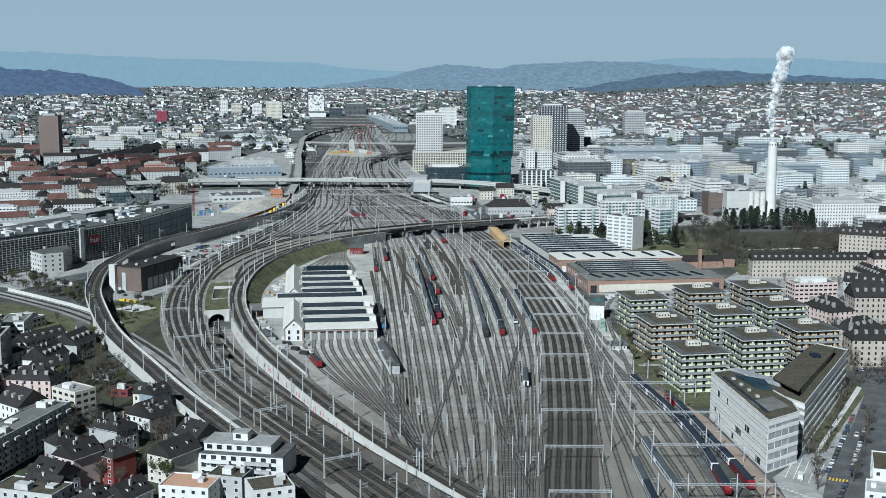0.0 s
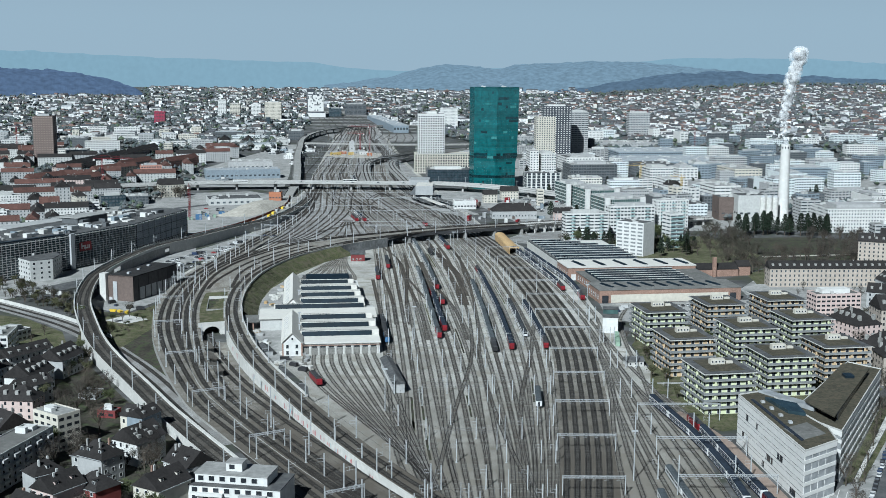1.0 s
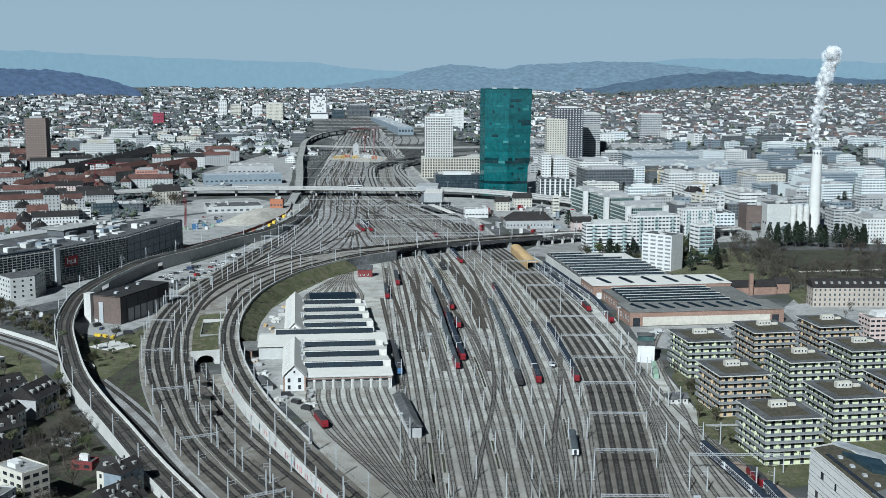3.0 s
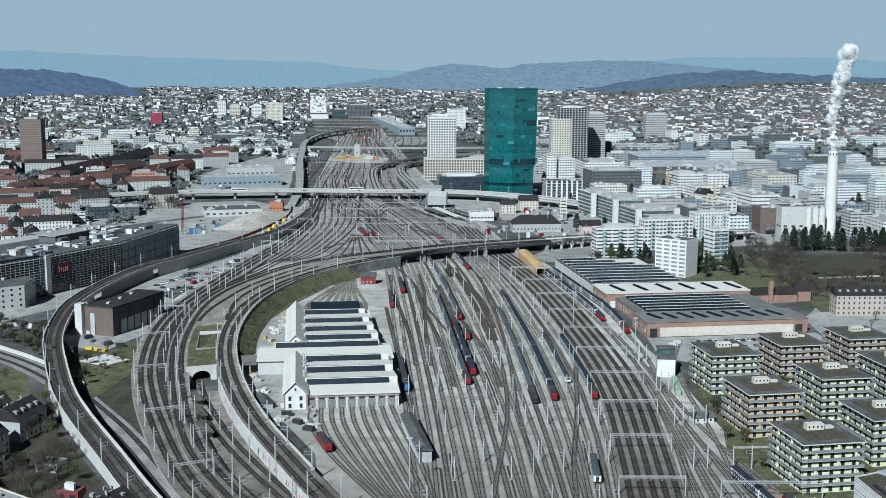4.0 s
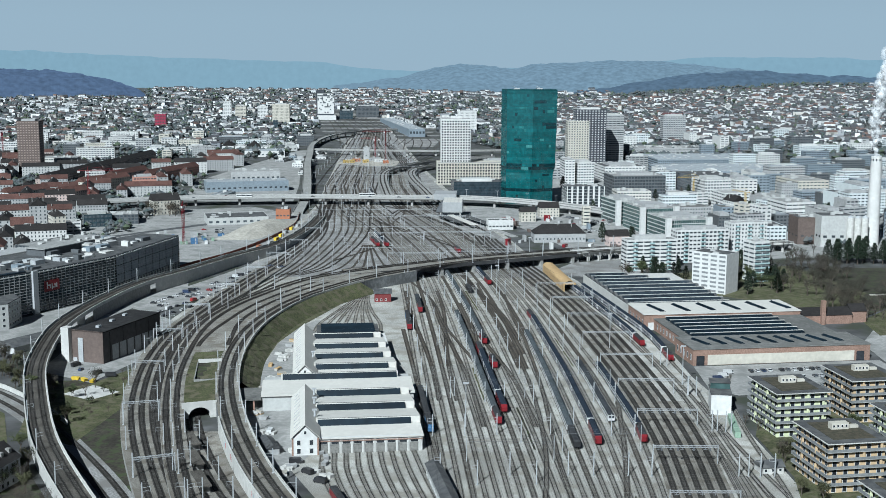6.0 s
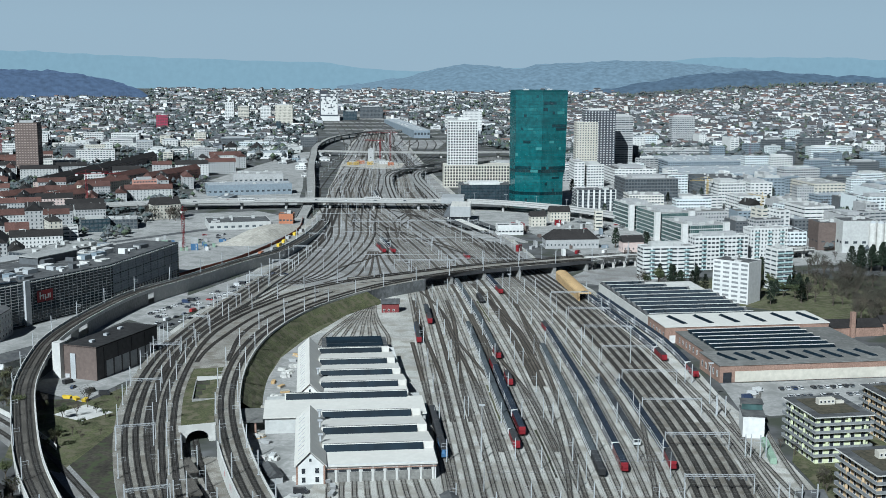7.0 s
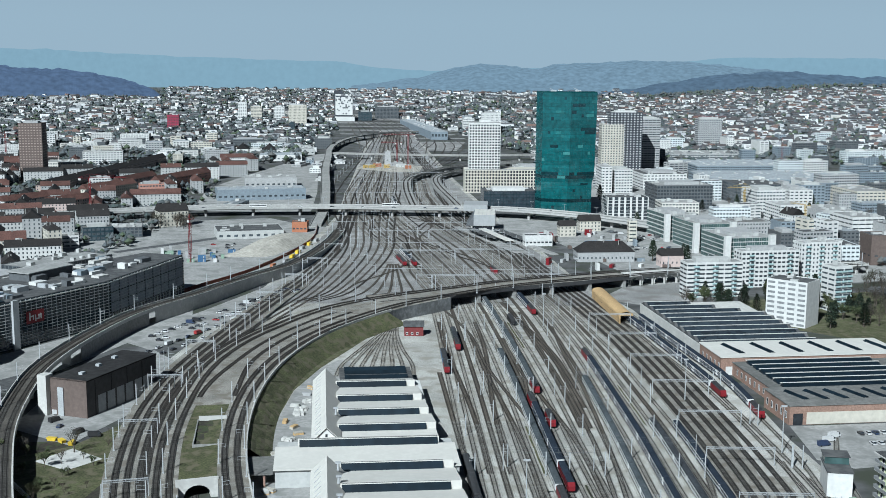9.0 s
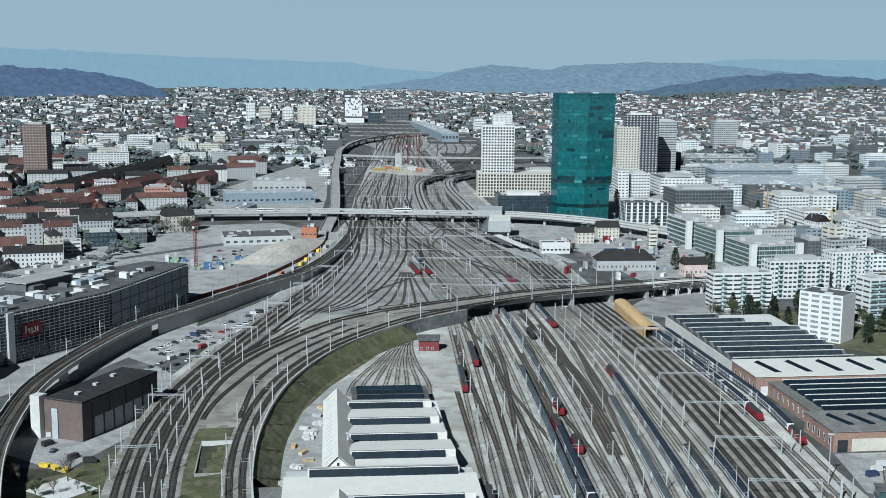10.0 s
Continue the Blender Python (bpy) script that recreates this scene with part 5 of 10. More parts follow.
def brick_works():
    """Brick repair works: front hall with slanting roof lights, low saw-tooth middle, white-roofed hall behind."""
    ob = thing("repair_works", "long red-brick railway works with roof lights", "works hall", 101, 808, 0, 8.5)
    part("front_wall", Shape().box(0, 99, 0, 28, -1, 8.6), M["brick"], ob)
    part("front_roof", Shape().box(-0.4, 99.4, -0.4, 28.4, 8.602, 9.1), M["flat_roof"], ob)
    part("white_panel", Shape().box(8, 90, -0.15, 0.2, 0.2, 5.6), M["cream"], ob)
    for x in (4, 93.5):
        part("gate", Shape().box(x - 2.2, x + 2.2, -0.18, 0.2, 0, 5.2), M["window"], ob)
    for i in range(9):
        x = 10 + i * 9.4
        part("roof_light", Shape().add([(x, 8, 9.1), (x + 3, 8, 9.1), (x + 1.5, 8, 10), (x - 4, 22, 9.1), (x - 1, 22, 9.1), (x - 2.5, 22, 10)], [(0, 2, 5, 3), (1, 4, 5, 2), (0, 1, 2), (3, 5, 4)]), M["glass_sky"], ob)
    for i in range(5):
        part("window", pane(1.6, 3.0, 0.06, "window"), None, ob, at=pose(0, 3.5 + 5.2 * i, 2.5, 0, 0, -90))
    part("middle_wall", Shape().box(6, 88, 28.02, 84, -1, 6.6), M["brick"], ob)
    part("middle_roof", Shape().box(5.7, 98, 28.45, 84, 6.602, 7.0), M["flat_roof"], ob)
    for i in range(6):
        y = 32 + i * 8.6
        part("roof_light", Shape().add([(12, y, 7.0), (78, y, 7.0), (12, y + 5, 8.6), (78, y + 5, 8.6), (12, y + 6.4, 7), (78, y + 6.4, 7)], [(0, 1, 3, 2), (2, 3, 5, 4), (0, 2, 4), (1, 5, 3)]), M["glass_sky"], ob)
        part("roof_edge", Shape().box(11.6, 78.4, y + 5, y + 6.0, 8.45, 8.75), M["white_metal"], ob)
    for i in range(9):
        part("window", pane(1.4, 2.6, 0.06, "window"), None, ob, at=pose(6, 32 + 5.6 * i, 2.0, 0, 0, -90))
    part("rear_wall", Shape().box(0, 98, 84.02, 116, -1, 9.2), M["brick"], ob)
    part("rear_roof", Shape().box(-0.5, 98.5, 83.6, 116.5, 9.202, 9.7), M["white_metal"], ob)
    for i in range(6):
        x = 12 + i * 16
        part("roof_light", Shape().add([(x, 90, 9.7), (x + 3.4, 90, 9.7), (x + 1.7, 90, 10.7), (x - 3, 110, 9.7), (x + 0.4, 110, 9.7), (x - 1.3, 110, 10.7)], [(0, 2, 5, 3), (1, 4, 5, 2), (0, 1, 2), (3, 5, 4)]), M["glass_sky"], ob)
    part("white_gate", Shape().box(2.5, 6.0, 83.9, 84.3, 0, 4.5), M["white"], ob)
    for i in range(5):
        part("window", pane(1.6, 3.4, 0.06, "window"), None, ob, at=pose(0, 87 + 6 * i, 2.5, 0, 0, -90))
    for x, y, w, d, h in ((98.6, 86, 34, 13, 5.5), (133, 88, 10, 10, 7)):
        part("side_building", Shape().box(x, x + w, y, y + d, -1, h), M["brick"], ob)
        part("side_roof", Shape().gable(x, x + w, y, y + d, h + 0.002, h + 4, 0.4), M["slate"], ob)
    part("brick_stack", Shape().box(112, 114.5, 84, 86.5, 0, 15), M["brick"], ob)
    grey = thing("saw_tooth_hall", "low grey saw-tooth hall with a pale side wall", "works hall", 101, 808, 0, 8.5)
    part("wall", Shape().box(3, 69, 119, 236, -1, 6.2), M["concrete"], grey)
    for i in range(10):
        y = 119.5 + i * 11.6
        x1 = 69 if i < 7 else 69 - (i - 6) * 12
        part("roof_slope", Shape().add([(3.4, y, 6.3), (x1, y, 6.3), (3.4, y + 5, 8.6), (x1, y + 5, 8.6), (3.4, y + 11.4, 6.3), (x1, y + 11.4, 6.3)], [(0, 1, 3, 2), (2, 3, 5, 4), (0, 2, 4), (1, 5, 3)]), M["felt"], grey)
        part("roof_edge", Shape().box(3.4, x1, y + 4.8, y + 5.5, 8.45, 8.75), M["concrete"], grey)
        part("roof_light", Shape().add([(5, y + 0.4, 6.62), (x1 - 2, y + 0.4, 6.62), (5, y + 4.4, 8.46), (x1 - 2, y + 4.4, 8.46)], [(0, 1, 3, 2)]), M["glass"], grey)


brick_works()


def train_shed():
    ob = thing("carriage_shed", "long ochre boarded carriage shed with a rounded roof", "shed", 56, 1010, 0, 6)
    prof = [(-4.2, 0), (-4.2, 4.6)] + [(-4.4 * math.cos(math.pi * k / 8), 4.8 + 2.4 * math.sin(math.pi * k / 8)) for k in range(9)] + [(4.2, 4.6), (4.2, 0)]
    sh = Shape()
    loft(sh, [Vector((0, y, 0)) for y in range(0, 81, 8)], prof, closed=False)
    part("shell", sh, M["wood"], ob)
    sh = Shape()
    for i in range(9):
        sh = Shape()
        loft(sh, [Vector((0, 3 + i * 9, 0.0)), Vector((0, 3.5 + i * 9, 0.0))], [(a * 1.02, b + 0.06) for a, b in prof], closed=False)
        part("rib", sh, M["wood"], ob)
    part("end_frame", Shape().box(-4.3, -3.4, -0.2, 0.2, 0, 5).box(3.4, 4.3, -0.2, 0.2, 0, 5).box(-4.3, 4.3, -0.2, 0.2, 5, 6.2), M["wood"], ob)
    # the shed's unlit inside is painted as one black sheet
    part("inside_shade_panel", Shape().box(-3.4, 3.4, 12, 12.2, 0, 5), M["black"], ob)


train_shed()


def grown(poly, by):
    """A polygon pushed outwards by a length."""
    out, n = [], len(poly)
    area = sum(poly[i][0] * poly[(i + 1) % n][1] - poly[(i + 1) % n][0] * poly[i][1] for i in range(n))
    sg = 1 if area > 0 else -1
    for i in range(n):
        a, b, c = Vector(poly[i - 1]), Vector(poly[i]), Vector(poly[(i + 1) % n])
        d0, d1 = (b - a).normalized(), (c - b).normalized()
        n0, n1 = Vector((d0.y, -d0.x)) * sg, Vector((d1.y, -d1.x)) * sg
        m = (n0 + n1) / max(0.3, 1 + n0.dot(n1))
        out.append((b.x + m.x * by, b.y + m.y * by))
    return out


M["white_stone"] = mat("white_stone_cladding", (0.62, 0.608, 0.58), 0.8, 0.05, 0.5, 0.08)
M["strip_glass"] = glass_mat("grey_strip_windows", (0.3, 0.31, 0.315), 0.35, 0.15, 0.5)


def white_office():
    """Two-winged office: white bands between storey-high strips of glass, planted roofs behind parapets."""
    ob = thing("office_building", "two-winged white office with banded fronts and planted roofs", "office", 0, 0)
    near = [(121, 516), (127, 443.5), (142.5, 456), (144, 471), (133, 522)]
    far = [(149, 470), (198, 563), (187, 576), (140, 500), (142, 484)]
    for name, poly, h in (("near_wing", near, 21.0), ("far_wing", far, 20.0)):
        body = part(name, Shape().prism(poly, 0.3, h - 0.4), M["strip_glass"], ob)
        fh = h / 5
        for k in range(6):
            z0 = k * fh - 0.7 if k else 0.0
            z1 = min(h, k * fh + 0.75)
            if k == 5:
                z0, z1 = h - 2.0, h
            part("white_band", Shape().prism(grown(poly, 0.18), z0, z1), M["white_stone"], body)
        part("roof", Shape().prism(grown(poly, -0.2), h + 0.003, h + 0.12), M["green_roof"], body)
        n = len(poly)
        gp, gi = grown(poly, 0.2), grown(poly, -0.2)
        for i in range(n):
            q = [gp[i], gp[(i + 1) % n], gi[(i + 1) % n], gi[i]]
            part("parapet", Shape().prism(q, h + 0.003, h + 0.55), M["concrete"], body)
        # upright joints in the glass strips
        for i in range(n):
            (xa, ya), (xb, yb) = poly[i], poly[(i + 1) % n]
            ln, ang = math.hypot(xb - xa, yb - ya), math.atan2(yb - ya, xb - xa)
            for j in range(1, int(ln / 4.4)):
                part("mullion", Shape().turned(xa, ya, ang, j * 4.4, j * 4.4 + 0.12, -0.1, 0.1, 0.8, h - 2.1), M["white_stone"], body)
    # solid white panels on the long side to the tracks, pierced by a few groups of windows
    ang = math.atan2(443.5 - 516, 127 - 121)
    for k, holes in enumerate((((30, 33), (60, 66)), ((6, 9), (34, 42)), ((46, 52),), ((10, 13), (22, 24)), ())):
        edges = [0.0] + [e for hole in holes for e in hole] + [72.7]
        for t0, t1 in zip(edges[::2], edges[1::2]):
            part("white_panel", Shape().turned(121, 516, ang, t0, t1, -0.14, 0.2, k * 4.2 + 0.8, k * 4.2 + 3.42), M["white_stone"], ob)
        for z in (k * 4.2 + 0.7, k * 4.2 + 3.4):
            part("joint_line", Shape().turned(121, 516, ang, 0.1, 72.6, -0.2, 0.1, z, z + 0.14), M["grey_dark"], ob)
        for t0, t1 in holes:
            part("window", Shape().turned(121, 516, ang, t0, t1, -0.05, 0.2, k * 4.2 + 0.9, k * 4.2 + 3.3), M["window"], ob)
    part("roof_lantern", Shape().prism([(130, 509), (134, 490), (140, 486), (140.5, 500)], 21.15, 22.5), M["dark_glass"], ob)
    part("glazed_link", Shape().prism([(130, 520.5), (134, 522.5), (149.5, 499), (146, 495)], 20.4, 21.9), M["strip_glass"], ob)
    part("roof_deck", Shape().prism([(126.5, 470), (129.5, 456), (141, 464), (138, 478)], 21.125, 21.25), M["flat_roof"], ob)
    part("set_back", Shape().prism([(152, 484), (186, 549), (180, 557), (147, 499)], 20.2, 22.8), M["window"], ob)
    part("set_back_roof", Shape().prism([(149, 479), (189, 553), (180, 562), (144, 500)], 22.803, 23.4), M["green_roof"], ob)
    part("roof_hatch", Shape().box(172, 176, 535, 540, 23.4, 24.6), M["glass_sky"], ob)
    part("strip_light", Shape().prism([(124.0, 509), (125.6, 509), (130.4, 456), (128.9, 455)], 21.13, 21.34), M["window"], ob)
    for i in range(4):
        part("roof_unit", Shape().box(127.4 + i * 1.1, 128.8 + i * 1.1, 504 - i * 9.2, 506 - i * 9.2, 21.12, 21.9), M["steel" if i % 2 else "grey_render"], ob)


white_office()


def glass_complex():
    """Large office under completion: a gridded glass front that bends, flat roofs crowded with plant."""
    ob = thing("office_complex", "long dark glass office with a gridded front, still being fitted out", "office", 0, 0)
    front = [(-345, 845), (-291, 923), (-255, 990), (-233, 1087), (-262, 1096), (-318, 1000), (-352, 940), (-395, 875)]
    h = 26.5
    body = part("glass_body", Shape().prism(front, -1, h), M["dark_glass"], ob)
    part("roof", Shape().prism(grown(front, -0.5), h + 0.003, h + 0.4), M["felt"], ob)
    for i in range(3):
        (xa, ya), (xb, yb) = front[i], front[i + 1]
        ln, ang = math.hypot(xb - xa, yb - ya), math.atan2(yb - ya, xb - xa)
        for k in range(15):
            z = 1.0 + k * 1.775
            part("floor_band", Shape().turned(xa, ya, ang, 0, ln, -0.5, 0.15, z - (0.45 if k == 14 else 0.08), z + 0.12), M["concrete" if k == 14 else "steel"], ob)
        for j in range(int(ln / 3.6)):
            part("mullion", Shape().turned(xa, ya, ang, j * 3.6, j * 3.6 + 0.2, -0.4, 0.1, 1, h), M["steel"], ob)
        if i == 2:
            for k in range(3):
                for j in range(9):
                    part("stone_panel", Shape().turned(xa, ya, ang, 3 + j * 10.6, 12.4 + j * 10.6, -0.45, 0.1, 7.2 + k * 6.2, 12.8 + k * 6.2), M["panel_grey"], ob)
            for j in range(22):
                part("column", Shape().turned(xa, ya, ang, 4 + j * 4.3, 4.9 + j * 4.3, -0.5, 0.3, 0, 6.6), M["concrete"], ob)
    (xa, ya), (xb, yb) = front[1], front[2]
    ang = math.atan2(yb - ya, xb - xa)
    part("banner", Shape().turned(xa, ya, ang, 14, 26.5, -0.7, -0.52, 12.5, 19.5), M["red"], ob, "plain red banner with white bars")
    for i, (a, b, c, d) in enumerate(((16, 16.9, 14.2, 18.6), (16.9, 18.4, 16.0, 16.8), (18.4, 19.2, 14.2, 17), (20, 20.8, 13.4, 17), (20.8, 22.4, 14.2, 15), (22.4, 23.2, 14.2, 17), (23.8, 24.6, 14.2, 17.2))):
        part("banner_mark", Shape().turned(xa, ya, ang, a, b, -0.76, -0.71, c, d), M["white"], ob)
    part("scaffold_stair", Shape().turned(xa, ya, ang, 4, 8, -2.2, -0.6, 0, 27.5), M["steel"], ob)
    rnd = random.Random(8)
    for i in range(70):
        t, s = rnd.uniform(0.05, 0.95), rnd.uniform(8, 44)
        y = 870 + t * 200
        x = at_y([(845, -340), (923, -288), (990, -252), (1087, -236)], y) - s
        w, d, hh = rnd.uniform(2, 9), rnd.uniform(2, 7), rnd.uniform(1.5, 4)
        part("roof_plant", Shape().turned(x, y, 1.1, 0, w, 0, d, h + 0.35, h + hh), M[rnd.choice(["white", "concrete", "steel", "grey_dark", "grey_render", "bluegrey"])], ob)
    part("roof_hall", Shape().turned(-300, 985, 1.15, 0, 36, 0, 16, h + 0.3, h + 5), M["grey_dark"], ob)
    part("roof_hall_cover", Shape().turned(-300, 985, 1.15, -1, 37, -1, 17, h + 5.003, h + 5.6), M["pale_roof"], ob)
    part("roof_edge_light", Shape().prism([(-345, 846), (-291, 924), (-293.5, 926), (-348, 849)], h + 0.41, h + 1.4), M["glass_sky"], ob)
    # rear wings
    for x, y, w, d, hh in ((-345, 1010, 110, 34, 21), (-405, 960, 90, 40, 22), (-330, 1120, 70, 34, 17)):
        block("office_building", "dark office wing with pale gravel roof and plant", "office", x, y, 62, w, d, 6, hh / 6, "grey_dark", "pale", bay=3.6, win=(2.8, 2.0), clutter=6)


M["panel_grey"] = mat("blue_grey_stone_panel", (0.27, 0.285, 0.3), 0.7, 0.15, 0.4, 0.1)
glass_complex()


def dark_hall():
    ob = thing("substation_hall", "dark brown windowless hall with a pale stair tower", "hall", -209, 805, 0, 71)
    # long sides coloured darker than the end wall: shade put into the cladding
    part("wall", Shape().box(0, 54, 0, 19, -1, 16.5), M["panel_shaded"], ob)
    part("end_wall", Shape().box(-0.3, 0, -0.2, 19.2, -1, 17.2), M["brown_clad"], ob)
    part("roof", Shape().box(-0.3, 54.2, -0.2, 19.2, 16.502, 17.1), M["tar"], ob)
    for i in range(3):
        part("roof_unit", Shape().box(8 + i * 15, 10.5 + i * 15, 8 + i * 2, 10 + i * 2, 17.1, 18.2), M["steel"], ob)
    part("stair_tower", Shape().box(-3, 2, 19.25, 24, -1, 18.4), M["concrete"], ob)
    for i in range(4):
        part("panel_joint", Shape().box(6 + i * 12, 6.4 + i * 12, -0.12, 0.1, 0, 16), M["black"], ob)
    for i in range(6):
        part("grey_gate", Shape().box(8 + i * 7, 13.6 + i * 7, -0.14, 0.1, 0, 8.5), M["grey_render"], ob)
    part("duct", Shape().box(-0.8, -0.35, 12, 15, 0, 13), M["steel"], ob)
    for i in range(9):
        lamp = thing("insulator_post", "slim steel post carrying switchgear beside the hall", "post", -188 + i * 2.2, 822 + i * 5.0, 0, 71, group="switchgear posts")
        part("post", Shape().tube((0, 0, 0), (0, 0, 11), 0.16, 0.12), M["steel"], lamp)
        part("cross_arm", Shape().box(-1.2, 1.2, -0.1, 0.1, 10.4, 10.7), M["steel"], lamp)


M["panel_shaded"] = mat("shaded_bronze_panel", (0.06, 0.055, 0.055), 0.6, 0.2, 0.4, 0.08)
dark_hall()


def polygon_office():
    ob = thing("office_building", "pale six-sided office with rows of square windows", "office", 0, 0)
    poly = [(-330, 905), (-301, 874), (-288, 884), (-288, 905), (-316, 942), (-332, 930)]
    part("wall", Shape().prism(poly, -1, 15), M["grey_pale"], ob)
    part("roof", Shape().prism(grown(poly, -0.4), 15.003, 15.5), M["felt"], ob)
    part("roof_plant", Shape().box(-318, -306, 898, 912, 15.5, 17.2), M["grey_render"], ob)
    for i in (0, 1, 2):
        (xa, ya), (xb, yb) = poly[i], poly[i + 1]
        ln, ang = math.hypot(xb - xa, yb - ya), math.atan2(yb - ya, xb - xa)
        n = int(ln / 4.2)
        for k in range(4):
            for j in range(n):
                t = (j + 0.5) * ln / n
                part("window", pane(1.7, 1.7, 0.06, "window"), None, ob, at=Matrix.Translation((xa, ya, 0)) @ Matrix.Rotation(ang, 4, "Z") @ Matrix.Translation((t, 0, 1.6 + 3.5 * k)))


polygon_office()


M["stack_white"] = mat("weathered_white_stack", (0.56, 0.55, 0.525), 0.9, 0.08, 0.3, 0.05, stain=(0.5, 0.49, 0.465))


def plant_chimney():
    ob = thing("chimney", "tall white concrete chimney of the heating plant", "chimney", 342, 1228)
    part("shaft", Shape().tube((0, 0, -1), (0, 0, 78), 5.9, 4.5, 28), M["stack_white"], ob)
    for i in range(10):
        a = 2 * math.pi * i / 10
        part("vent", Shape().turned(4.62 * math.cos(a), 4.62 * math.sin(a), a, -0.2, 0.12, -0.5, 0.5, 74, 76), M["window"], ob)
    part("flue", Shape().tube((-1.2, 0, 78), (-1.2, 0, 80.5), 1.3, 1.3, 12), M["steel"], ob)
    part("flue", Shape().tube((1.8, 0.5, 78), (1.8, 0.5, 80), 1.0, 1.0, 12), M["steel"], ob)
    for x, y in ((318, 1214), (324, 1213), (330, 1213)):
        s = thing("silo", "pale steel silo beside the chimney", "silo", x, y, group="plant silos")
        part("shell", Shape().tube((0, 0, -1), (0, 0, 26), 3.0, 3.0, 16), M["concrete"], s)
        part("cap", Shape().tube((0, 0, 26), (0, 0, 28), 3.0, 0.8, 16), M["steel"], s)


plant_chimney()


def steam():
    """A plume of white steam leaning as it rises; a swarm of lumpy puffs."""
    m, ns, ls, p = nodes_of("white_steam")
    n1 = noise_at(ns, ls, 0.12, 5)
    ls.new(ramp(ns, ls, n1.outputs[0], [(0.35, (0.86, 0.87, 0.88)), (0.65, (0.97, 0.97, 0.97))]), p.inputs["Base Color"])
    p.inputs["Roughness"].default_value = 1.0
    p.inputs["Specular IOR Level"].default_value = 0.0
    ls.new(ramp(ns, ls, noise_at(ns, ls, 0.2, 4).outputs[0], [(0.3, (0.05,) * 3), (0.7, (0.34,) * 3)]), p.inputs["Alpha"])
    rnd = random.Random(6)
    sh = Shape()
    bm = bmesh.new()
    bmesh.ops.create_icosphere(bm, subdivisions=2, radius=1)
    base = [v.co.copy() for v in bm.verts]
    faces = [tuple(v.index for v in f.verts) for f in bm.faces]
    bm.free()
    for i in range(130):
        t = (i / 130) ** 0.9
        z = 80 + 92 * t
        cx = -0.6 - 3.5 * math.sin(t * 5.5) + 3 * t + 7 * max(0, t - 0.8) / 0.2
        spread = 1.4 + 4.4 * t
        r = rnd.uniform(0.55, 1.0) * (1.9 + 5.0 * t)
        c = Vector((cx + rnd.uniform(-spread, spread) * 0.8, rnd.uniform(-spread, spread) * 0.8, z + rnd.uniform(-2, 2)))
        o = rnd.uniform(0, 99)
        sh.add([c + b * r * (1 + 0.3 * noise.noise(b * 1.7 + Vector((o, 0, 0)))) for b in base], faces)
    ob = new("steam_plume", sh.mesh("steam_plume", m, smooth=True))
    ob.matrix_basis = pose(342, 1228, 0)
    tagged(ob, "white plume of steam rising from the chimney", "steam", kind="stuff")


steam()


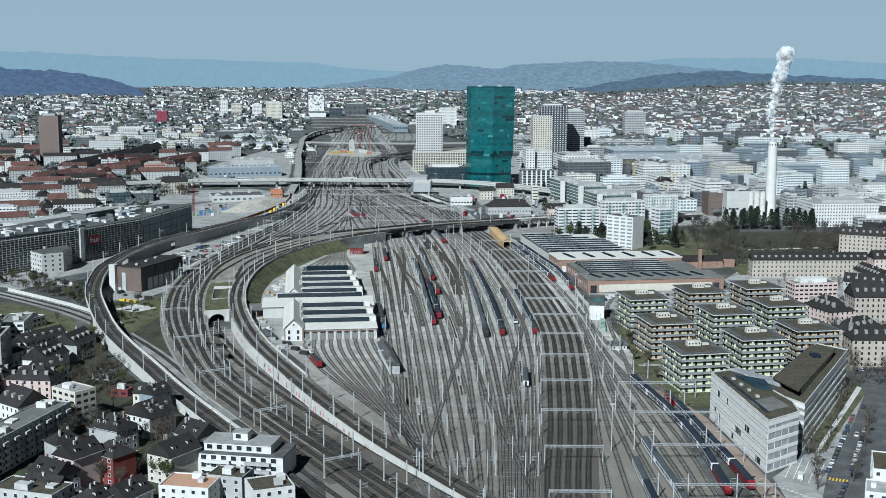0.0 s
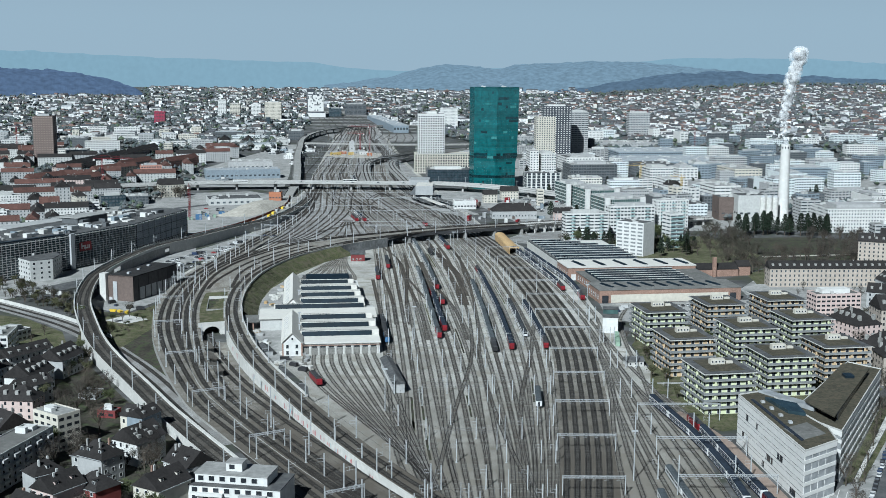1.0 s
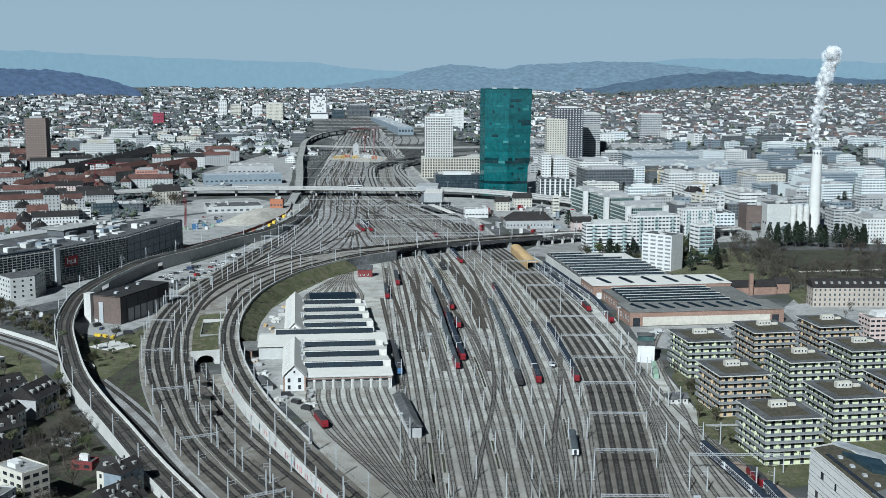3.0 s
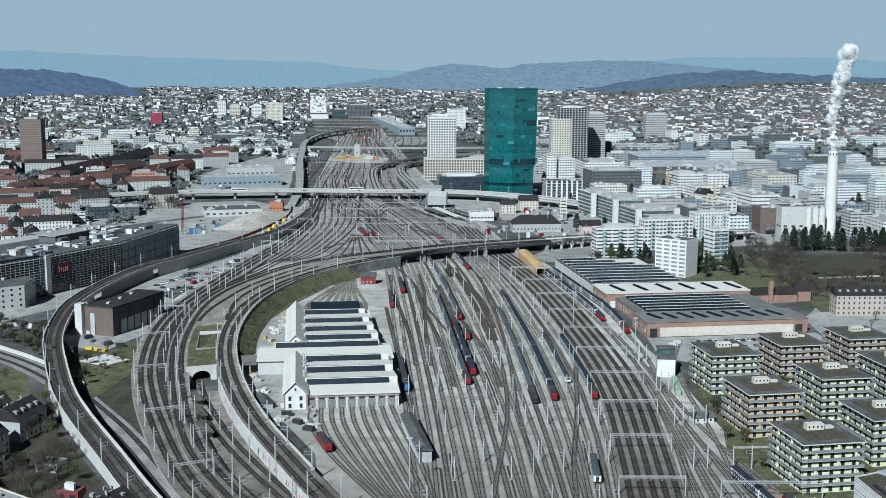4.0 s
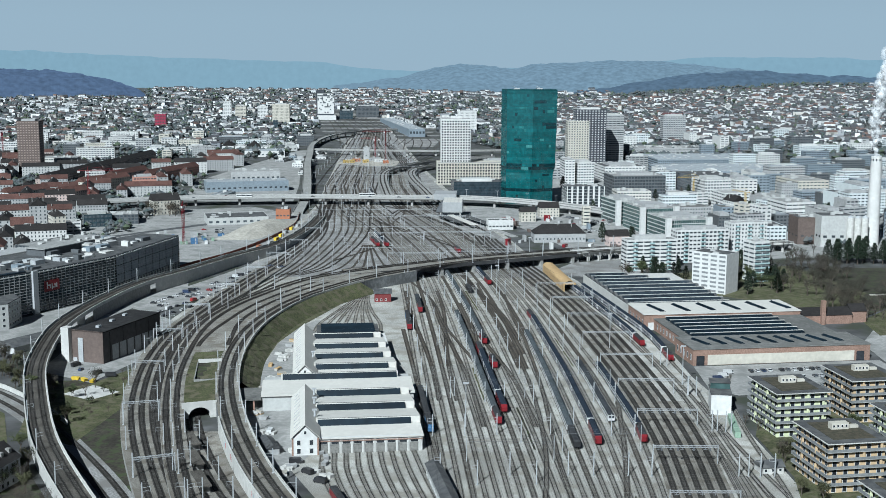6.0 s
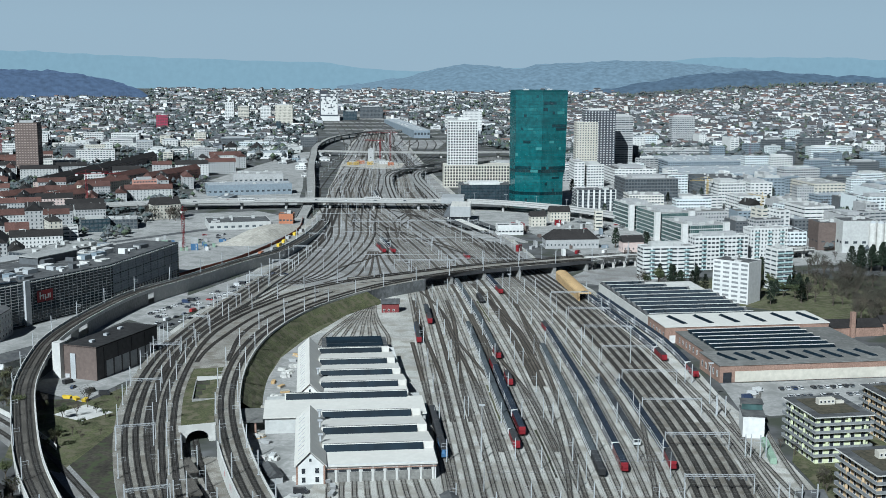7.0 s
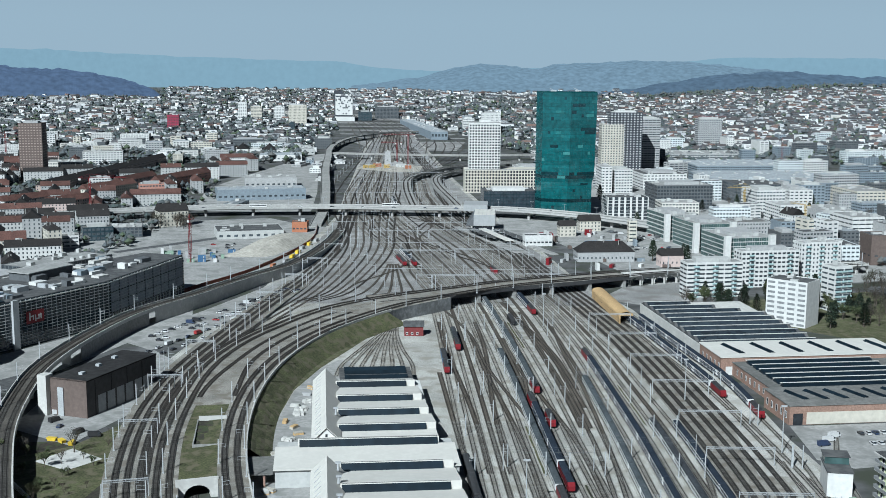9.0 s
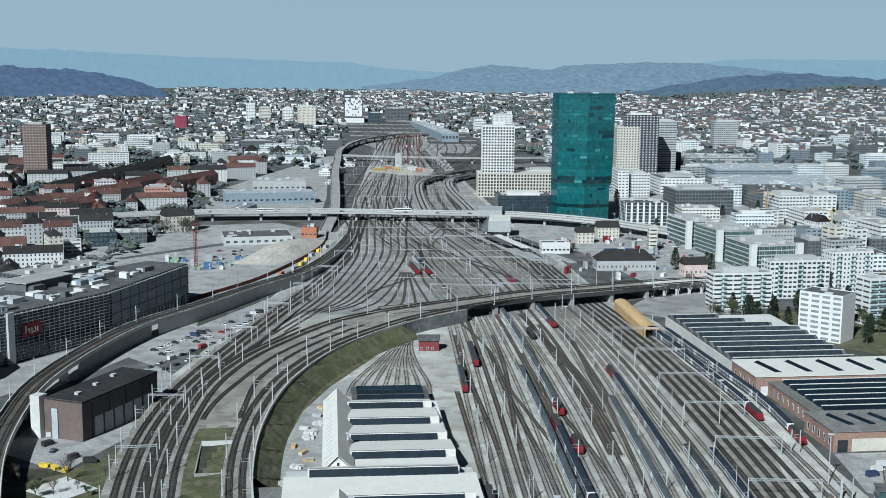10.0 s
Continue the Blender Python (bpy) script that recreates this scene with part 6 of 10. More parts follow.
# ---- road bridge and station ----
M["station_metal"] = mat("brushed_grey_cladding", (0.31, 0.315, 0.315), 0.5, 0.06, 0.4, 0.1)
def road_bridge():
    ob = thing("road_bridge", "long pale concrete road bridge on slender piers", "bridge", kind="structure")
    line = spline([(-640, 1330, 5), (-500, 1408, 7), (-386, 1468, 8), (-300, 1497, 8.5), (-192, 1511, 8.5), (-79, 1507, 8.5), (-4, 1503, 8.5), (60, 1472, 8), (110, 1432, 7), (160, 1375, 5), (200, 1310, 2)], 12)
    for off, half in ((-7.5, 6.2), (7.5, 6.2)):
        sh = Shape()
        l2 = shifted(line, off)
        loft(sh, l2, [(-half, -0.9), (-half, 0), (half, 0), (half, -0.9), (half * 0.5, -1.8), (-half * 0.5, -1.8)])
        part("deck", sh, M["bridge_concrete"], ob)
        sh = Shape()
        drape(sh, l2, half - 1.2, 0.02)
        part("carriageway", sh, M["paving"], ob)
        for e in (-half + 0.15, half - 0.15):
            sh = Shape()
            loft(sh, shifted(l2, e), [(-0.15, 0), (-0.15, 1.0), (0.15, 1.0), (0.15, 0)])
            part("parapet", sh, M["bridge_concrete"], ob)
        for i in range(3, len(l2), 4):
            sh = Shape()
            q = l2[i]
            sh.tube((q.x, q.y, -1), (q.x, q.y, q.z - 1.5), 1.3, 1.6, 10)
            part("pier", sh, M["bridge_concrete"], ob)
    for i in range(2, len(line), 3):
        q = line[i]
        lp = thing("street_lamp", "slim steel street lamp on the road bridge", "street lamp", q.x, q.y, q.z - 0.8, group="bridge lamps")
        part("post", Shape().tube((0, 0, 0), (0, 0, 10), 0.14, 0.09), M["steel"], lp)
        part("arm", Shape().box(-2, 2, -0.08, 0.08, 9.8, 10), M["steel"], lp)
    for x, y, name in ((-120, 1515, "bus"), (-30, 1498, "bus"), (-255, 1500, "lorry")):
        v = thing(name, "long white articulated bus on the road bridge" if name == "bus" else "white lorry on the road bridge", name, x, y, 8.55, -2)
        part("body", Shape().box(-9, 9, -1.25, 1.25, 0.4, 3.2), M["white"], v)
        part("window_band", Shape().box(-8.6, 8.6, -1.28, 1.28, 1.5, 2.5), M["window"], v)
        for wx in (-7, -1, 6.5):
            part("wheel", Shape().tube((wx, -1.2, 0.45), (wx, 1.2, 0.45), 0.45, 0.45, 10), M["black"], v)
    st = thing("station_building", "angular pale metal station building over the platforms", "station", -25, 1416, 0, -2)
    part("shell", Shape().add([(-9, -30, 7.0), (11, -30, 7.0), (11, 14, 7.0), (-9, 14, 7.0), (-9, -30, 17.2), (11, -30, 17.2), (11, 14, 16.5), (-9, 14, 16.5)], [(0, 1, 5, 4), (1, 2, 6, 5), (2, 3, 7, 6), (0, 4, 7, 3), (0, 3, 2, 1), (4, 5, 6, 7)]), M["station_metal"], st)
    part("sloping_side", Shape().add([(-16, -29, 7.0), (-9.02, -30.02, 7.0), (-9.02, 14, 7.0), (-16, 13, 7.0), (-9.02, -30.02, 17.2), (-9.02, 14, 16.5)], [(0, 1, 4), (3, 5, 2), (0, 4, 5, 3), (1, 2, 5, 4), (0, 3, 2, 1)]), M["grey_dark"], st)
    for i in range(5):
        part("roof_panel", Shape().box(-8.7 + i * 3.9, -5.1 + i * 3.9, -29, 12, 17.15, 17.4), M["white_metal"], st)
    part("entrance", Shape().box(-10, 8, -29, -28.6, 0, 6.9), M["window"], st)
    for x in (-11, 9):
        for y in (-28, 12):
            part("column", Shape().box(x - 0.7, x + 0.7, y - 1, y + 1, -0.5, 7.0), M["concrete"], st)
    part("rear_hall", Shape().box(-22, 2, 66, 100, 8.6, 15), M["station_metal"], st)
    for x0, y0, x1, y1, mtl in ((-38, 1388, -18, 1330, "felt"), (-27, 1385, -4, 1312, "white_metal"), (-14, 1384, 10, 1322, "felt")):
        pf = thing("platform_canopy", "long low canopy over a station platform", "canopy", x0, y0, 0, group="platform canopies")
        ln, ang = math.hypot(x1 - x0, y1 - y0), math.atan2(y1 - y0, x1 - x0)
        part("roof", Shape().turned(0, 0, ang, 0, ln, -3.5, 3.5, 4.4, 4.9), M[mtl], pf)
        part("platform", Shape().turned(0, 0, ang, -40, ln + 60, -3, 3, -0.2, 0.9), M["paving"], pf)
        for j in range(6):
            part("post", Shape().turned(0, 0, ang, 4 + j * ln / 6.5, 4.5 + j * ln / 6.5, -0.25, 0.25, 0.9, 4.4), M["steel"], pf)
    return ob


road_bridge()


def flyover():
    """Far curving rail flyover beyond the road bridge, with a second level bridge across."""
    ob = thing("rail_flyover", "far pale concrete rail flyover curving over the tracks", "viaduct", kind="structure")
    for pts, half in ((((-186, 1420, 1), (-192, 1540, 5), (-212, 1720, 8), (-236, 1920, 9), (-256, 2120, 9), (-276, 2330, 9), (-276, 2520, 9), (-255, 2658, 9), (-203, 2797, 8), (-120, 2890, 6), (-40, 2950, 3)), 5.5), (((-262, 2230, 8), (-180, 2200, 9), (-60, 2190, 9), (60, 2210, 9), (150, 2260, 8)), 6)):
        line = spline(pts, 24)
        sh = Shape()
        loft(sh, line, [(-half, -1.6), (-half, 0.9), (-half + 0.4, 0.9), (-half + 0.4, 0), (half - 0.4, 0), (half - 0.4, 0.9), (half, 0.9), (half, -1.6)])
        part("deck", sh, M["concrete_dark"], ob)
        for i in range(1, len(line), 2):
            q = line[i]
            if q.z > 4:
                part("pier", Shape().box(q.x - 1.4, q.x + 1.4, q.y - 1, q.y + 1, -1, q.z - 1.5), M["concrete"], ob)
    # two viaducts that swing away behind the white tower
    for pts in (((-96, 1560, 0.4), (-104, 1616, 2), (-116, 1739, 5.5), (-117, 1842, 6.5), (-92, 1931, 7), (-42, 2032, 7), (40, 2110, 7)), ((-38, 1510, 0.4), (-46, 1548, 1.5), (-59, 1629, 4), (-77, 1752, 6), (-82, 1850, 6), (-68, 1915, 6), (-30, 1972, 6), (40, 2020, 6))):
        line = spline(pts, 16)
        sh = Shape()
        loft(sh, line, [(-6.2, -2.4), (-6.2, 1.0), (-5.8, 1.0), (-5.8, 0), (5.8, 0), (5.8, 1.0), (6.2, 1.0), (6.2, -2.4)])
        part("curved_deck", sh, M["concrete_dark"], ob)
        for i in range(4, len(line), 2):
            q = line[i]
            part("pier", Shape().box(q.x - 3.4, q.x + 3.4, q.y - 0.9, q.y + 0.9, -1, q.z - 2.3), M["concrete_dark"], ob)
        for off in (-2.6, 2.6):
            track([p + Vector((0, 0, 0.03)) for p in shifted(line, off)], "bed_dark", "rails curving away beyond the road bridge")


def far_yard():
    """Sidings that spread beyond the flyover towards the patterned tower."""
    for k in range(11):
        u = k / 10
        pts = [(-236 + 120 * u, 2440), (-256 + 150 * u, 2640), (-288 + 158 * u, 2880), (-326 + 130 * u, 3150), (-372 + 84 * u, 3420)]
        track(spline([(x, y, land(x, y) + 0.1) for x, y in pts], 40), "bed_dark" if k % 3 else "bed", "far rails beyond the flyover")
    for k in range(7):
        pts = [(-108 + 6 * k, 2090), (-112 + 13 * k, 2300), (-116 + 17 * k, 2500), (-122 + 15 * k, 2660)]
        track(spline([(x, y, land(x, y) + 0.1) for x, y in pts], 40), "bed_dark" if k % 2 else "bed", "rails spreading towards the far carriage hall")


flyover()
far_yard()
for gx, gy, tint in ((125, 571, "lime"), (122, 637, "ochre"), (121, 703, "lime"), (160, 724, "ochre"), (161, 662, "lime"), (162, 601, "lime"), (199, 739, "ochre"), (198, 685, "lime"), (196, 622, "ochre")):
    w, d, fh = 25.0, 29.0, 3.2
    ob = thing("apartment_block", "six-storey block with %s walls, grey balconies and planted roof" % ("lime green" if tint == "lime" else "ochre orange"), "apartment block", gx, gy, 0, 10, group="balcony apartment blocks")
    part("wall", Shape().box(-w / 2 + 1.4, w / 2 - 1.4, -d / 2 + 1.4, d / 2 - 1.4, -0.5, 19.2), M[tint], ob)
    window_rows(ob, w - 2.8, d - 2.8, 6, 0.35, fh, 4.0, (1.7, 2.3), sides="fl", single=True)
    for k in range(1, 6):
        z = k * fh
        part("balcony", Shape().box(-w / 2, w / 2, -d / 2, d / 2, z - 0.1, z + 0.1), M["bridge_concrete"], ob)
        sh = Shape()
        for a in ((-w / 2, w / 2, -d / 2, -d / 2 + 0.1), (-w / 2, w / 2, d / 2 - 0.1, d / 2), (-w / 2, -w / 2 + 0.1, -d / 2 + 0.1, d / 2 - 0.1), (w / 2 - 0.1, w / 2, -d / 2 + 0.1, d / 2 - 0.1)):
            sh.box(*a, z + 0.105, z + 1.15)
        part("railing", sh, M["balcony"], ob)
        for px, py in ((-7, -14.2), (2, -14.2), (9, -14.2), (-12.2, 6), (-12.2, -5)):
            if (k * 3 + int(px) + gx) % 2 == 0:
                part("screen", Shape().box(px - 0.5, px + 0.5, py - 0.1, py + 0.1, z + 0.13, z + 2.7), M[tint], ob)
    part("roof_rim", Shape().box(-w / 2 - 0.3, w / 2 + 0.3, -d / 2 - 0.3, d / 2 + 0.3, 19.203, 19.5), M["concrete"], ob)
    part("roof", Shape().box(-w / 2 + 0.1, w / 2 - 0.1, -d / 2 + 0.1, d / 2 - 0.1, 19.503, 19.7), M["felt"], ob)
    part("planting", Shape().box(-w / 2 + 4, w / 2 - 4, -d / 2 + 4, d / 2 - 4, 19.703, 19.9), M["green_roof"], ob)
    sh = part("stair_head", Shape().box(-3.5, 3.5, 0.5, 3.5, 19.9, 22.4), M["cream"], ob)
    for i in range(4):
        part("window", pane(0.9, 1.0, 0.06, "window"), None, sh, at=pose(-2.6 + 1.7 * i, 0.5, 20.7))
    part("roof_box", Shape().box(4.5, 8, 1.5, 3.5, 19.9, 20.9), M["cream"], ob)


# ---- buildings of the quarter, each at its place ----
block("apartment_house", "long beige apartment row with a dark roof", "apartment house", 275, 877, 2, 88, 12, 4, 3.26, "beige", "slate")
block("apartment_house", "pale pink apartment house with balconies", "apartment house", 247, 778, 8, 30, 14, 5, 2.81, "pink", "flat")
block("apartment_house", "pale pink apartment house under a broad dark hipped roof", "apartment house", 236, 708, 20, 18, 26, 4, 2.82, "pink", "slate_hip")
block("apartment_house", "beige apartment house with loggias and a dark roof", "apartment house", 270, 719, 2, 36, 18, 5, 3.40, "beige", "slate")
block("apartment_house", "pale house with a dark dormered roof", "apartment house", 236, 657, 30, 26, 16, 3, 3.45, "beige", "slate_hip")
block("apartment_house", "beige apartment house with a dark mansard roof", "apartment house", 232, 615, 0, 32, 16, 5, 2.96, "beige", "slate_hip")
block("apartment_house", "long beige apartment block with a dark roof", "apartment house", 350, 942, -24, 57, 14, 7, 3.11, "beige", "slate")
block("apartment_house", "beige apartment block with flat roof", "apartment house", 409, 1094, 0, 48, 14, 5, 3.17, "grey_render", "flat")
block("office_building", "large white office block with rows of windows", "office", 395, 1172, 4, 70, 46, 7, 3.19, "white", "pale")
block("plant_building", "dark boiler house of the heating plant", "plant", 286, 1243, 4, 18, 24, 1, 23.31, "brown_clad", "felt", bay=6.0, win=(3.0, 1.0))
block("plant_building", "pale grey turbine hall of the heating plant", "plant", 308, 1231, 4, 30, 26, 1, 26.71, "grey_pale", "felt", bay=6.0, win=(3.2, 2.0))
block("plant_building", "grey plant building with rows of vents", "plant", 360, 1208, 4, 20, 22, 8, 3.04, "grey_render", "felt")
block("office_building", "white office block with long balconies", "office", 454, 1193, 4, 31, 30, 8, 3.01, "white", "pale")
block("apartment_house", "white apartment block with teal balcony panels", "apartment house", 126, 1102, 10, 40, 13, 8, 2.94, "white", "pale")
block("apartment_house", "white apartment block with teal balcony panels", "apartment house", 173, 1141, 12, 44, 13, 8, 3.21, "white", "pale")
block("apartment_house", "tall white apartment block with teal balcony panels", "apartment house", 215, 1163, 14, 32, 13, 9, 3.20, "white", "pale")
block("apartment_house", "white apartment tower with teal balcony panels", "apartment house", 197, 1057, 20, 13, 14, 9, 3.25, "white", "pale")
block("apartment_house", "free-standing white slab block with long balconies", "apartment house", 158, 1016, 50, 18, 26, 9, 3.04, "white", "felt", bay=6.0, win=(4.6, 1.4), sides="l", window="balcony")
block("brown_tower", "slim brown residential tower", "tower", -615, 1855, 6, 30, 26, 21, 3.48, "brown_clad", "felt", bay=3.4, win=(1.9, 1.1), window="brown_light")
block("apartment_house", "white corner block with flat roof", "apartment house", -484, 1714, 20, 24, 14, 5, 3.19, "white", "flat")
block("apartment_house", "salmon-coloured apartment block with pale balconies", "apartment house", -396, 1619, 20, 27, 16, 5, 3.83, "pinkbrick", "flat")
block("office_building", "low white-and-blue hall among its neighbours", "office", -602, 1943, 10, 51, 40, 4, 3.88, "white_metal", "pale")
block("office_building", "long white balcony block", "office", -592, 2081, 14, 58, 30, 6, 3.22, "white", "flat")
block("hall", "grey industrial hall with stepped roof", "hall", -289, 1781, 12, 64, 40, 1, 12.00, "grey_render", "pale", bay=6.0, win=(3.2, 2.0))
block("hall", "long low blue-grey warehouse", "hall", -278, 1647, 16, 100, 30, 1, 12.00, "bluegrey", "steel", bay=6.0, win=(3.2, 2.0))
block("hall", "low pale hall with a dark felt roof", "hall", -239, 1360, 16, 59, 40, 1, 6.6, "grey_pale", "felt", bay=6.0, win=(3.2, 2.0))
block("site_hut", "orange site hut with a dark roof", "hut", -196, 1388, 0, 14, 12, 1, 9.29, "orange", "felt")
block("apartment_house", "old cream house among bare trees", "apartment house", -324, 1420, 30, 28, 16, 4, 3.64, "cream", "slate")
block("apartment_house", "stone house with a glazed mansard roof", "apartment house", -382, 1257, 30, 11, 22, 6, 3.32, "cream", "slate_hip")
block("church_hall", "round stone corner building", "rotunda", -398, 1233, 0, 16, 22, 4, 3.27, "cream", "pale")
block("apartment_house", "white house with dark dormers", "apartment house", -378, 1288, 20, 14, 16, 3, 3.26, "white", "flat")
block("apartment_house", "dark-framed modern house among its neighbours", "apartment house", -367, 1327, 24, 26, 16, 3, 3.86, "dark_glass", "flat", bay=3.4, win=(2.8, 2.2))
block("apartment_house", "grey house with steep dark roof", "apartment house", -404, 1272, 20, 15, 16, 8, 3.34, "grey_render", "slate")
block("apartment_house", "old house with a tiled roof", "apartment house", -405, 1233, 20, 19, 16, 4, 3.51, "cream", "tile")
block("office_building", "long dark office building with pale roof", "office", -355, 1351, 14, 42, 30, 3, 2.99, "grey_dark", "pale", bay=3.4, win=(2.6, 2.2))
block("red_tower", "crimson-clad building among its neighbours", "tower", -678, 2866, 6, 25, 26, 10, 3.36, "crimson", "felt")
block("apartment_tower", "white residential tower among its neighbours", "tower", -588, 3186, 4, 21, 16, 13, 3.52, "white", "flat")
block("apartment_tower", "pale residential tower among its neighbours", "tower", -557, 3203, 4, 27, 18, 10, 3.48, "cream", "flat")
block("apartment_tower", "white residential tower among its neighbours", "tower", -498, 3183, 4, 26, 18, 10, 3.58, "white", "flat")
block("apartment_tower", "broad pale residential tower", "tower", -432, 3037, 4, 41, 26, 14, 3.53, "cream", "flat")
block("apartment_tower", "dark office tower among its neighbours", "tower", -424, 2890, 4, 11, 16, 6, 3.50, "dark_glass", "felt", bay=3.4, win=(2.8, 2.2))
block("hall", "low workshop with a dark blue sheet roof", "hall", -338, 2180, 8, 66, 46, 1, 9, "white", "steel", bay=6.0, win=(3.2, 2.0))
block("hall", "long pale goods shed beside the flyover", "hall", -322, 2330, 12, 30, 90, 1, 9, "grey_pale", "pale", bay=6.0, win=(3.2, 2.0))
for k in range(4):
    block("hall", "white gabled hall among its neighbours", "hall", -352 - 24 * k, 2290 + 8 * k, 8, 20, 46, 1, 8, "white", "slate" if k % 2 else "pale", bay=6.0, win=(3.2, 2.0), group="gabled halls")


def pattern_tower():
    ob = thing("pattern_tower", "white tower with dark panels scattered over its upper storeys", "tower", -345, 3233, land(-345, 3233), 2)
    w, d = 42.0, 26.0
    part("body", Shape().box(-w / 2, w / 2, -d / 2, d / 2, 15, 66), M["white"], ob)
    part("podium", Shape().box(-w / 2 - 1, w / 2 + 5, -d / 2 - 2, d / 2, -2, 11), M["white"], ob)
    part("neck", Shape().box(-w / 2 + 1, w / 2 - 1, -d / 2 + 1, d / 2 - 1, 11, 15), M["speckled"], ob)
    part("rear_slab", Shape().box(-w / 2 - 5, -w / 2 + 16, d / 2 + 0.2, d / 2 + 16, -2, 74), M["speckled"], ob)
    part("roof", Shape().box(-w / 2 + 0.4, w / 2 - 0.4, -d / 2 + 0.4, d / 2 - 0.4, 66.002, 66.5), M["felt"], ob)
    pick = random.Random(44)
    for j in range(14):
        z = 17 + 3.5 * j
        for i in range(12):
            if pick.random() < (0.05, 0.05, 0.1, 0.1, 0.3, 0.12, 0.1, 0.4, 0.1, 0.35, 0.3, 0.45, 0.55, 0.6)[j]:
                x = -w / 2 + 0.4 + 3.45 * i
                part("dark_panel", Shape().box(x, x + 3.3, -d / 2 - 0.12, -d / 2 + 0.1, z, z + 3.0), M["speckled"], ob)
    for j in range(13):
        part("window_strip", Shape().box(w / 2 - 0.1, w / 2 + 0.1, -d / 2 + 2, d / 2 - 2, 18 + 3.6 * j, 19.6 + 3.6 * j), M["window"], ob)


pattern_tower()
block("office_building", "dark office block beside the patterned tower", "office", -296, 3260, 4, 34, 26, 6, 3.5, "dark_glass", "felt", bay=3.4, win=(2.8, 2.2))
block("office_building", "dark banded office block by the far sidings", "office", -246, 3330, 4, 60, 26, 8, 3.5, "grey_dark", "felt", bay=3.4, win=(2.6, 2.2))
block("apartment_tower", "pale tower behind the white tower", "tower", 10, 2908, 4, 42, 26, 12, 3.58, "white", "flat")
block("apartment_tower", "far pale residential tower", "tower", -39, 2935, 4, 25, 26, 8, 3.56, "white", "flat")
block("apartment_tower", "pale apartment block among its neighbours", "tower", -514, 2492, 4, 20, 16, 6, 3.52, "cream", "flat")
block("office_building", "white-framed office block with a grid of large dark windows", "office", 119, 1499, 6, 42, 28, 7, 3.30, "white", "felt", bay=5.2, win=(3.9, 2.9))
block("apartment_tower", "tall cream tower with a grid of square windows", "tower", 167, 2022, 4, 32, 26, 19, 3.59, "cream", "pale", bay=3.6, win=(1.9, 1.8))
block("apartment_tower", "dark tower speckled with white windows", "tower", 186, 2023, 4, 47, 24, 24, 3.56, "speckled", "felt", bay=4.4, win=(1.9, 1.5), window="white")
block("office_tower", "tall grey office tower", "tower", 229, 2093, 8, 31, 34, 21, 3.51, "grey_render", "pale")
block("office_building", "grey office wing beside the tower", "office", 209, 2089, 8, 30, 30, 13, 3.46, "grey_render", "pale")
block("tower_block", "grey slab tower with vertical bands", "tower", 394, 2454, 5, 43, 24, 15, 3.51, "grey_render", "pale")
block("office_building", "pale office block with rows of upright windows", "office", 203, 1815, 8, 56, 60, 5, 3.77, "white", "felt")
block("office_building", "dark grey office block with a gridded front", "office", 191, 1601, 8, 62, 46, 7, 3.71, "grey_dark", "pale", bay=3.4, win=(2.6, 2.2))
block("warehouse", "white windowless box building", "hall", 175, 1517, 4, 38, 30, 5, 3.21, "white_metal", "pale")
block("office_building", "glass-fronted office with white frames", "office", 145, 1377, 14, 26, 50, 6, 3.78, "grey_pale", "pale", bay=1.9, win=(1.74, 2.7), window="glass_green")
block("office_building", "long glass-fronted office with white stair towers", "office", 163, 1315, 14, 35, 50, 7, 3.33, "grey_pale", "pale", bay=1.9, win=(1.74, 2.7), window="glass_green")
block("office_building", "pale office block with strip windows", "office", 178, 1254, 14, 40, 50, 6, 3.50, "grey_pale", "pale", bay=1.9, win=(1.74, 2.7), window="glass_green")
for x, y, w, d, h in ((145, 1377, 26, 50, 25), (163, 1315, 35, 50, 26), (178, 1254, 40, 50, 24)):
    c, n = math.cos(math.radians(14)), math.sin(math.radians(14))
    for a in (-w / 2 - 2.2, w / 2 - 4):
        b2 = -d / 2 - 1.4
        st = thing("stair_tower", "plain white stair tower against the glass office", "stair tower", x + c * a - n * b2, y + n * a + c * b2, 0, 14, group="white stair towers")
        part("shaft", Shape().box(-2.4, 2.4, -2.4, 1.3, -0.5, h), M["white"], st)
        part("cap", Shape().box(-2.6, 2.6, -2.6, 1.3, h + 0.002, h + 0.3), M["pale_roof"], st)
block("office_building", "white stepped office block", "office", 269, 1542, 10, 31, 40, 8, 3.41, "white", "pale")
block("office_building", "white terraced office block", "office", 276, 1477, 10, 28, 36, 6, 3.30, "white", "pale")
block("office_building", "white office block with banded windows", "office", 311, 1578, 10, 26, 36, 7, 3.41, "white", "pale")
block("hall", "long blue-grey works hall", "hall", 344, 1853, 6, 160, 120, 3, 4.01, "bluegrey", "steel")
block("hall", "long blue-grey works hall with ribbed roof", "hall", 357, 2062, 6, 149, 110, 3, 3.20, "bluegrey", "steel")
block("hall", "low pale works building", "hall", 343, 2238, 6, 126, 70, 3, 3.72, "grey_render", "pale")
block("office_building", "dark office block with flat roof", "office", 284, 1659, 8, 51, 50, 6, 3.72, "grey_dark", "felt", bay=3.4, win=(2.6, 2.2))
block("hall", "hall with a white striped roof", "hall", 327, 1507, 10, 33, 60, 1, 11.58, "grey_render", "pale", bay=6.0, win=(3.2, 2.0))
block("office_building", "long cream works building", "office", 392, 1610, 10, 38, 60, 6, 3.53, "cream", "pale")
block("apartment_house", "white stepped apartment house", "apartment house", 264, 1306, 20, 11, 20, 7, 3.66, "white", "flat")
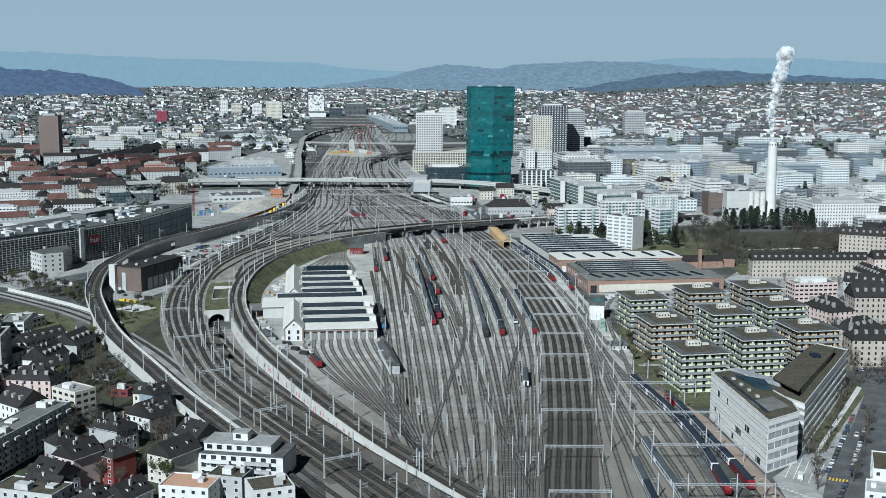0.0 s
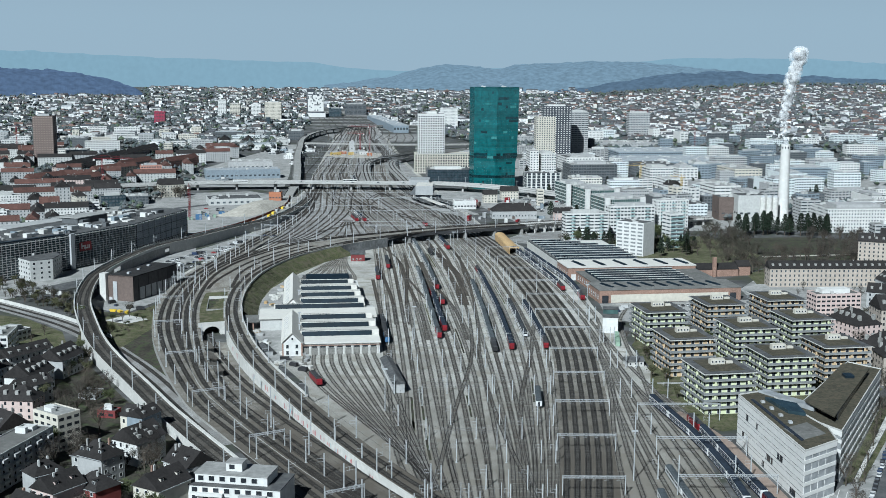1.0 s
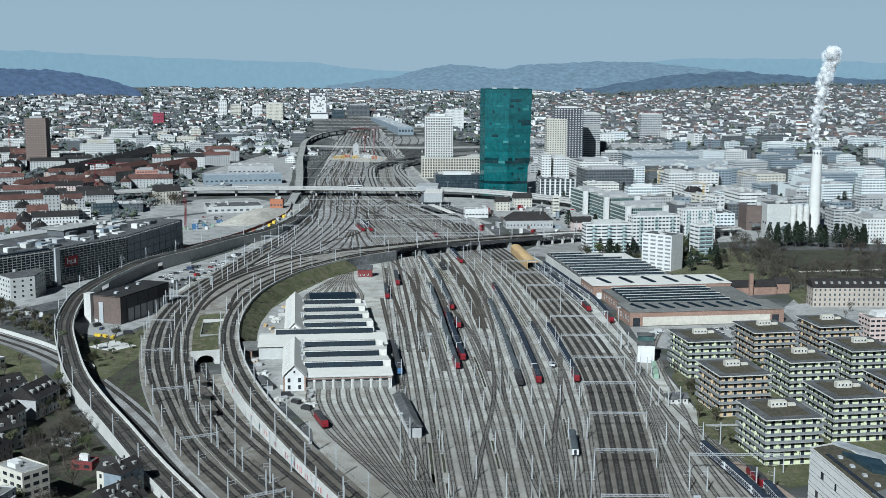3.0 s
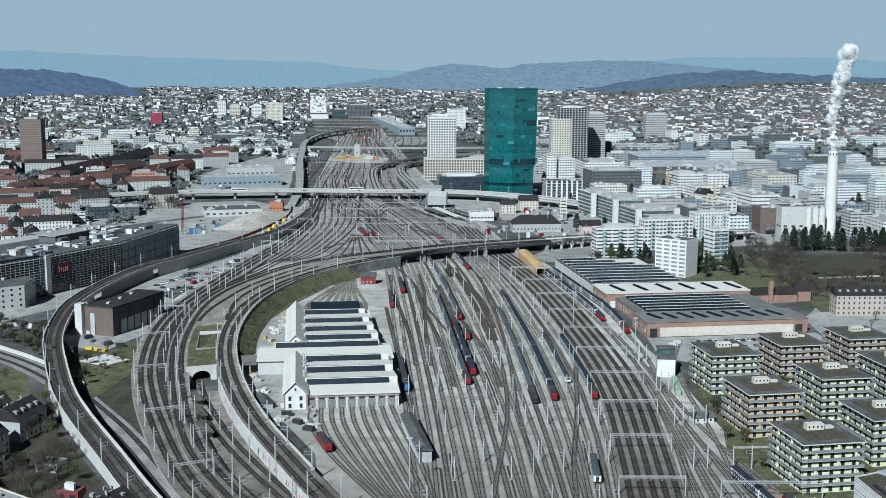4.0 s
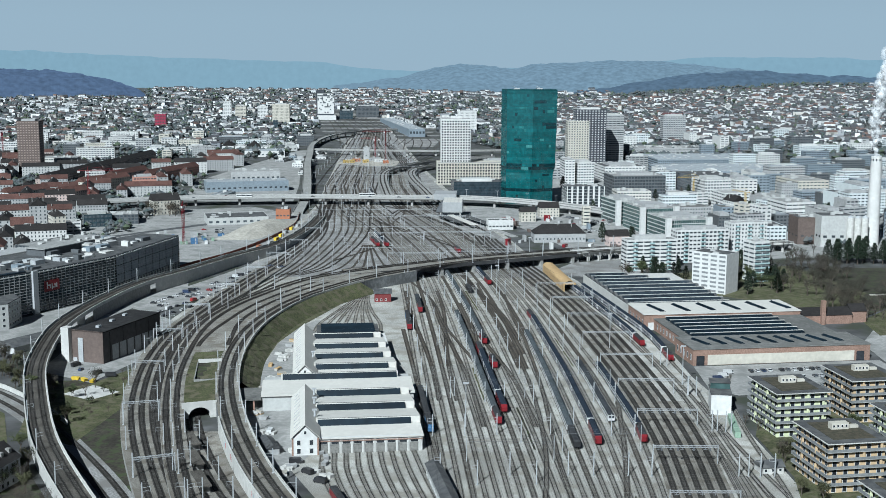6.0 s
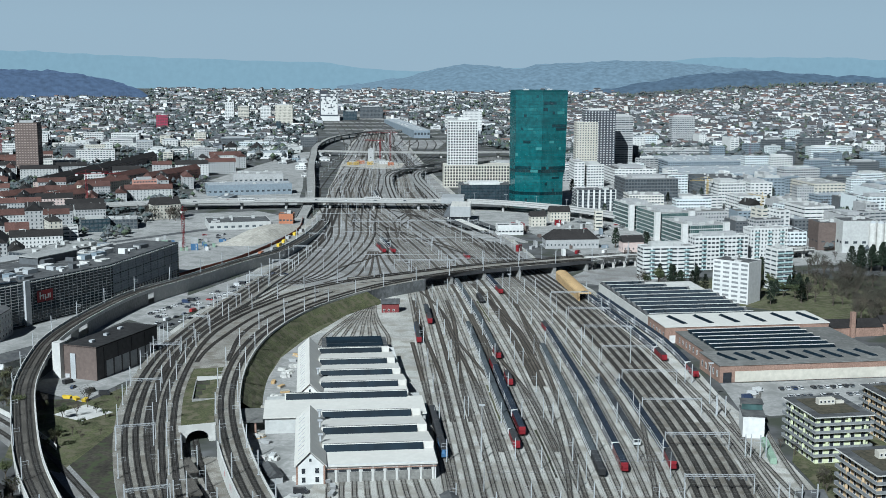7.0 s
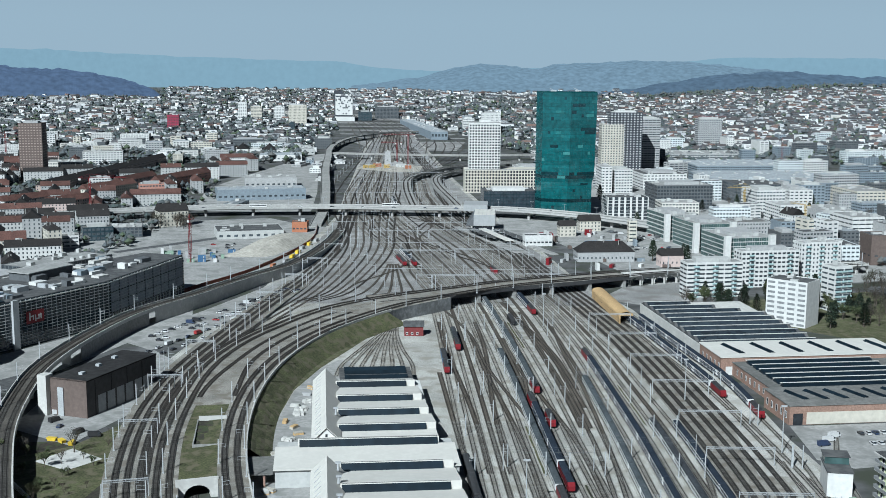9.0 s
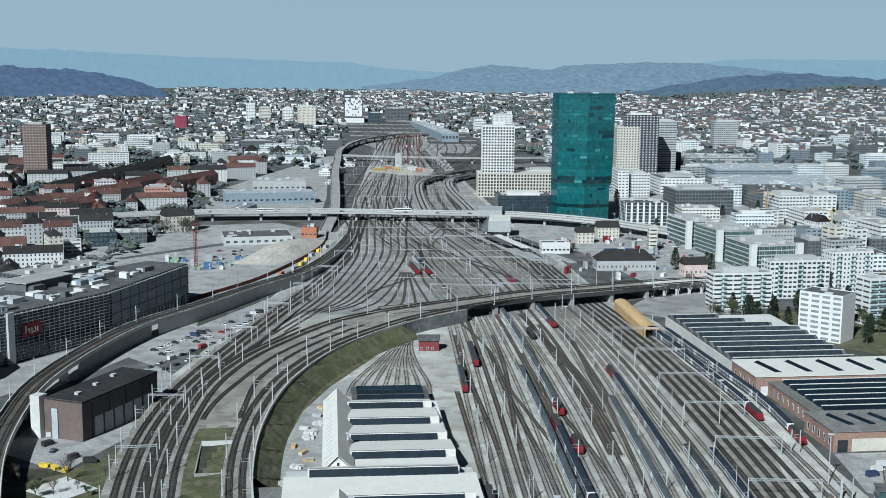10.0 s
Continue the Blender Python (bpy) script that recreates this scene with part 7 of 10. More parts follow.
block("apartment_house", "cream apartment house among its neighbours", "apartment house", 251, 1320, 20, 8, 18, 7, 3.56, "cream", "flat")
block("office_building", "white house with steep dark roofs", "office", 267, 1421, 20, 14, 20, 5, 3.27, "white", "slate")
block("office_building", "white office block beside a crane", "office", 311, 1369, 12, 31, 40, 6, 3.78, "white", "pale")
block("office_building", "low dark glass pavilion", "office", 3, 1572, 5, 56, 36, 6, 3.4, "dark_glass", "felt", bay=3.4, win=(2.9, 2.3), window="glass")
block("office_building", "white office wing among its neighbours", "office", 44, 1967, 4, 40, 40, 3, 3.89, "white", "pale")
block("office_building", "white and dark banded office block", "office", 127, 1756, 4, 13, 40, 9, 3.50, "white", "pale")
block("office_building", "white office block with banded windows", "office", 146, 1758, 12, 22, 36, 8, 3.46, "white", "pale")
block("house", "cream house with a dark gabled roof", "house", 50, 1376, 10, 15, 11, 3, 3.2, "cream", "slate")
block("house", "broad cream house with dark gabled roofs", "house", 74, 1413, 8, 20, 13, 3, 3.15, "cream", "slate")
block("clock_tower", "tall cream sign tower", "tower", 104, 1336, 4, 7, 8, 6, 3.29, "cream", "flat")
block("market_hall", "long low hall with a dark barrel roof", "hall", 69, 1244, 6, 46, 18, 1, 8.01, "grey_render", "slate_hip")
block("shed", "white shed with painted walls", "shed", 20, 1318, 8, 24, 12, 1, 9.00, "white", "felt")
block("shed", "red-fronted shed among its neighbours", "shed", 29, 1341, 8, 11, 10, 1, 6.87, "red", "pale")
block("shed", "low blue-grey workshop among its neighbours", "shed", 71, 1288, 6, 24, 14, 1, 7.47, "blue", "felt")
block("house", "small house with twin dark gables", "house", 118, 1220, 10, 18, 12, 1, 8.79, "pink", "slate")
# ---- the near houses
block("apartment_house", "long pale block of flats with stacked balconies", "apartment house", -174, 454, 77, 76.1, 13, 5, 2.80, "grey_pale", "flat", sides="fr", clutter=6)
block("apartment_house", "cream modern block with a flat roof", "apartment house", -164, 509, -36, 16.5, 11, 5, 3.00, "cream", "pale")
block("house", "white gabled house with a dark roof", "house", -189, 515, -38, 16.9, 16, 2, 3.50, "white", "slate")
block("apartment_house", "old stone house with a dark mansard roof", "apartment house", -196, 550, -5, 21.6, 13, 3, 3.00, "pink", "slate_hip", sides="fr")
block("apartment_house", "old stone row house with a dark dormered roof", "apartment house", -217, 554, -3, 15.7, 13, 3, 3.00, "pink", "slate_hip", sides="f")
block("apartment_house", "white house with a dark dormered roof", "apartment house", -231, 602, 70, 25.8, 12, 2, 3.50, "white", "slate")
block("apartment_house", "long white house with blue shutters and a dark roof", "apartment house", -222, 636, 59, 28.4, 10, 3, 2.67, "white", "slate", sides="fr")
block("apartment_house", "weathered grey house with a dark roof", "apartment house", -199, 623, 77, 20.1, 14, 3, 3.00, "grey_render", "slate", sides="fr")
block("apartment_house", "white house with a long dark roof", "apartment house", -204, 590, 80, 20.3, 16, 3, 3.00, "white", "slate", sides="fr")
block("apartment_house", "grey house with glazed dormers in a dark roof", "apartment house", -196, 571, 52, 16.8, 9, 3, 3.00, "grey_render", "slate", sides="fr")
block("apartment_house", "white flat-roofed house with strips of windows", "apartment house", -252, 689, 66, 29.0, 12, 2, 3.00, "white", "felt", sides="fr")
block("apartment_house", "low white house with a felt roof", "apartment house", -260, 650, 35, 19.7, 12, 2, 3.00, "white", "felt", sides="f")
block("house", "white house with twin gables and a dark roof", "house", -126, 493, -32, 13.5, 16, 3, 3.00, "white", "slate", sides="fl")
block("house", "white gabled house beside the viaduct wall", "house", -125, 490, 56, 11.9, 11, 3, 3.00, "white", "slate", sides="fr")
block("house", "cream house under a dark roof beside the viaduct", "house", -135, 527, -24, 10.9, 10, 2, 4.00, "cream", "slate")
block("house", "tall blue-grey house with a dark roof", "house", -130, 518, 64, 12.4, 8, 3, 3.67, "bluegrey", "slate", sides="fr")
block("villa", "grey villa with steep slate roofs", "villa", -137, 473, -25, 13.7, 13, 3, 3.00, "grey_render", "slate_hip")
block("villa", "grey villa wing with steep slate roofs", "villa", -134, 469, 59, 11.5, 12, 3, 3.33, "grey_render", "slate_hip", sides="fr")
block("house", "white gabled house with a dark roof", "house", -101, 470, -41, 14.4, 13, 2, 3.50, "white", "slate")
block("house", "tall cream gabled house with grey shutters", "house", -103, 436, -31, 12.4, 16, 4, 2.75, "cream", "slate", sides="fl")
block("house", "pink gabled house with a dark roof", "house", -137, 427, -33, 11.5, 14, 4, 3.25, "pink", "slate", sides="fl")
block("house", "dark-roofed house between its neighbours", "house", -148, 445, 45, 11.8, 10, 4, 3.00, "grey_render", "slate_hip", sides="fr")
block("house", "red-fronted house with a dark mansard roof", "house", -126, 434, -35, 13.2, 11, 4, 2.75, "redwall", "slate_hip", sides="fl")
block("house", "grey house with a steep dark roof", "house", -142, 414, -33, 13.8, 12, 3, 3.33, "grey_render", "slate")
block("apartment_house", "grey block with a planted roof terrace", "apartment house", -143, 394, -17, 25.0, 13, 4, 3.00, "grey_pale", "green")
block("house", "white house with dark gables", "house", -140, 400, 72, 10.0, 14, 3, 3.33, "white", "slate", sides="fr")
block("house", "white gabled house with a slate roof", "house", -111, 399, -28, 11.4, 13, 2, 4.00, "white", "slate")
block("house", "dark-roofed house half hidden by trees", "house", -121, 393, -23, 10.6, 12, 3, 3.00, "grey_render", "slate_hip")
block("apartment_house", "grey house with a planted flat roof", "apartment house", -78, 417, -14, 13.8, 11, 3, 3.00, "grey_render", "green")
block("apartment_house", "white house with planted roof terraces", "apartment house", -62, 406, 22, 15.1, 14, 3, 3.00, "white", "green")
block("apartment_house", "white house with a terracotta roof terrace", "apartment house", -91, 409, -10, 18.7, 14, 3, 2.83, "white", "tile_terrace")
block("shed", "small grey garden shed", "shed", -171, 580, -13, 9.1, 8, 1, 3.00, "grey_render", "flat")
block("shed", "low red workshop in the gardens", "shed", -154, 550, -12, 8.8, 6, 1, 3.00, "hut_red", "felt")
block("apartment_house", "white terraced house with a planted roof", "apartment house", 173, 430, -18, 18.6, 22, 3, 3.00, "white", "green")
block("apartment_house", "low white house with a flat roof beside the street", "apartment house", 162, 414, -20, 12.8, 14, 2, 2.50, "white", "pale")
block("terrace_house", "long brown housing row with a dark tiled roof", "housing row", -524, 1740, 85, 183, 13, 4, 3.2, "brown_light", "slate", group="housing rows beyond the yard")
block("terrace_house", "long brown housing row with a dark tiled roof", "housing row", -506, 1947, 86, 233, 13, 4, 3.2, "brown_light", "slate", group="housing rows beyond the yard")
block("terrace_house", "red-roofed housing row round a court", "housing row", -449, 1741, 76, 86, 13, 4, 3.2, "grey_pale", "tile", group="housing rows beyond the yard")
block("terrace_house", "red-roofed housing row round a court", "housing row", -454, 1648, 65, 83, 13, 4, 3.2, "cream", "tile", group="housing rows beyond the yard")
block("terrace_house", "brick-red housing row with a tiled roof", "housing row", -400, 1778, 74, 127, 13, 4, 3.2, "pinkbrick", "tile", group="housing rows beyond the yard")
block("terrace_house", "red-roofed housing row round a court", "housing row", -504, 1519, 60, 58, 13, 4, 3.2, "white", "tile", group="housing rows beyond the yard")
block("terrace_house", "red-roofed housing row round a court", "housing row", -455, 1509, 62, 56, 13, 4, 3.2, "pink", "tile", group="housing rows beyond the yard")
block("hall", "long far carriage hall with a blue-grey ribbed roof", "hall", -142, 2930, 10.5, 34, 490, 1, 13, "bluegrey", "steel", bay=6.0, win=(4.5, 5.0))
block("site_tower", "bare concrete core on the bridge building site", "tower", -164, 2120, 4, 9, 9, 1, 19, "grey_render", "felt", bay=6.0, win=(2.0, 1.2))
for x, y, w, c in ((-186, 2046, 18, "crane_yellow"), (-176, 2070, 12, "orange"), (-160, 2052, 9, "crane_yellow"), (-140, 2066, 14, "white"), (-128, 2040, 8, "orange"), (-150, 2090, 16, "grey_render")):
    block("site_container", "painted steel container on the bridge building site", "container", x, y, 12 + w, w, 5, 1, 4.5, c, "felt", bay=4.0, win=(1.6, 1.0))


# ---- the rest of the town ----
KEEP_OUT = [(-290, 980, 90), (-330, 930, 70), (-345, 1060, 60), (-60, 740, 120), (150, 870, 75), (140, 960, 70), (100, 1020, 60), (61, 1535, 40), (-10, 1745, 60), (342, 1228, 22), (160, 650, 75), (-25, 1440, 60), (20, 1500, 50), (-120, 1505, 120), (-220, 1250, 75), (-260, 1200, 60)]


def clear(x, y, r, gap=0.85):
    for px, py, pr in PLACED + KEEP_OUT:
        if (x - px) ** 2 + (y - py) ** 2 < ((r + pr) * gap) ** 2:
            return False
    return True


def town(seed, count, area, kinds, y0, y1, left, right, gap=0.85):
    """Scatters buildings over a stretch of town, none on another."""
    rnd = random.Random(seed)
    made = 0
    for _ in range(count * 14):
        y = math.sqrt(rnd.uniform(y0 * y0, y1 * y1))
        a, b = left(y), right(y)
        if b <= a:
            continue
        x = rnd.uniform(a, b)
        name, label, cat, (w0, w1), (d0, d1), (f0, f1), walls, roofs, angs = rnd.choice(kinds)
        w, d, fl = rnd.uniform(w0, w1), rnd.uniform(d0, d1), rnd.randint(f0, f1)
        if not clear(x, y, 0.5 * math.hypot(w, d), gap):
            continue
        block(name, label, cat, round(x, 1), round(y, 1), rnd.choice(angs) + rnd.uniform(-3, 3), w, d, fl, rnd.uniform(2.9, 3.4), rnd.choice(walls), rnd.choice(roofs), bay=rnd.choice([2.8, 3.2, 4.0]), clutter=2, group=area, single=False)
        made += 1
        if made >= count:
            break


ROWS = [("terrace_house", "long housing row with a red-brown tiled roof", "housing row", (30, 62), (11, 13), (4, 5), ["grey_pale", "cream", "white", "pink", "grey_render"], ["tile", "tile", "tile", "slate"], [18, 18, 108]),
        ("terrace_house", "housing row with a dark tiled roof", "housing row", (24, 50), (11, 13), (4, 5), ["grey_pale", "white", "grey_render"], ["slate", "tile"], [18, 108])]
FLATS = [("apartment_house", "pale flat-roofed apartment house", "apartment house", (18, 40), (12, 16), (4, 7), ["white", "cream", "grey_render", "white"], ["flat", "pale", "pale"], [8, 20, 98]),
         ("office_building", "pale office block with a flat gravel roof", "office", (26, 60), (16, 28), (4, 7), ["white", "grey_render", "office_glass", "grey_dark"], ["pale", "flat", "steel"], [8, 14, 98])]
BLOCKS = [("apartment_house", "apartment row with a dark pitched roof", "apartment house", (26, 56), (12, 14), (4, 5), ["beige", "pink", "cream", "grey_render"], ["slate", "slate", "slate"], [4, -24, 66, 94])]
town(11, 104, "housing rows beyond the yard", ROWS, 1290, 2050, lambda y: -0.425 * y - 20, lambda y: at_y([(1200, -400), (1450, -410), (1600, -370), (2100, -340)], y))
town(12, 34, "houses beside the office complex", FLATS[:1] + ROWS[1:] * 2, 1110, 1400, lambda y: -0.43 * y, lambda y: -370)
town(13, 46, "flats on the left", FLATS, 1950, 2500, lambda y: -0.42 * y, lambda y: -300)
OFFICES = [(n, l.replace("pale", "grey"), c, w, d, f, ["grey_render", "white", "grey_dark", "office_glass", "bluegrey"], ["flat", "pale", "felt", "steel"], r) for n, l, c, w, d, f, m, k, r in FLATS]
town(14, 60, "offices on the right", OFFICES, 1220, 1800, lambda y: 190 + 0.02 * (y - 1200), lambda y: 0.40 * y)
town(15, 66, "works and offices far right", OFFICES, 1750, 2500, lambda y: 90, lambda y: 0.41 * y)
town(16, 26, "apartment rows by the park", BLOCKS, 690, 1160, lambda y: at_y([(690, 250), (850, 300), (1000, 380), (1160, 400)], y), lambda y: 0.43 * y + 20)
town(17, 10, "sheds by the tracks", [("shed", "low grey trackside shed", "shed", (20, 60), (10, 18), (1, 2), ["grey_render", "bluegrey", "white"], ["steel", "pale", "felt"], [78, 84, 96])], 1560, 2300, lambda y: -330, lambda y: -235)
town(18, 14, "small houses by the sidings", ROWS[1:] + FLATS[:1], 520, 700, lambda y: -0.45 * y, lambda y: at_y([(520, -200), (700, -250)], y), 0.7)

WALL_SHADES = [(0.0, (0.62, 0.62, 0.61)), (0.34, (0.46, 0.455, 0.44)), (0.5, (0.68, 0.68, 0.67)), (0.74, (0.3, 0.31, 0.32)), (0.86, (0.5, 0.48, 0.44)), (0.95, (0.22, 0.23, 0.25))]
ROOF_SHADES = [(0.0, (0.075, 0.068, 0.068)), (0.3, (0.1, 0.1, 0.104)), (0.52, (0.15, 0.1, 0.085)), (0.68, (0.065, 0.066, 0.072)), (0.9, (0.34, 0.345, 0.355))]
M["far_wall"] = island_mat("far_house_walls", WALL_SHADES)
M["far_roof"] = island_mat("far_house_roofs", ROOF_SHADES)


def distant(name, label, seed, count, y0, y1, side, scale=1.0, flat=0.5):
    """Countless far houses in one mesh for walls, one for roofs and one for windows."""
    rnd = random.Random(seed)
    walls, roofs, wins = Shape(), Shape(), Shape()
    for _ in range(count):
        y = math.sqrt(rnd.uniform(y0 * y0, y1 * y1))
        x = side(rnd, y)
        if x is None:
            continue
        z = land(x, y)
        ang = rnd.choice([0.15, 0.5, 1.2, -0.3]) + rnd.uniform(-0.15, 0.15)
        w, d, h = rnd.uniform(9, 22 if flat > 0.3 else 15) * scale, rnd.uniform(9, 13) * scale, rnd.uniform(6, 13) * scale
        if rnd.random() < 0.12:
            w, h = w * 1.8, h * 1.5
        walls.turned(x, y, ang, -w / 2, w / 2, -d / 2, d / 2, z - 6, z + h)
        c, s = math.cos(ang), math.sin(ang)
        if rnd.random() < flat:
            roofs.turned(x, y, ang, -w / 2 - 0.1, w / 2 + 0.1, -d / 2 - 0.1, d / 2 + 0.1, z + h + 0.01, z + h + 0.5)
        else:
            pts = [(-w / 2, -d / 2 - 0.4, h), (w / 2, -d / 2 - 0.4, h), (w / 2, d / 2 + 0.4, h), (-w / 2, d / 2 + 0.4, h), (-w / 2, 0, h + d * 0.4), (w / 2, 0, h + d * 0.4)]
            roofs.add([(x + c * a - s * b, y + s * a + c * b, z + e + 0.02) for a, b, e in pts], [(0, 1, 5, 4), (2, 3, 4, 5), (0, 4, 3), (1, 2, 5)])
        for k in range(int(h / 3)):
            zz = z + 1.0 + 3 * k
            wins.turned(x, y, ang, -w * 0.32, w * rnd.uniform(0.0, 0.34), -d / 2 - 0.06, -d / 2 + 0.1, zz, zz + 1.1)
    ob = thing(name, label, "houses", kind="stuff")
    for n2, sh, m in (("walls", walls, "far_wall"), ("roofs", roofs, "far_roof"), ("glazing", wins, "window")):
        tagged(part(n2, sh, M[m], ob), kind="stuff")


def spread(lo, hi, skip=None):
    def pick(rnd, y):
        x = rnd.uniform(lo, hi) * y
        if skip and skip(x, y):
            return None
        return x
    return pick


def rail_land(x, y):
    return at_y([(2000, -310), (2500, -305), (2900, -330), (3400, -385), (3560, -400), (3600, -330), (5000, -330)], y) < x < at_y([(2000, 70), (2300, 60), (2700, -25), (2960, -80), (3250, -180), (3600, -325), (5000, -331)], y)


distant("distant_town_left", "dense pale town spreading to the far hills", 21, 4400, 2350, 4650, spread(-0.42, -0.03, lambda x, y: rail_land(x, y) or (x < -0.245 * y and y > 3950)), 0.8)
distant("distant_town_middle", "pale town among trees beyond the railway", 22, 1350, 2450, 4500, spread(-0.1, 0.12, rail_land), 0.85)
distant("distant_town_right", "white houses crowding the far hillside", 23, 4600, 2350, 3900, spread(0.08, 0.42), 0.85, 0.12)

# ---- trees ----
LEAVES = {}


def clump(sh, rnd, c, r, n, size, flatten=1.0, thin=1.0):
    for _ in range(n):
        d = Vector((rnd.gauss(0, 1), rnd.gauss(0, 1), rnd.gauss(0, 1))).normalized() * r * rnd.random() ** 0.4
        p = c + Vector((d.x, d.y, d.z * flatten))
        a = Vector((rnd.uniform(-1, 1), rnd.uniform(-1, 1), rnd.uniform(-0.6, 0.6))).normalized() * size * rnd.uniform(0.6, 1.3)
        b = a.orthogonal().normalized() * size * rnd.uniform(0.35, 0.8) * thin
        sh.add([p - a, p + b, p + a, p - b], [(0, 1, 2, 3)])


def tree_meshes(kind, seed):
    rnd = random.Random(seed)
    trunk, crown = Shape(), Shape()
    if kind == "conifer":
        trunk.tube((0, 0, -0.5), (0, 0, 16), 0.45, 0.08, 7)
        for i in range(16):
            z = 4.0 + i * 0.85
            r = 4.3 * (1 - (i / 17) ** 1.8) * (0.75 + 0.25 * min(1, i / 4)) + 0.3
            for j in range(7):
                a = 2 * math.pi * (j + rnd.random()) / 7
                clump(crown, rnd, Vector((math.cos(a) * r * 0.55, math.sin(a) * r * 0.55, z)), r * 0.5, 7, 0.6, 0.4)
    else:
        trunk.tube((0, 0, -0.5), (0, 0, 4.5), 0.4, 0.28, 7)
        tips = []
        for i in range(8):
            a, up = 2 * math.pi * i / 8 + rnd.uniform(-0.3, 0.3), rnd.uniform(3.2, 6)
            e = Vector((math.cos(a) * rnd.uniform(1.8, 3.4), math.sin(a) * rnd.uniform(1.8, 3.4), 4 + up))
            s = Vector((0, 0, rnd.uniform(2.8, 4.5)))
            trunk.tube(s, e, 0.17, 0.06, 5)
            tips.append(e)
            for _ in range(3):
                f = e + Vector((rnd.uniform(-1.6, 1.6), rnd.uniform(-1.6, 1.6), rnd.uniform(0.3, 2.2)))
                trunk.tube(s.lerp(e, rnd.uniform(0.5, 0.9)), f, 0.07, 0.02, 4)
                tips.append(f)
        for t in tips:
            if kind == "bare":
                clump(crown, rnd, t, 2.0, 20, 0.46, 1.0, 0.28)
            else:
                clump(crown, rnd, t, 1.7, 26, 0.42)
    return trunk.mesh("trunk", M["bark"]), crown.mesh("crown", M[{"bare": "twigs", "leafy": "leaf", "conifer": "needles"}[kind]])


for kd in ("bare", "leafy", "conifer"):
    LEAVES[kd] = [tree_meshes(kd, 40 + i) for i in range(3)]
TREE_LABEL = {"bare": "bare brown early-spring tree with fine twigs", "leafy": "tree in fresh pale green leaf", "conifer": "tall dark green conifer"}


def tree(x, y, kind="bare", size=1.0, z=None):
    if x < 0 and 380 < y < 1000 and x > at_row(LINE_V, y).x - 9 and not (-228 < x < -186 and 660 < y < 765):
        return
    rnd = random.Random(int(x * 31 + y * 17))
    ob = thing("tree", TREE_LABEL[kind], "tree", x, y, land(x, y) if z is None else z, rnd.uniform(0, 360), group=kind + " trees")
    ob.scale = (size, size, size * rnd.uniform(0.9, 1.15))
    t, c = LEAVES[kind][rnd.randrange(3)]
    part("trunk", t, None, ob)
    part("crown", c, None, ob)


def grove(seed, n, x0, x1, y0, y1, kinds, s0, s1):
    rnd = random.Random(seed)
    for _ in range(n):
        tree(rnd.uniform(x0, x1), rnd.uniform(y0, y1), rnd.choice(kinds), rnd.uniform(s0, s1))


for i in range(22):
    grove(100 + i, 1, 272 + 4.0 * i, 276 + 4.0 * i, 1120, 1140, ["conifer"], 0.95, 1.25)
grove(5, 22, 212, 262, 900, 1110, ["bare"], 0.8, 1.2)
grove(6, 22, 270, 360, 965, 1010, ["bare"], 0.7, 1.1)
grove(7, 16, 225, 330, 905, 960, ["bare"], 0.6, 0.9)
grove(8, 34, -198, -118, 560, 660, ["bare", "bare", "leafy"], 0.6, 1.0)
grove(9, 30, -170, -90, 425, 560, ["bare", "bare", "leafy"], 0.6, 1.0)
grove(10, 14, 100, 135, 1050, 1090, ["conifer", "leafy", "bare"], 0.6, 0.9)
grove(11, 14, 175, 215, 1000, 1050, ["conifer", "leafy", "bare"], 0.6, 1.0)
grove(12, 14, 103, 112, 560, 720, ["bare", "leafy"], 0.35, 0.6)
grove(13, 14, 140, 182, 560, 720, ["bare", "leafy"], 0.35, 0.55)
grove(14, 16, -345, -300, 1395, 1440, ["bare"], 0.9, 1.3)
grove(15, 16, -262, -190, 640, 760, ["leafy", "bare"], 0.4, 0.8)
grove(16, 20, 205, 250, 560, 700, ["bare"], 0.6, 1.0)
for x, y in ((155.8, 476.8), (149.4, 452.2), (141.3, 425), (158.7, 469.5), (167.9, 492), (177.6, 512.6), (188.5, 539.3), (177.3, 477), (165.6, 449), (200.8, 563.8), (145, 438), (183, 526), (195, 552), (184, 492), (190, 506), (158, 434), (212, 590), (150, 465)):
    tree(x, y, "bare", 0.72)
# shrubs and trees in the gardens between the near houses
grove(20, 16, -196, -178, 606, 640, ["bare", "bare", "leafy"], 0.5, 0.8)
grove(21, 16, -176, -160, 545, 596, ["bare"], 0.6, 0.95)
grove(22, 9, -128, -114, 470, 490, ["bare"], 0.7, 1.0)
grove(23, 12, -136, -100, 424, 445, ["bare", "bare", "leafy"], 0.6, 0.95)
grove(24, 8, -160, -146, 470, 500, ["bare"], 0.6, 0.9)


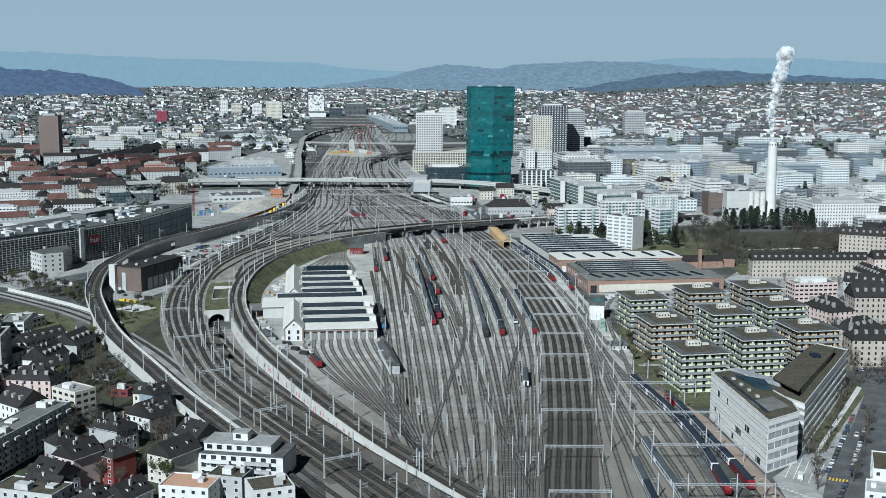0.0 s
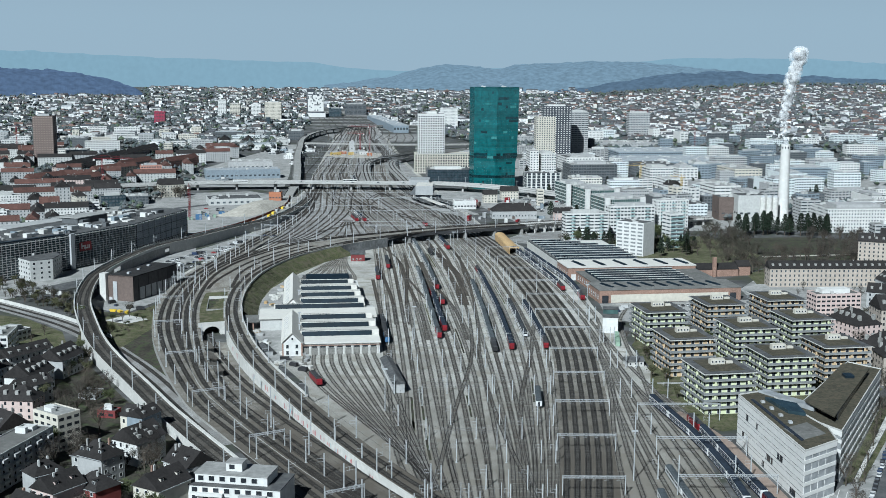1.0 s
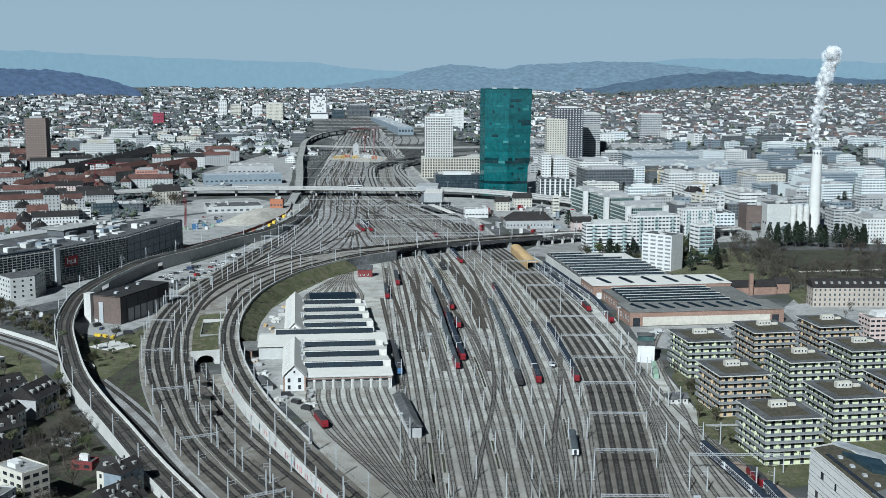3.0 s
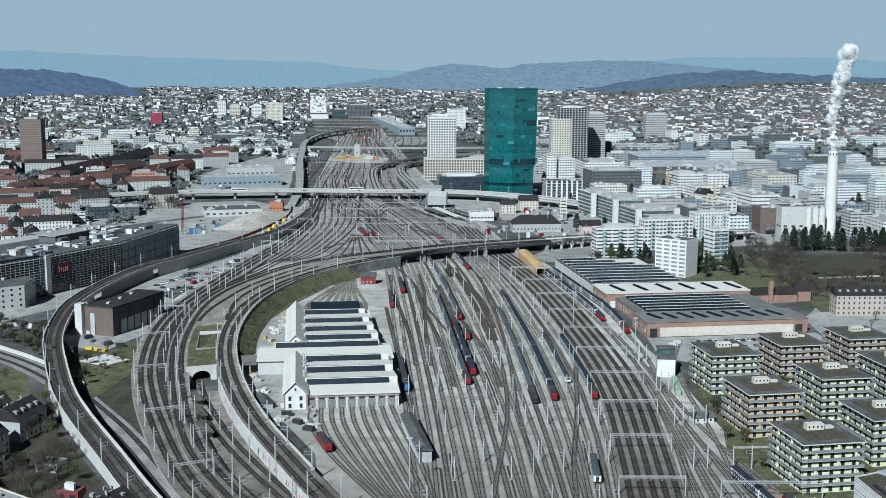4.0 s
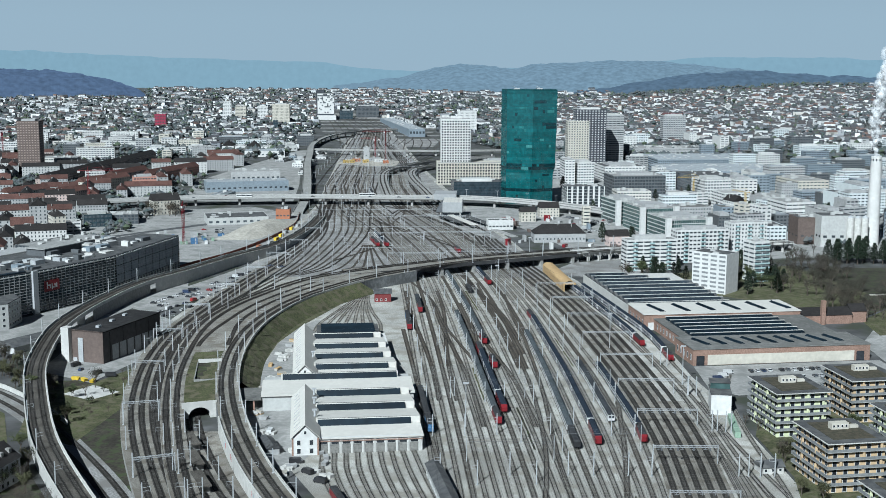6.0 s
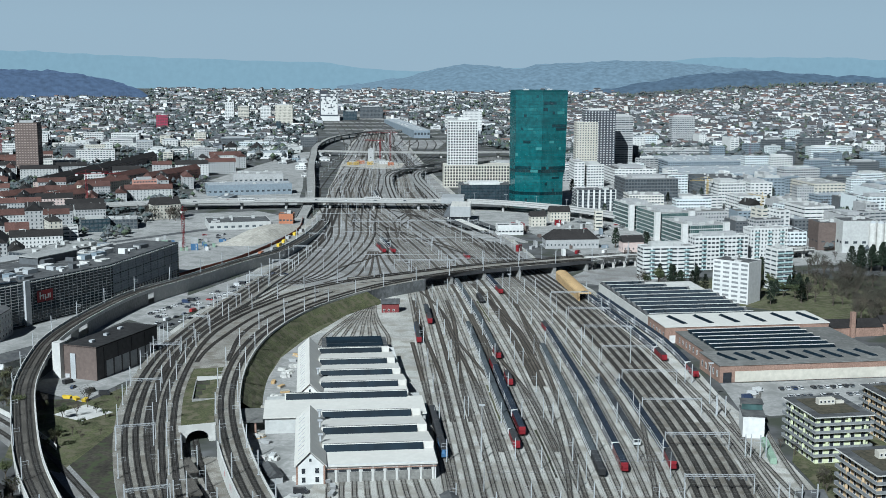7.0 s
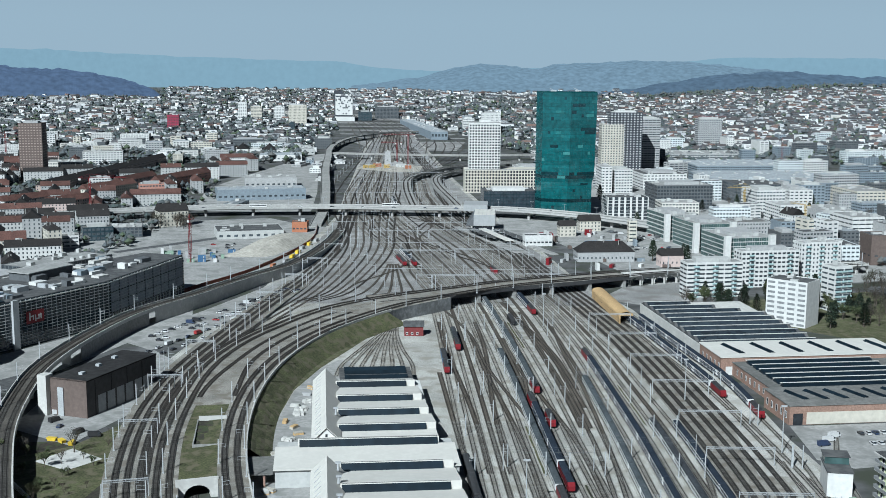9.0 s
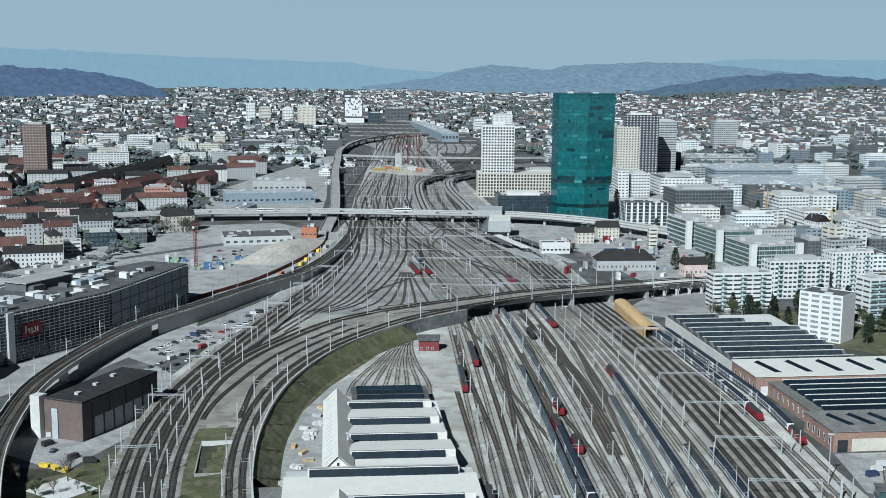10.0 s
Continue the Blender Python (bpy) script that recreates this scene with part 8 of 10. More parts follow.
def woodland(name, label, seed, n, poly, kinds, s0, s1):
    """A thicket that nobody could count: many small trees in one mesh for the wood and one for the twigs."""
    rnd = random.Random(seed)
    bx, by = [p[0] for p in poly], [p[1] for p in poly]
    wood, twig = {k: Shape() for k in kinds}, {k: Shape() for k in kinds}
    src = {k: [([v.co.copy() for v in m.vertices], [tuple(f.vertices) for f in m.polygons]) for m in LEAVES[k][0]] for k in kinds}
    made = 0
    while made < n:
        x, y = rnd.uniform(min(bx), max(bx)), rnd.uniform(min(by), max(by))
        inside = False
        for (x0, y0), (x1, y1) in zip(poly, poly[1:] + poly[:1]):
            if (y0 > y) != (y1 > y) and x < (x1 - x0) * (y - y0) / (y1 - y0) + x0:
                inside = not inside
        if not inside:
            continue
        made += 1
        k, s, a, z = rnd.choice(kinds), rnd.uniform(s0, s1), rnd.uniform(0, 6.28), land(x, y)
        c, d = math.cos(a) * s, math.sin(a) * s
        for sh, (vs, fs) in ((wood[k], src[k][0]), (twig[k], src[k][1])):
            sh.add([(x + c * p.x - d * p.y, y + d * p.x + c * p.y, z + s * p.z) for p in vs], fs)
    ob = thing(name, label, "trees", kind="stuff")
    for k in kinds:
        tagged(part("trunk", wood[k], M["bark"], ob), kind="stuff")
        tagged(part("crown", twig[k], M[{"bare": "twigs", "leafy": "leaf", "conifer": "needles"}[k]], ob), kind="stuff")


woodland("park_thicket", "dense bare trees and shrubs in the park", 51, 90, [(222, 930), (238, 935), (262, 1010), (272, 1110), (252, 1170), (226, 1080)], ["bare"], 0.6, 1.0)
woodland("park_thicket", "dense bare trees and shrubs in the park", 52, 90, [(285, 965), (352, 955), (392, 1060), (390, 1130), (335, 1110), (300, 1010)], ["bare"], 0.6, 1.0)
woodland("garden_shrubs", "brown shrubs between the apartment houses", 53, 60, [(205, 560), (225, 560), (330, 760), (330, 850), (225, 860), (214, 770), (222, 640)], ["bare"], 0.35, 0.7)
woodland("bank_shrubs", "brown shrubs on the slope beside the viaduct", 54, 22, [(-214, 700), (-186, 676), (-178, 740), (-192, 790), (-216, 745)], ["bare", "leafy"], 0.2, 0.42)
woodland("hill_shrubs", "rough shrubs beside the old viaduct", 55, 110, [(-345, 860), (-270, 790), (-222, 742), (-216, 752), (-246, 800), (-300, 868)], ["bare", "leafy"], 0.3, 0.6)
woodland("street_trees", "bare street trees among the offices", 56, 80, [(95, 1120), (300, 1180), (440, 1300), (470, 1700), (100, 1700)], ["bare", "conifer"], 0.6, 1.1)
woodland("block_trees", "green and bare trees between the white apartment blocks", 57, 44, [(98, 1062), (150, 1030), (215, 1020), (222, 1140), (140, 1085)], ["leafy", "conifer"], 0.6, 1.1)


def far_woods(name, label, seed, n, y0, y1, side, r0, r1, colour):
    """Countless far trees, lumps with ragged outlines."""
    rnd = random.Random(seed)
    sh = Shape()
    ring = [(0, 0, 1), (0.9, 0, 0.3), (0.3, 0.85, 0.25), (-0.7, 0.5, 0.3), (-0.7, -0.5, 0.2), (0.3, -0.85, 0.3), (0, 0, -0.6)]
    fs = [(0, 1, 2), (0, 2, 3), (0, 3, 4), (0, 4, 5), (0, 5, 1), (6, 2, 1), (6, 3, 2), (6, 4, 3), (6, 5, 4), (6, 1, 5)]
    for _ in range(n):
        y = math.sqrt(rnd.uniform(y0 * y0, y1 * y1))
        x = side(rnd, y)
        if x is None:
            continue
        r = rnd.uniform(r0, r1)
        for _ in range(3):
            c = Vector((x + rnd.uniform(-r, r), y + rnd.uniform(-r, r), land(x, y) + r * rnd.uniform(0.5, 1.1)))
            sh.add([c + Vector(q) * r * rnd.uniform(0.6, 1.1) for q in ring], fs)
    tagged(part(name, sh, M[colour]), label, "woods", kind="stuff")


# distance haze is put into these colours: lifted and turned blue-grey
M["far_tree_hazed"] = island_mat("haze_greyed_trees", [(0, (0.085, 0.095, 0.1)), (0.4, (0.062, 0.078, 0.076)), (0.7, (0.105, 0.106, 0.102)), (0.88, (0.075, 0.096, 0.062))], 0.95)
far_woods("distant_trees_left", "bare and green trees among the far houses", 31, 5200, 2100, 4500, spread(-0.43, -0.03, lambda x, y: rail_land(x, y) or (x < -0.25 * y and y > 3950)), 4, 8, "far_tree_hazed")
far_woods("distant_trees_right", "bare and green trees among the hillside houses", 32, 6500, 2100, 4200, spread(-0.03, 0.43, rail_land), 4, 8, "far_tree_hazed")
far_woods("mid_trees_left", "street trees among the housing rows", 33, 1300, 1150, 2200, spread(-0.43, -0.2, lambda x, y: x > -330), 3, 5, "far_tree_hazed")
far_woods("mid_trees_right", "street trees among the offices", 34, 420, 1200, 2200, spread(0.17, 0.43), 3, 5, "far_tree_hazed")


# ---- trains ----
def coach_meshes(kind):
    """Body, roof, window band, bogies of one vehicle that lies along x, its middle at the origin."""
    ln, w = {"loco": (18.5, 2.95), "nose": (26, 2.9), "deck": (26, 2.85), "coach": (25.6, 2.85), "unit": (24, 2.85), "wagon": (22, 2.8)}[kind]
    top = {"deck": 4.5, "nose": 4.4, "loco": 4.1}.get(kind, 3.9)
    a = ln / 2 - 0.25
    body, roof, band, bogie, front = Shape(), Shape(), Shape(), Shape(), Shape()
    side = [(-w / 2, 0.95), (-w / 2, top - 0.55), (w / 2, top - 0.55), (w / 2, 0.95)]
    xs = [-a, a]
    if kind in ("loco", "nose"):
        # sloping ends
        v = []
        for x, k in ((-a, 0.86), (-a + 1.6, 1.0), (a - 1.6, 1.0), (a, 0.86)):
            hi = top - 0.55 if 0.9 < k else (top - 1.7)
            v += [(x, -w / 2 * k, 0.95), (x, -w / 2 * k, hi), (x, w / 2 * k, hi), (x, w / 2 * k, 0.95)]
        body.add(v, [(4 * i + j, 4 * i + (j + 1) % 4, 4 * i + 4 + (j + 1) % 4, 4 * i + 4 + j) for i in range(3) for j in range(4)] + [(0, 3, 2, 1), (12, 13, 14, 15)])
        a2 = a - 1.6
        front.add([(a2 + 0.15, -w / 2 * 0.9, top - 0.75), (a2 + 0.15, w / 2 * 0.9, top - 0.75), (a + 0.03, w / 2 * 0.78, top - 1.75), (a + 0.03, -w / 2 * 0.78, top - 1.75)], [(0, 3, 2, 1)])
        front.add([(-a2 - 0.15, -w / 2 * 0.9, top - 0.75), (-a2 - 0.15, w / 2 * 0.9, top - 0.75), (-a - 0.03, w / 2 * 0.78, top - 1.75), (-a - 0.03, -w / 2 * 0.78, top - 1.75)], [(0, 1, 2, 3)])
    else:
        a2 = a
        for x in (-a - 0.03, a - 0.03):
            if kind == "unit":
                front.box(x, x + 0.06, -w / 2 * 0.85, w / 2 * 0.85, 2.0, 3.1)
            elif kind != "wagon":
                front.box(x, x + 0.06, -0.55, 0.55, 1.0, 3.1)
        body.add([(x, y, z) for x in xs for y, z in side], [(0, 1, 5, 4), (1, 2, 6, 5), (2, 3, 7, 6), (3, 0, 4, 7), (0, 3, 2, 1), (4, 5, 6, 7)])
    prof = [(-w / 2, top - 0.55), (-w / 2 * 0.86, top - 0.18), (-w / 2 * 0.4, top), (w / 2 * 0.4, top), (w / 2 * 0.86, top - 0.18), (w / 2, top - 0.55)]
    n = len(prof)
    roof.add([(x, y, z + 0.004) for x in (-a2, a2) for y, z in prof], [(i, i + 1, n + i + 1, n + i) for i in range(n - 1)] + [tuple(range(n - 1, -1, -1)), tuple(range(n, 2 * n))])
    if kind == "loco":
        roof.box(-5, 5, -0.8, 0.8, top, top + 0.25)
        for x in (-5.5, 5.5):
            roof.box(x - 1, x + 1, -0.8, 0.8, top + 0.02, top + 0.4)
    for z0, z1 in ((1.55, 2.2), (3.0, 3.6)) if kind in ("deck", "nose") else ((1.9, 2.75),):
        if kind not in ("wagon", "loco"):
            m = int((2 * a - 3) / 2.0)
            for i in range(m):
                x = -a + 1.8 + i * (2 * a - 3.6) / m
                for y in (-w / 2 - 0.02, w / 2 - 0.02):
                    band.box(x, x + 1.5, y, y + 0.04, z0, z1)
    bogie.box(-1.5, 1.5, -1.1, 1.1, 0.3, 0.95)
    for wx in (-0.9, 0.9):
        bogie.tube((wx, -0.85, 0.62), (wx, 0.85, 0.62), 0.42, 0.42, 10)
    return body, roof, band, bogie, front, ln


COACH = {}


def vehicle(kind, livery, p, ahead, group):
    """One rail vehicle standing on its track."""
    body_m, roof_m = {"red": ("red", "steel_dark"), "navy": ("coach_white", "navy_roof"), "white": ("coach_white", "coach_roof"), "grey": ("coach_white", "pale_coach_roof"), "blue": ("blue", "steel_dark"), "dark": ("black", "steel_dark"), "green": ("green_coach", "coach_roof"), "whitenose": ("red", "navy_roof")}[livery]
    key = (kind, livery)
    if key not in COACH:
        b, r, w, g, f, ln = coach_meshes(kind)
        COACH[key] = [b.mesh("body", M[body_m]), r.mesh("roof", M[roof_m]), w.mesh("window_band", M["window"]), g.mesh("bogie", M["black"]), f.mesh("windscreen", M["window"])]
    words = {"red": "red", "navy": "white and navy-blue", "white": "off-white", "grey": "white-sided grey", "blue": "blue", "dark": "black", "green": "dark green", "whitenose": "red-fronted"}[livery]
    name, lab, cat = {"loco": ("locomotive", "%s electric locomotive with sloping ends on the rails", "locomotive"), "nose": ("driving_coach", "%s double-deck driving coach with a sloping nose", "train"), "wagon": ("goods_wagon", "%s covered wagon standing on the rails", "wagon")}.get(kind, ("passenger_coach", "%s passenger coach with a rounded grey roof", "coach"))
    ob = thing(name, lab % words, cat, p.x, p.y, p.z + 0.2, math.degrees(math.atan2(ahead.y, ahead.x)), group=group)
    for nm, me in zip(("body", "roof", "window_band", "bogie", "windscreen"), COACH[key]):
        if me.polygons:
            if nm == "windscreen" and kind not in ("loco", "nose", "unit"):
                part("gangway_door", me, None, ob)
            elif nm == "bogie":
                for x in (-LENGTH[kind] / 2 + 3.25, LENGTH[kind] / 2 - 3.25):
                    part("bogie", me, None, ob, at=pose(x, 0, 0))
            elif nm == "window_band":
                tagged(part("glazing", me, None, ob), kind="stuff")
            else:
                part(nm, me, None, ob)
    if livery == "navy" and kind in ("deck", "coach"):
        key2 = (kind, "stripe")
        if key2 not in COACH:
            COACH[key2] = Shape().box(-12.7, 12.7, -1.44, 1.44, 2.3, 2.9).box(-12.7, 12.7, -1.44, 1.44, 0.96, 1.4).mesh("stripe", M["navy"])
        part("stripe", COACH[key2], None, ob)
    return ob


M["pale_coach_roof"] = mat("pale_coach_roof", (0.075, 0.085, 0.092), 0.9, 0.25, 0.8, 0.1, spec=0.08)
M["navy_roof"] = mat("dark_blue_coach_roof", (0.026, 0.034, 0.048), 0.9, 0.25, 0.8, 0.15, spec=0.08)
M["green_coach"] = mat("dark_green_coach_paint", (0.03, 0.055, 0.045), 0.5, 0.15, 0.8, 0.2)
LENGTH = {"loco": 18.5, "nose": 26, "deck": 26, "coach": 25.6, "unit": 24, "wagon": 22}


def along(line, y_front):
    """A line walked from y_front away from the camera."""
    pts = sorted(line, key=lambda p: p.y)
    out = [p for p in pts if p.y > y_front]
    k = len(pts) - len(out)
    if 0 < k < len(pts):
        a, b = pts[k - 1], pts[k]
        out.insert(0, a.lerp(b, (y_front - a.y) / (b.y - a.y)))
    return out


def train(x, y, cars, group, lines=None):
    """A train whose front stands near (x, y); it lies on the track nearest to that point."""
    best = min(lines or (YARD + MAIN + EAST), key=lambda l: min((p.x - x) ** 2 + (p.y - y) ** 2 for p in l))
    line = along(best, y)

    def at(s):
        for a, b in zip(line, line[1:]):
            d = (b - a).length
            if s <= d:
                return a.lerp(b, s / d)
            s -= d
        return None
    s = 0.0
    for kind, livery in cars:
        ln = LENGTH[kind]
        a, b = at(s + 2), at(s + ln - 2)
        if a is None or b is None:
            break
        vehicle(kind, livery, (a + b) / 2, a - b, group)
        s += ln + 0.5


NAVY, RED = ("deck", "navy"), ("loco", "red")
train(33.5, 675, [("nose", "whitenose")] + [NAVY] * 8 + [RED], "long double-deck train")
train(53, 678, [RED] + [("coach", "navy")] * 4, "red-headed train")
train(43, 707, [("unit", "white")] * 4, "pale railcar set")
train(24.5, 670, [("wagon", "dark")] + [("coach", "grey")] * 7, "grey coach rake")
train(40, 565, [("coach", "grey")], "single coach")
train(-3.7, 702, [RED] + [("coach", "grey")] * 8, "red-headed grey train")
train(0.2, 720, [("nose", "whitenose")] + [NAVY] * 3 + [RED], "double-deck train in the yard")
train(-4.5, 798, [RED], "engine waiting in the yard")
train(-6.1, 851, [RED] + [("coach", "grey")] * 8, "third red-headed train")
train(-11.8, 999, [("loco", "dark")], "dark engine by the bridge")
train(-57, 886, [RED, ("wagon", "blue")], "shunting engine beyond the shed")
train(81, 848, [RED] + [NAVY] * 6, "double-deck train by the works", [EAST[0]])
train(91, 815, [RED] + [NAVY] * 7, "outer double-deck train by the works", [EAST[4]])
train(-5, 1030, [RED] + [("coach", "navy")] * 2, "train under the bridge")
train(-44, 935, [RED, ("coach", "green")], "short train beyond the shed")
train(106, 417, [("nose", "whitenose"), NAVY, NAVY, NAVY, NAVY, NAVY], "double-deck train beside the platform", [EAST[0]])
train(116, 423, [("nose", "whitenose"), NAVY, NAVY, NAVY, RED], "double-deck train at the platform", [EAST[1]])
train(88, 400, [("coach", "grey")] * 3, "grey coaches in the siding", [EAST[2]])
train(77, 400, [("coach", "navy"), ("coach", "grey")], "coaches in the near siding", [EAST[3]])
train(-62, 600, [RED], "engine before the shed", FRONT)
train(-82, 1203, [RED, ("coach", "navy"), ("coach", "grey")], "train in the throat", YARD + MAIN + THROAT)
train(-88, 1203, [RED, RED], "engines in the throat", YARD + MAIN + THROAT)
train(-18, 1171, [RED], "engine beyond the bridge", YARD + MAIN + THROAT)
train(-118, 1600, [("coach", "white")] * 2, "far railcar")

SIDING = spline([(-30, 640), (-34, 680), (-38, 720), (-43, 770), (-49, 830), (-55, 890)], 8)
track(SIDING, "bed")
train(-36, 690, [("loco", "blue"), ("wagon", "dark"), ("wagon", "dark")], "stored stock beside the shed", [SIDING])

# ---- overhead line masts and gantries ----
M["wire_grey"] = mat("weathered_wire", (0.2, 0.205, 0.21), 0.7, 0.1, 2.0, 0.1)
MAST = {}


def mast_mesh(arm):
    if arm not in MAST:
        post = Shape().box(-0.19, 0.19, -0.19, 0.19, -0.2, 9.6).box(-0.4, 0.4, -0.4, 0.4, -0.3, 0.25)
        bracket = Shape().tube((0, 0, 7.6), (arm, 0, 7.9), 0.07, 0.06, 5).tube((0, 0, 6.3), (arm, 0, 6.6), 0.06, 0.05, 5).tube((arm, 0, 6.0), (arm, 0, 8.0), 0.05, 0.05, 4)
        MAST[arm] = (post.mesh("post", M["steel"]), bracket.mesh("bracket", M["steel"]))
    return MAST[arm]


def mast(p, ang, arm, group):
    post, bracket = mast_mesh(arm)
    ob = new("catenary_mast", post)
    ob.matrix_basis = pose(p.x, p.y, p.z, 0, 0, ang)
    tagged(ob, "galvanised steel overhead-line mast with a bracket arm", "mast", group)
    part("bracket", bracket, None, ob)


def masts_along(line, off, every, arm, group, y0=-1e9, y1=1e9):
    sd, s, last = sides_of(line), 0.0, line[0]
    for p, d in zip(line, sd):
        s += (p - last).length
        last = p
        if s >= every:
            s = 0.0
            if y0 < p.y < y1:
                mast(p + d * off, math.degrees(math.atan2(-d.y, -d.x)) if off > 0 else math.degrees(math.atan2(d.y, d.x)), arm, group)


masts_along(LINE_V, -4.6, 32, 2.6, "viaduct masts", 440, 1400)
masts_along(LINE_U, -3.2, 24, 3.0, "embankment masts", 380, 1200)
masts_along(LINE_U, 11.6, 24, 3.0, "embankment masts", 380, 1200)
masts_along(LINE_W, -1.2, 24, 2.4, "embankment masts", 400, 1200)
masts_along(LINE_R, 6.2, 30, 3.0, "embankment masts", 400, 1200)
masts_along(LINE_R, -3.6, 34, 2.6, "embankment masts", 420, 1000)
for k, every in ((0, 46), (3, 50), (6, 46), (8, 50), (11, 46), (13, 52), (16, 48), (18, 46)):
    masts_along(YARD[k], 2.3, every, 2.2, "yard masts", 395, 1100)
masts_along(RAMP, 0.2, 22, 2.2, "ramp masts", 400, 690)
masts_along(LINE_W, 4.0, 34, 2.6, "embankment masts", 400, 690)
for line in EAST[:4]:
    masts_along(line, 2.6, 50, 2.4, "siding masts", 380, 1080)


def cross_span(x0, x1, y, h=8.6):
    """Two slim masts with a pair of wires between them that carry the yard's overhead line."""
    ob = thing("wire_span", "slim steel masts with wires strung across the tracks", "mast", x0, y, 0, 1.5, group="yard wire spans")
    w = x1 - x0
    for x in (0, w):
        part("post", Shape().tube((x, 0, -0.3), (x, 0, h + 2.2), 0.2, 0.11, 6), M["steel"], ob)
    for za, sag in ((h + 2.0, 1.4), (h - 1.2, 0.0), (h - 0.2, 0.0)):
        sh, last = Shape(), None
        for i in range(9):
            u = i / 8
            q = (u * w, 0, za - sag * 4 * u * (1 - u))
            if last:
                sh.tube(last, q, 0.035, 0.035, 4)
            last = q
        part("wire", sh, M["wire_grey"], ob)
    sh = Shape()
    for i in range(int(w / 4.8)):
        x = 2.4 + i * 4.8
        sh.tube((x, 0, h - 0.2), (x, 0, h - 2.0), 0.05, 0.05, 4)
    part("dropper", sh, M["wire_grey"], ob)


def gantry(x0, x1, y, z=0.0, h=7.6, boxes=0, skew=0.0):
    """A portal over several tracks: two posts, a lattice beam, and signals or insulators under it."""
    ob = thing("signal_gantry" if boxes else "catenary_portal", "steel portal spanning the tracks" + (" with signal lamps" if boxes else " with a lattice beam"), "gantry", x0, y, z, skew, group="track portals")
    w = x1 - x0
    for x in (0, w):
        part("post", Shape().box(x - 0.15, x + 0.15, -0.15, 0.15, -0.3, h + 0.4), M["steel"], ob)
    sh = Shape()
    for yy in (-0.35, 0.35):
        for zz in (h - 0.7, h):
            sh.box(0, w, yy - 0.055, yy + 0.055, zz - 0.055, zz + 0.055)
    n = max(2, int(w / 1.6))
    for i in range(n):
        a, b = i * w / n, (i + 1) * w / n
        sh.tube((a, -0.35, h - 0.7), (b, -0.35, h), 0.045, 0.045, 4)
        sh.tube((a, -0.35, h), (b, 0.35, h), 0.045, 0.045, 4)
    for i in range(boxes):
        x = (i + 0.5) * w / boxes
        part("signal", Shape().box(x - 0.35, x + 0.35, -0.7, -0.42, h - 2.0, h - 0.7), M["grey_dark"], ob)
    for i in range(int(w / 4.6)):
        x = 2.3 + i * 4.6
        sh.tube((x, 0, h - 0.7), (x, 0, h - 1.7), 0.06, 0.06, 4).tube((x - 0.8, 0, h - 1.6), (x + 0.8, 0, h - 1.5), 0.05, 0.05, 4)
    part("beam", sh, M["steel"], ob)
    return ob


for i, y in enumerate(range(404, 1040, 50)):
    l, r = at_y([(340, 34), (505, 43), (609, 51), (694, 55), (791, 52), (937, 41), (1043, 27)], y), at_y([(340, 56), (505, 68), (609, 77), (694, 82), (791, 80), (937, 68), (1043, 52)], y)
    gantry(l + 0.8, r, y, boxes=4 if i in (5, 6) else 0)
for y in (438, 505, 575, 655, 745, 850, 960):
    l, r = at_y(LEFT_EDGE, y), at_y(LEFT_FAN_RIGHT, y)
    cross_span(l + 14, r - 1, y)
    l, r = at_y(RIGHT_FAN_LEFT, y), at_y(RIGHT_EDGE, y)
    cross_span(l - 2, r - 2, y + 14)
for y in (1130, 1240, 1350):
    l, r = at_y(LEFT_EDGE, y), at_y(RIGHT_EDGE, y)
    m = (l + r) / 2
    gantry(l - 3, m, y)
    gantry(m + 1, r + 14, y + 8)
for y in (410, 455, 500, 548):
    gantry(84, 121, y, h=8.0)
for t in range(14, len(LINE_U) - 40, 9):
    p, d = LINE_U[t], sides_of(LINE_U)[t]
    gantry(p.x - 3 * d.x, p.x - 3 * d.x + 15.5, p.y - 3 * d.y, p.z, skew=math.degrees(math.atan2(d.y, d.x)))
# pale slim posts beside the dark hall
for i in range(7):
    ob = thing("steel_post", "slim pale steel post beside the dark hall", "post", -199 + 0.6 * i, 856 + 6.5 * i, 0, group="posts by the hall")
    part("shaft", Shape().tube((0, 0, -0.3), (0, 0, 10.5), 0.22, 0.16, 8), M["steel"], ob)
    part("base_plate", Shape().box(-0.45, 0.45, -0.45, 0.45, -0.2, 0.25), M["concrete"], ob)
# tall floodlight poles
for x, y in ((5, 1000), (36, 1130), (70, 470), (-20, 700), (62, 845), (88, 770), (-30, 560)):
    ob = thing("light_mast", "tall slim floodlight mast in the yard", "mast", x, y, 0, group="floodlight masts")
    part("pole", Shape().tube((0, 0, 0), (0, 0, 20), 0.28, 0.14, 7), M["steel"], ob)
    part("lamp_head", Shape().box(-1.2, 1.2, -0.3, 0.3, 19.6, 20.2), M["steel"], ob)
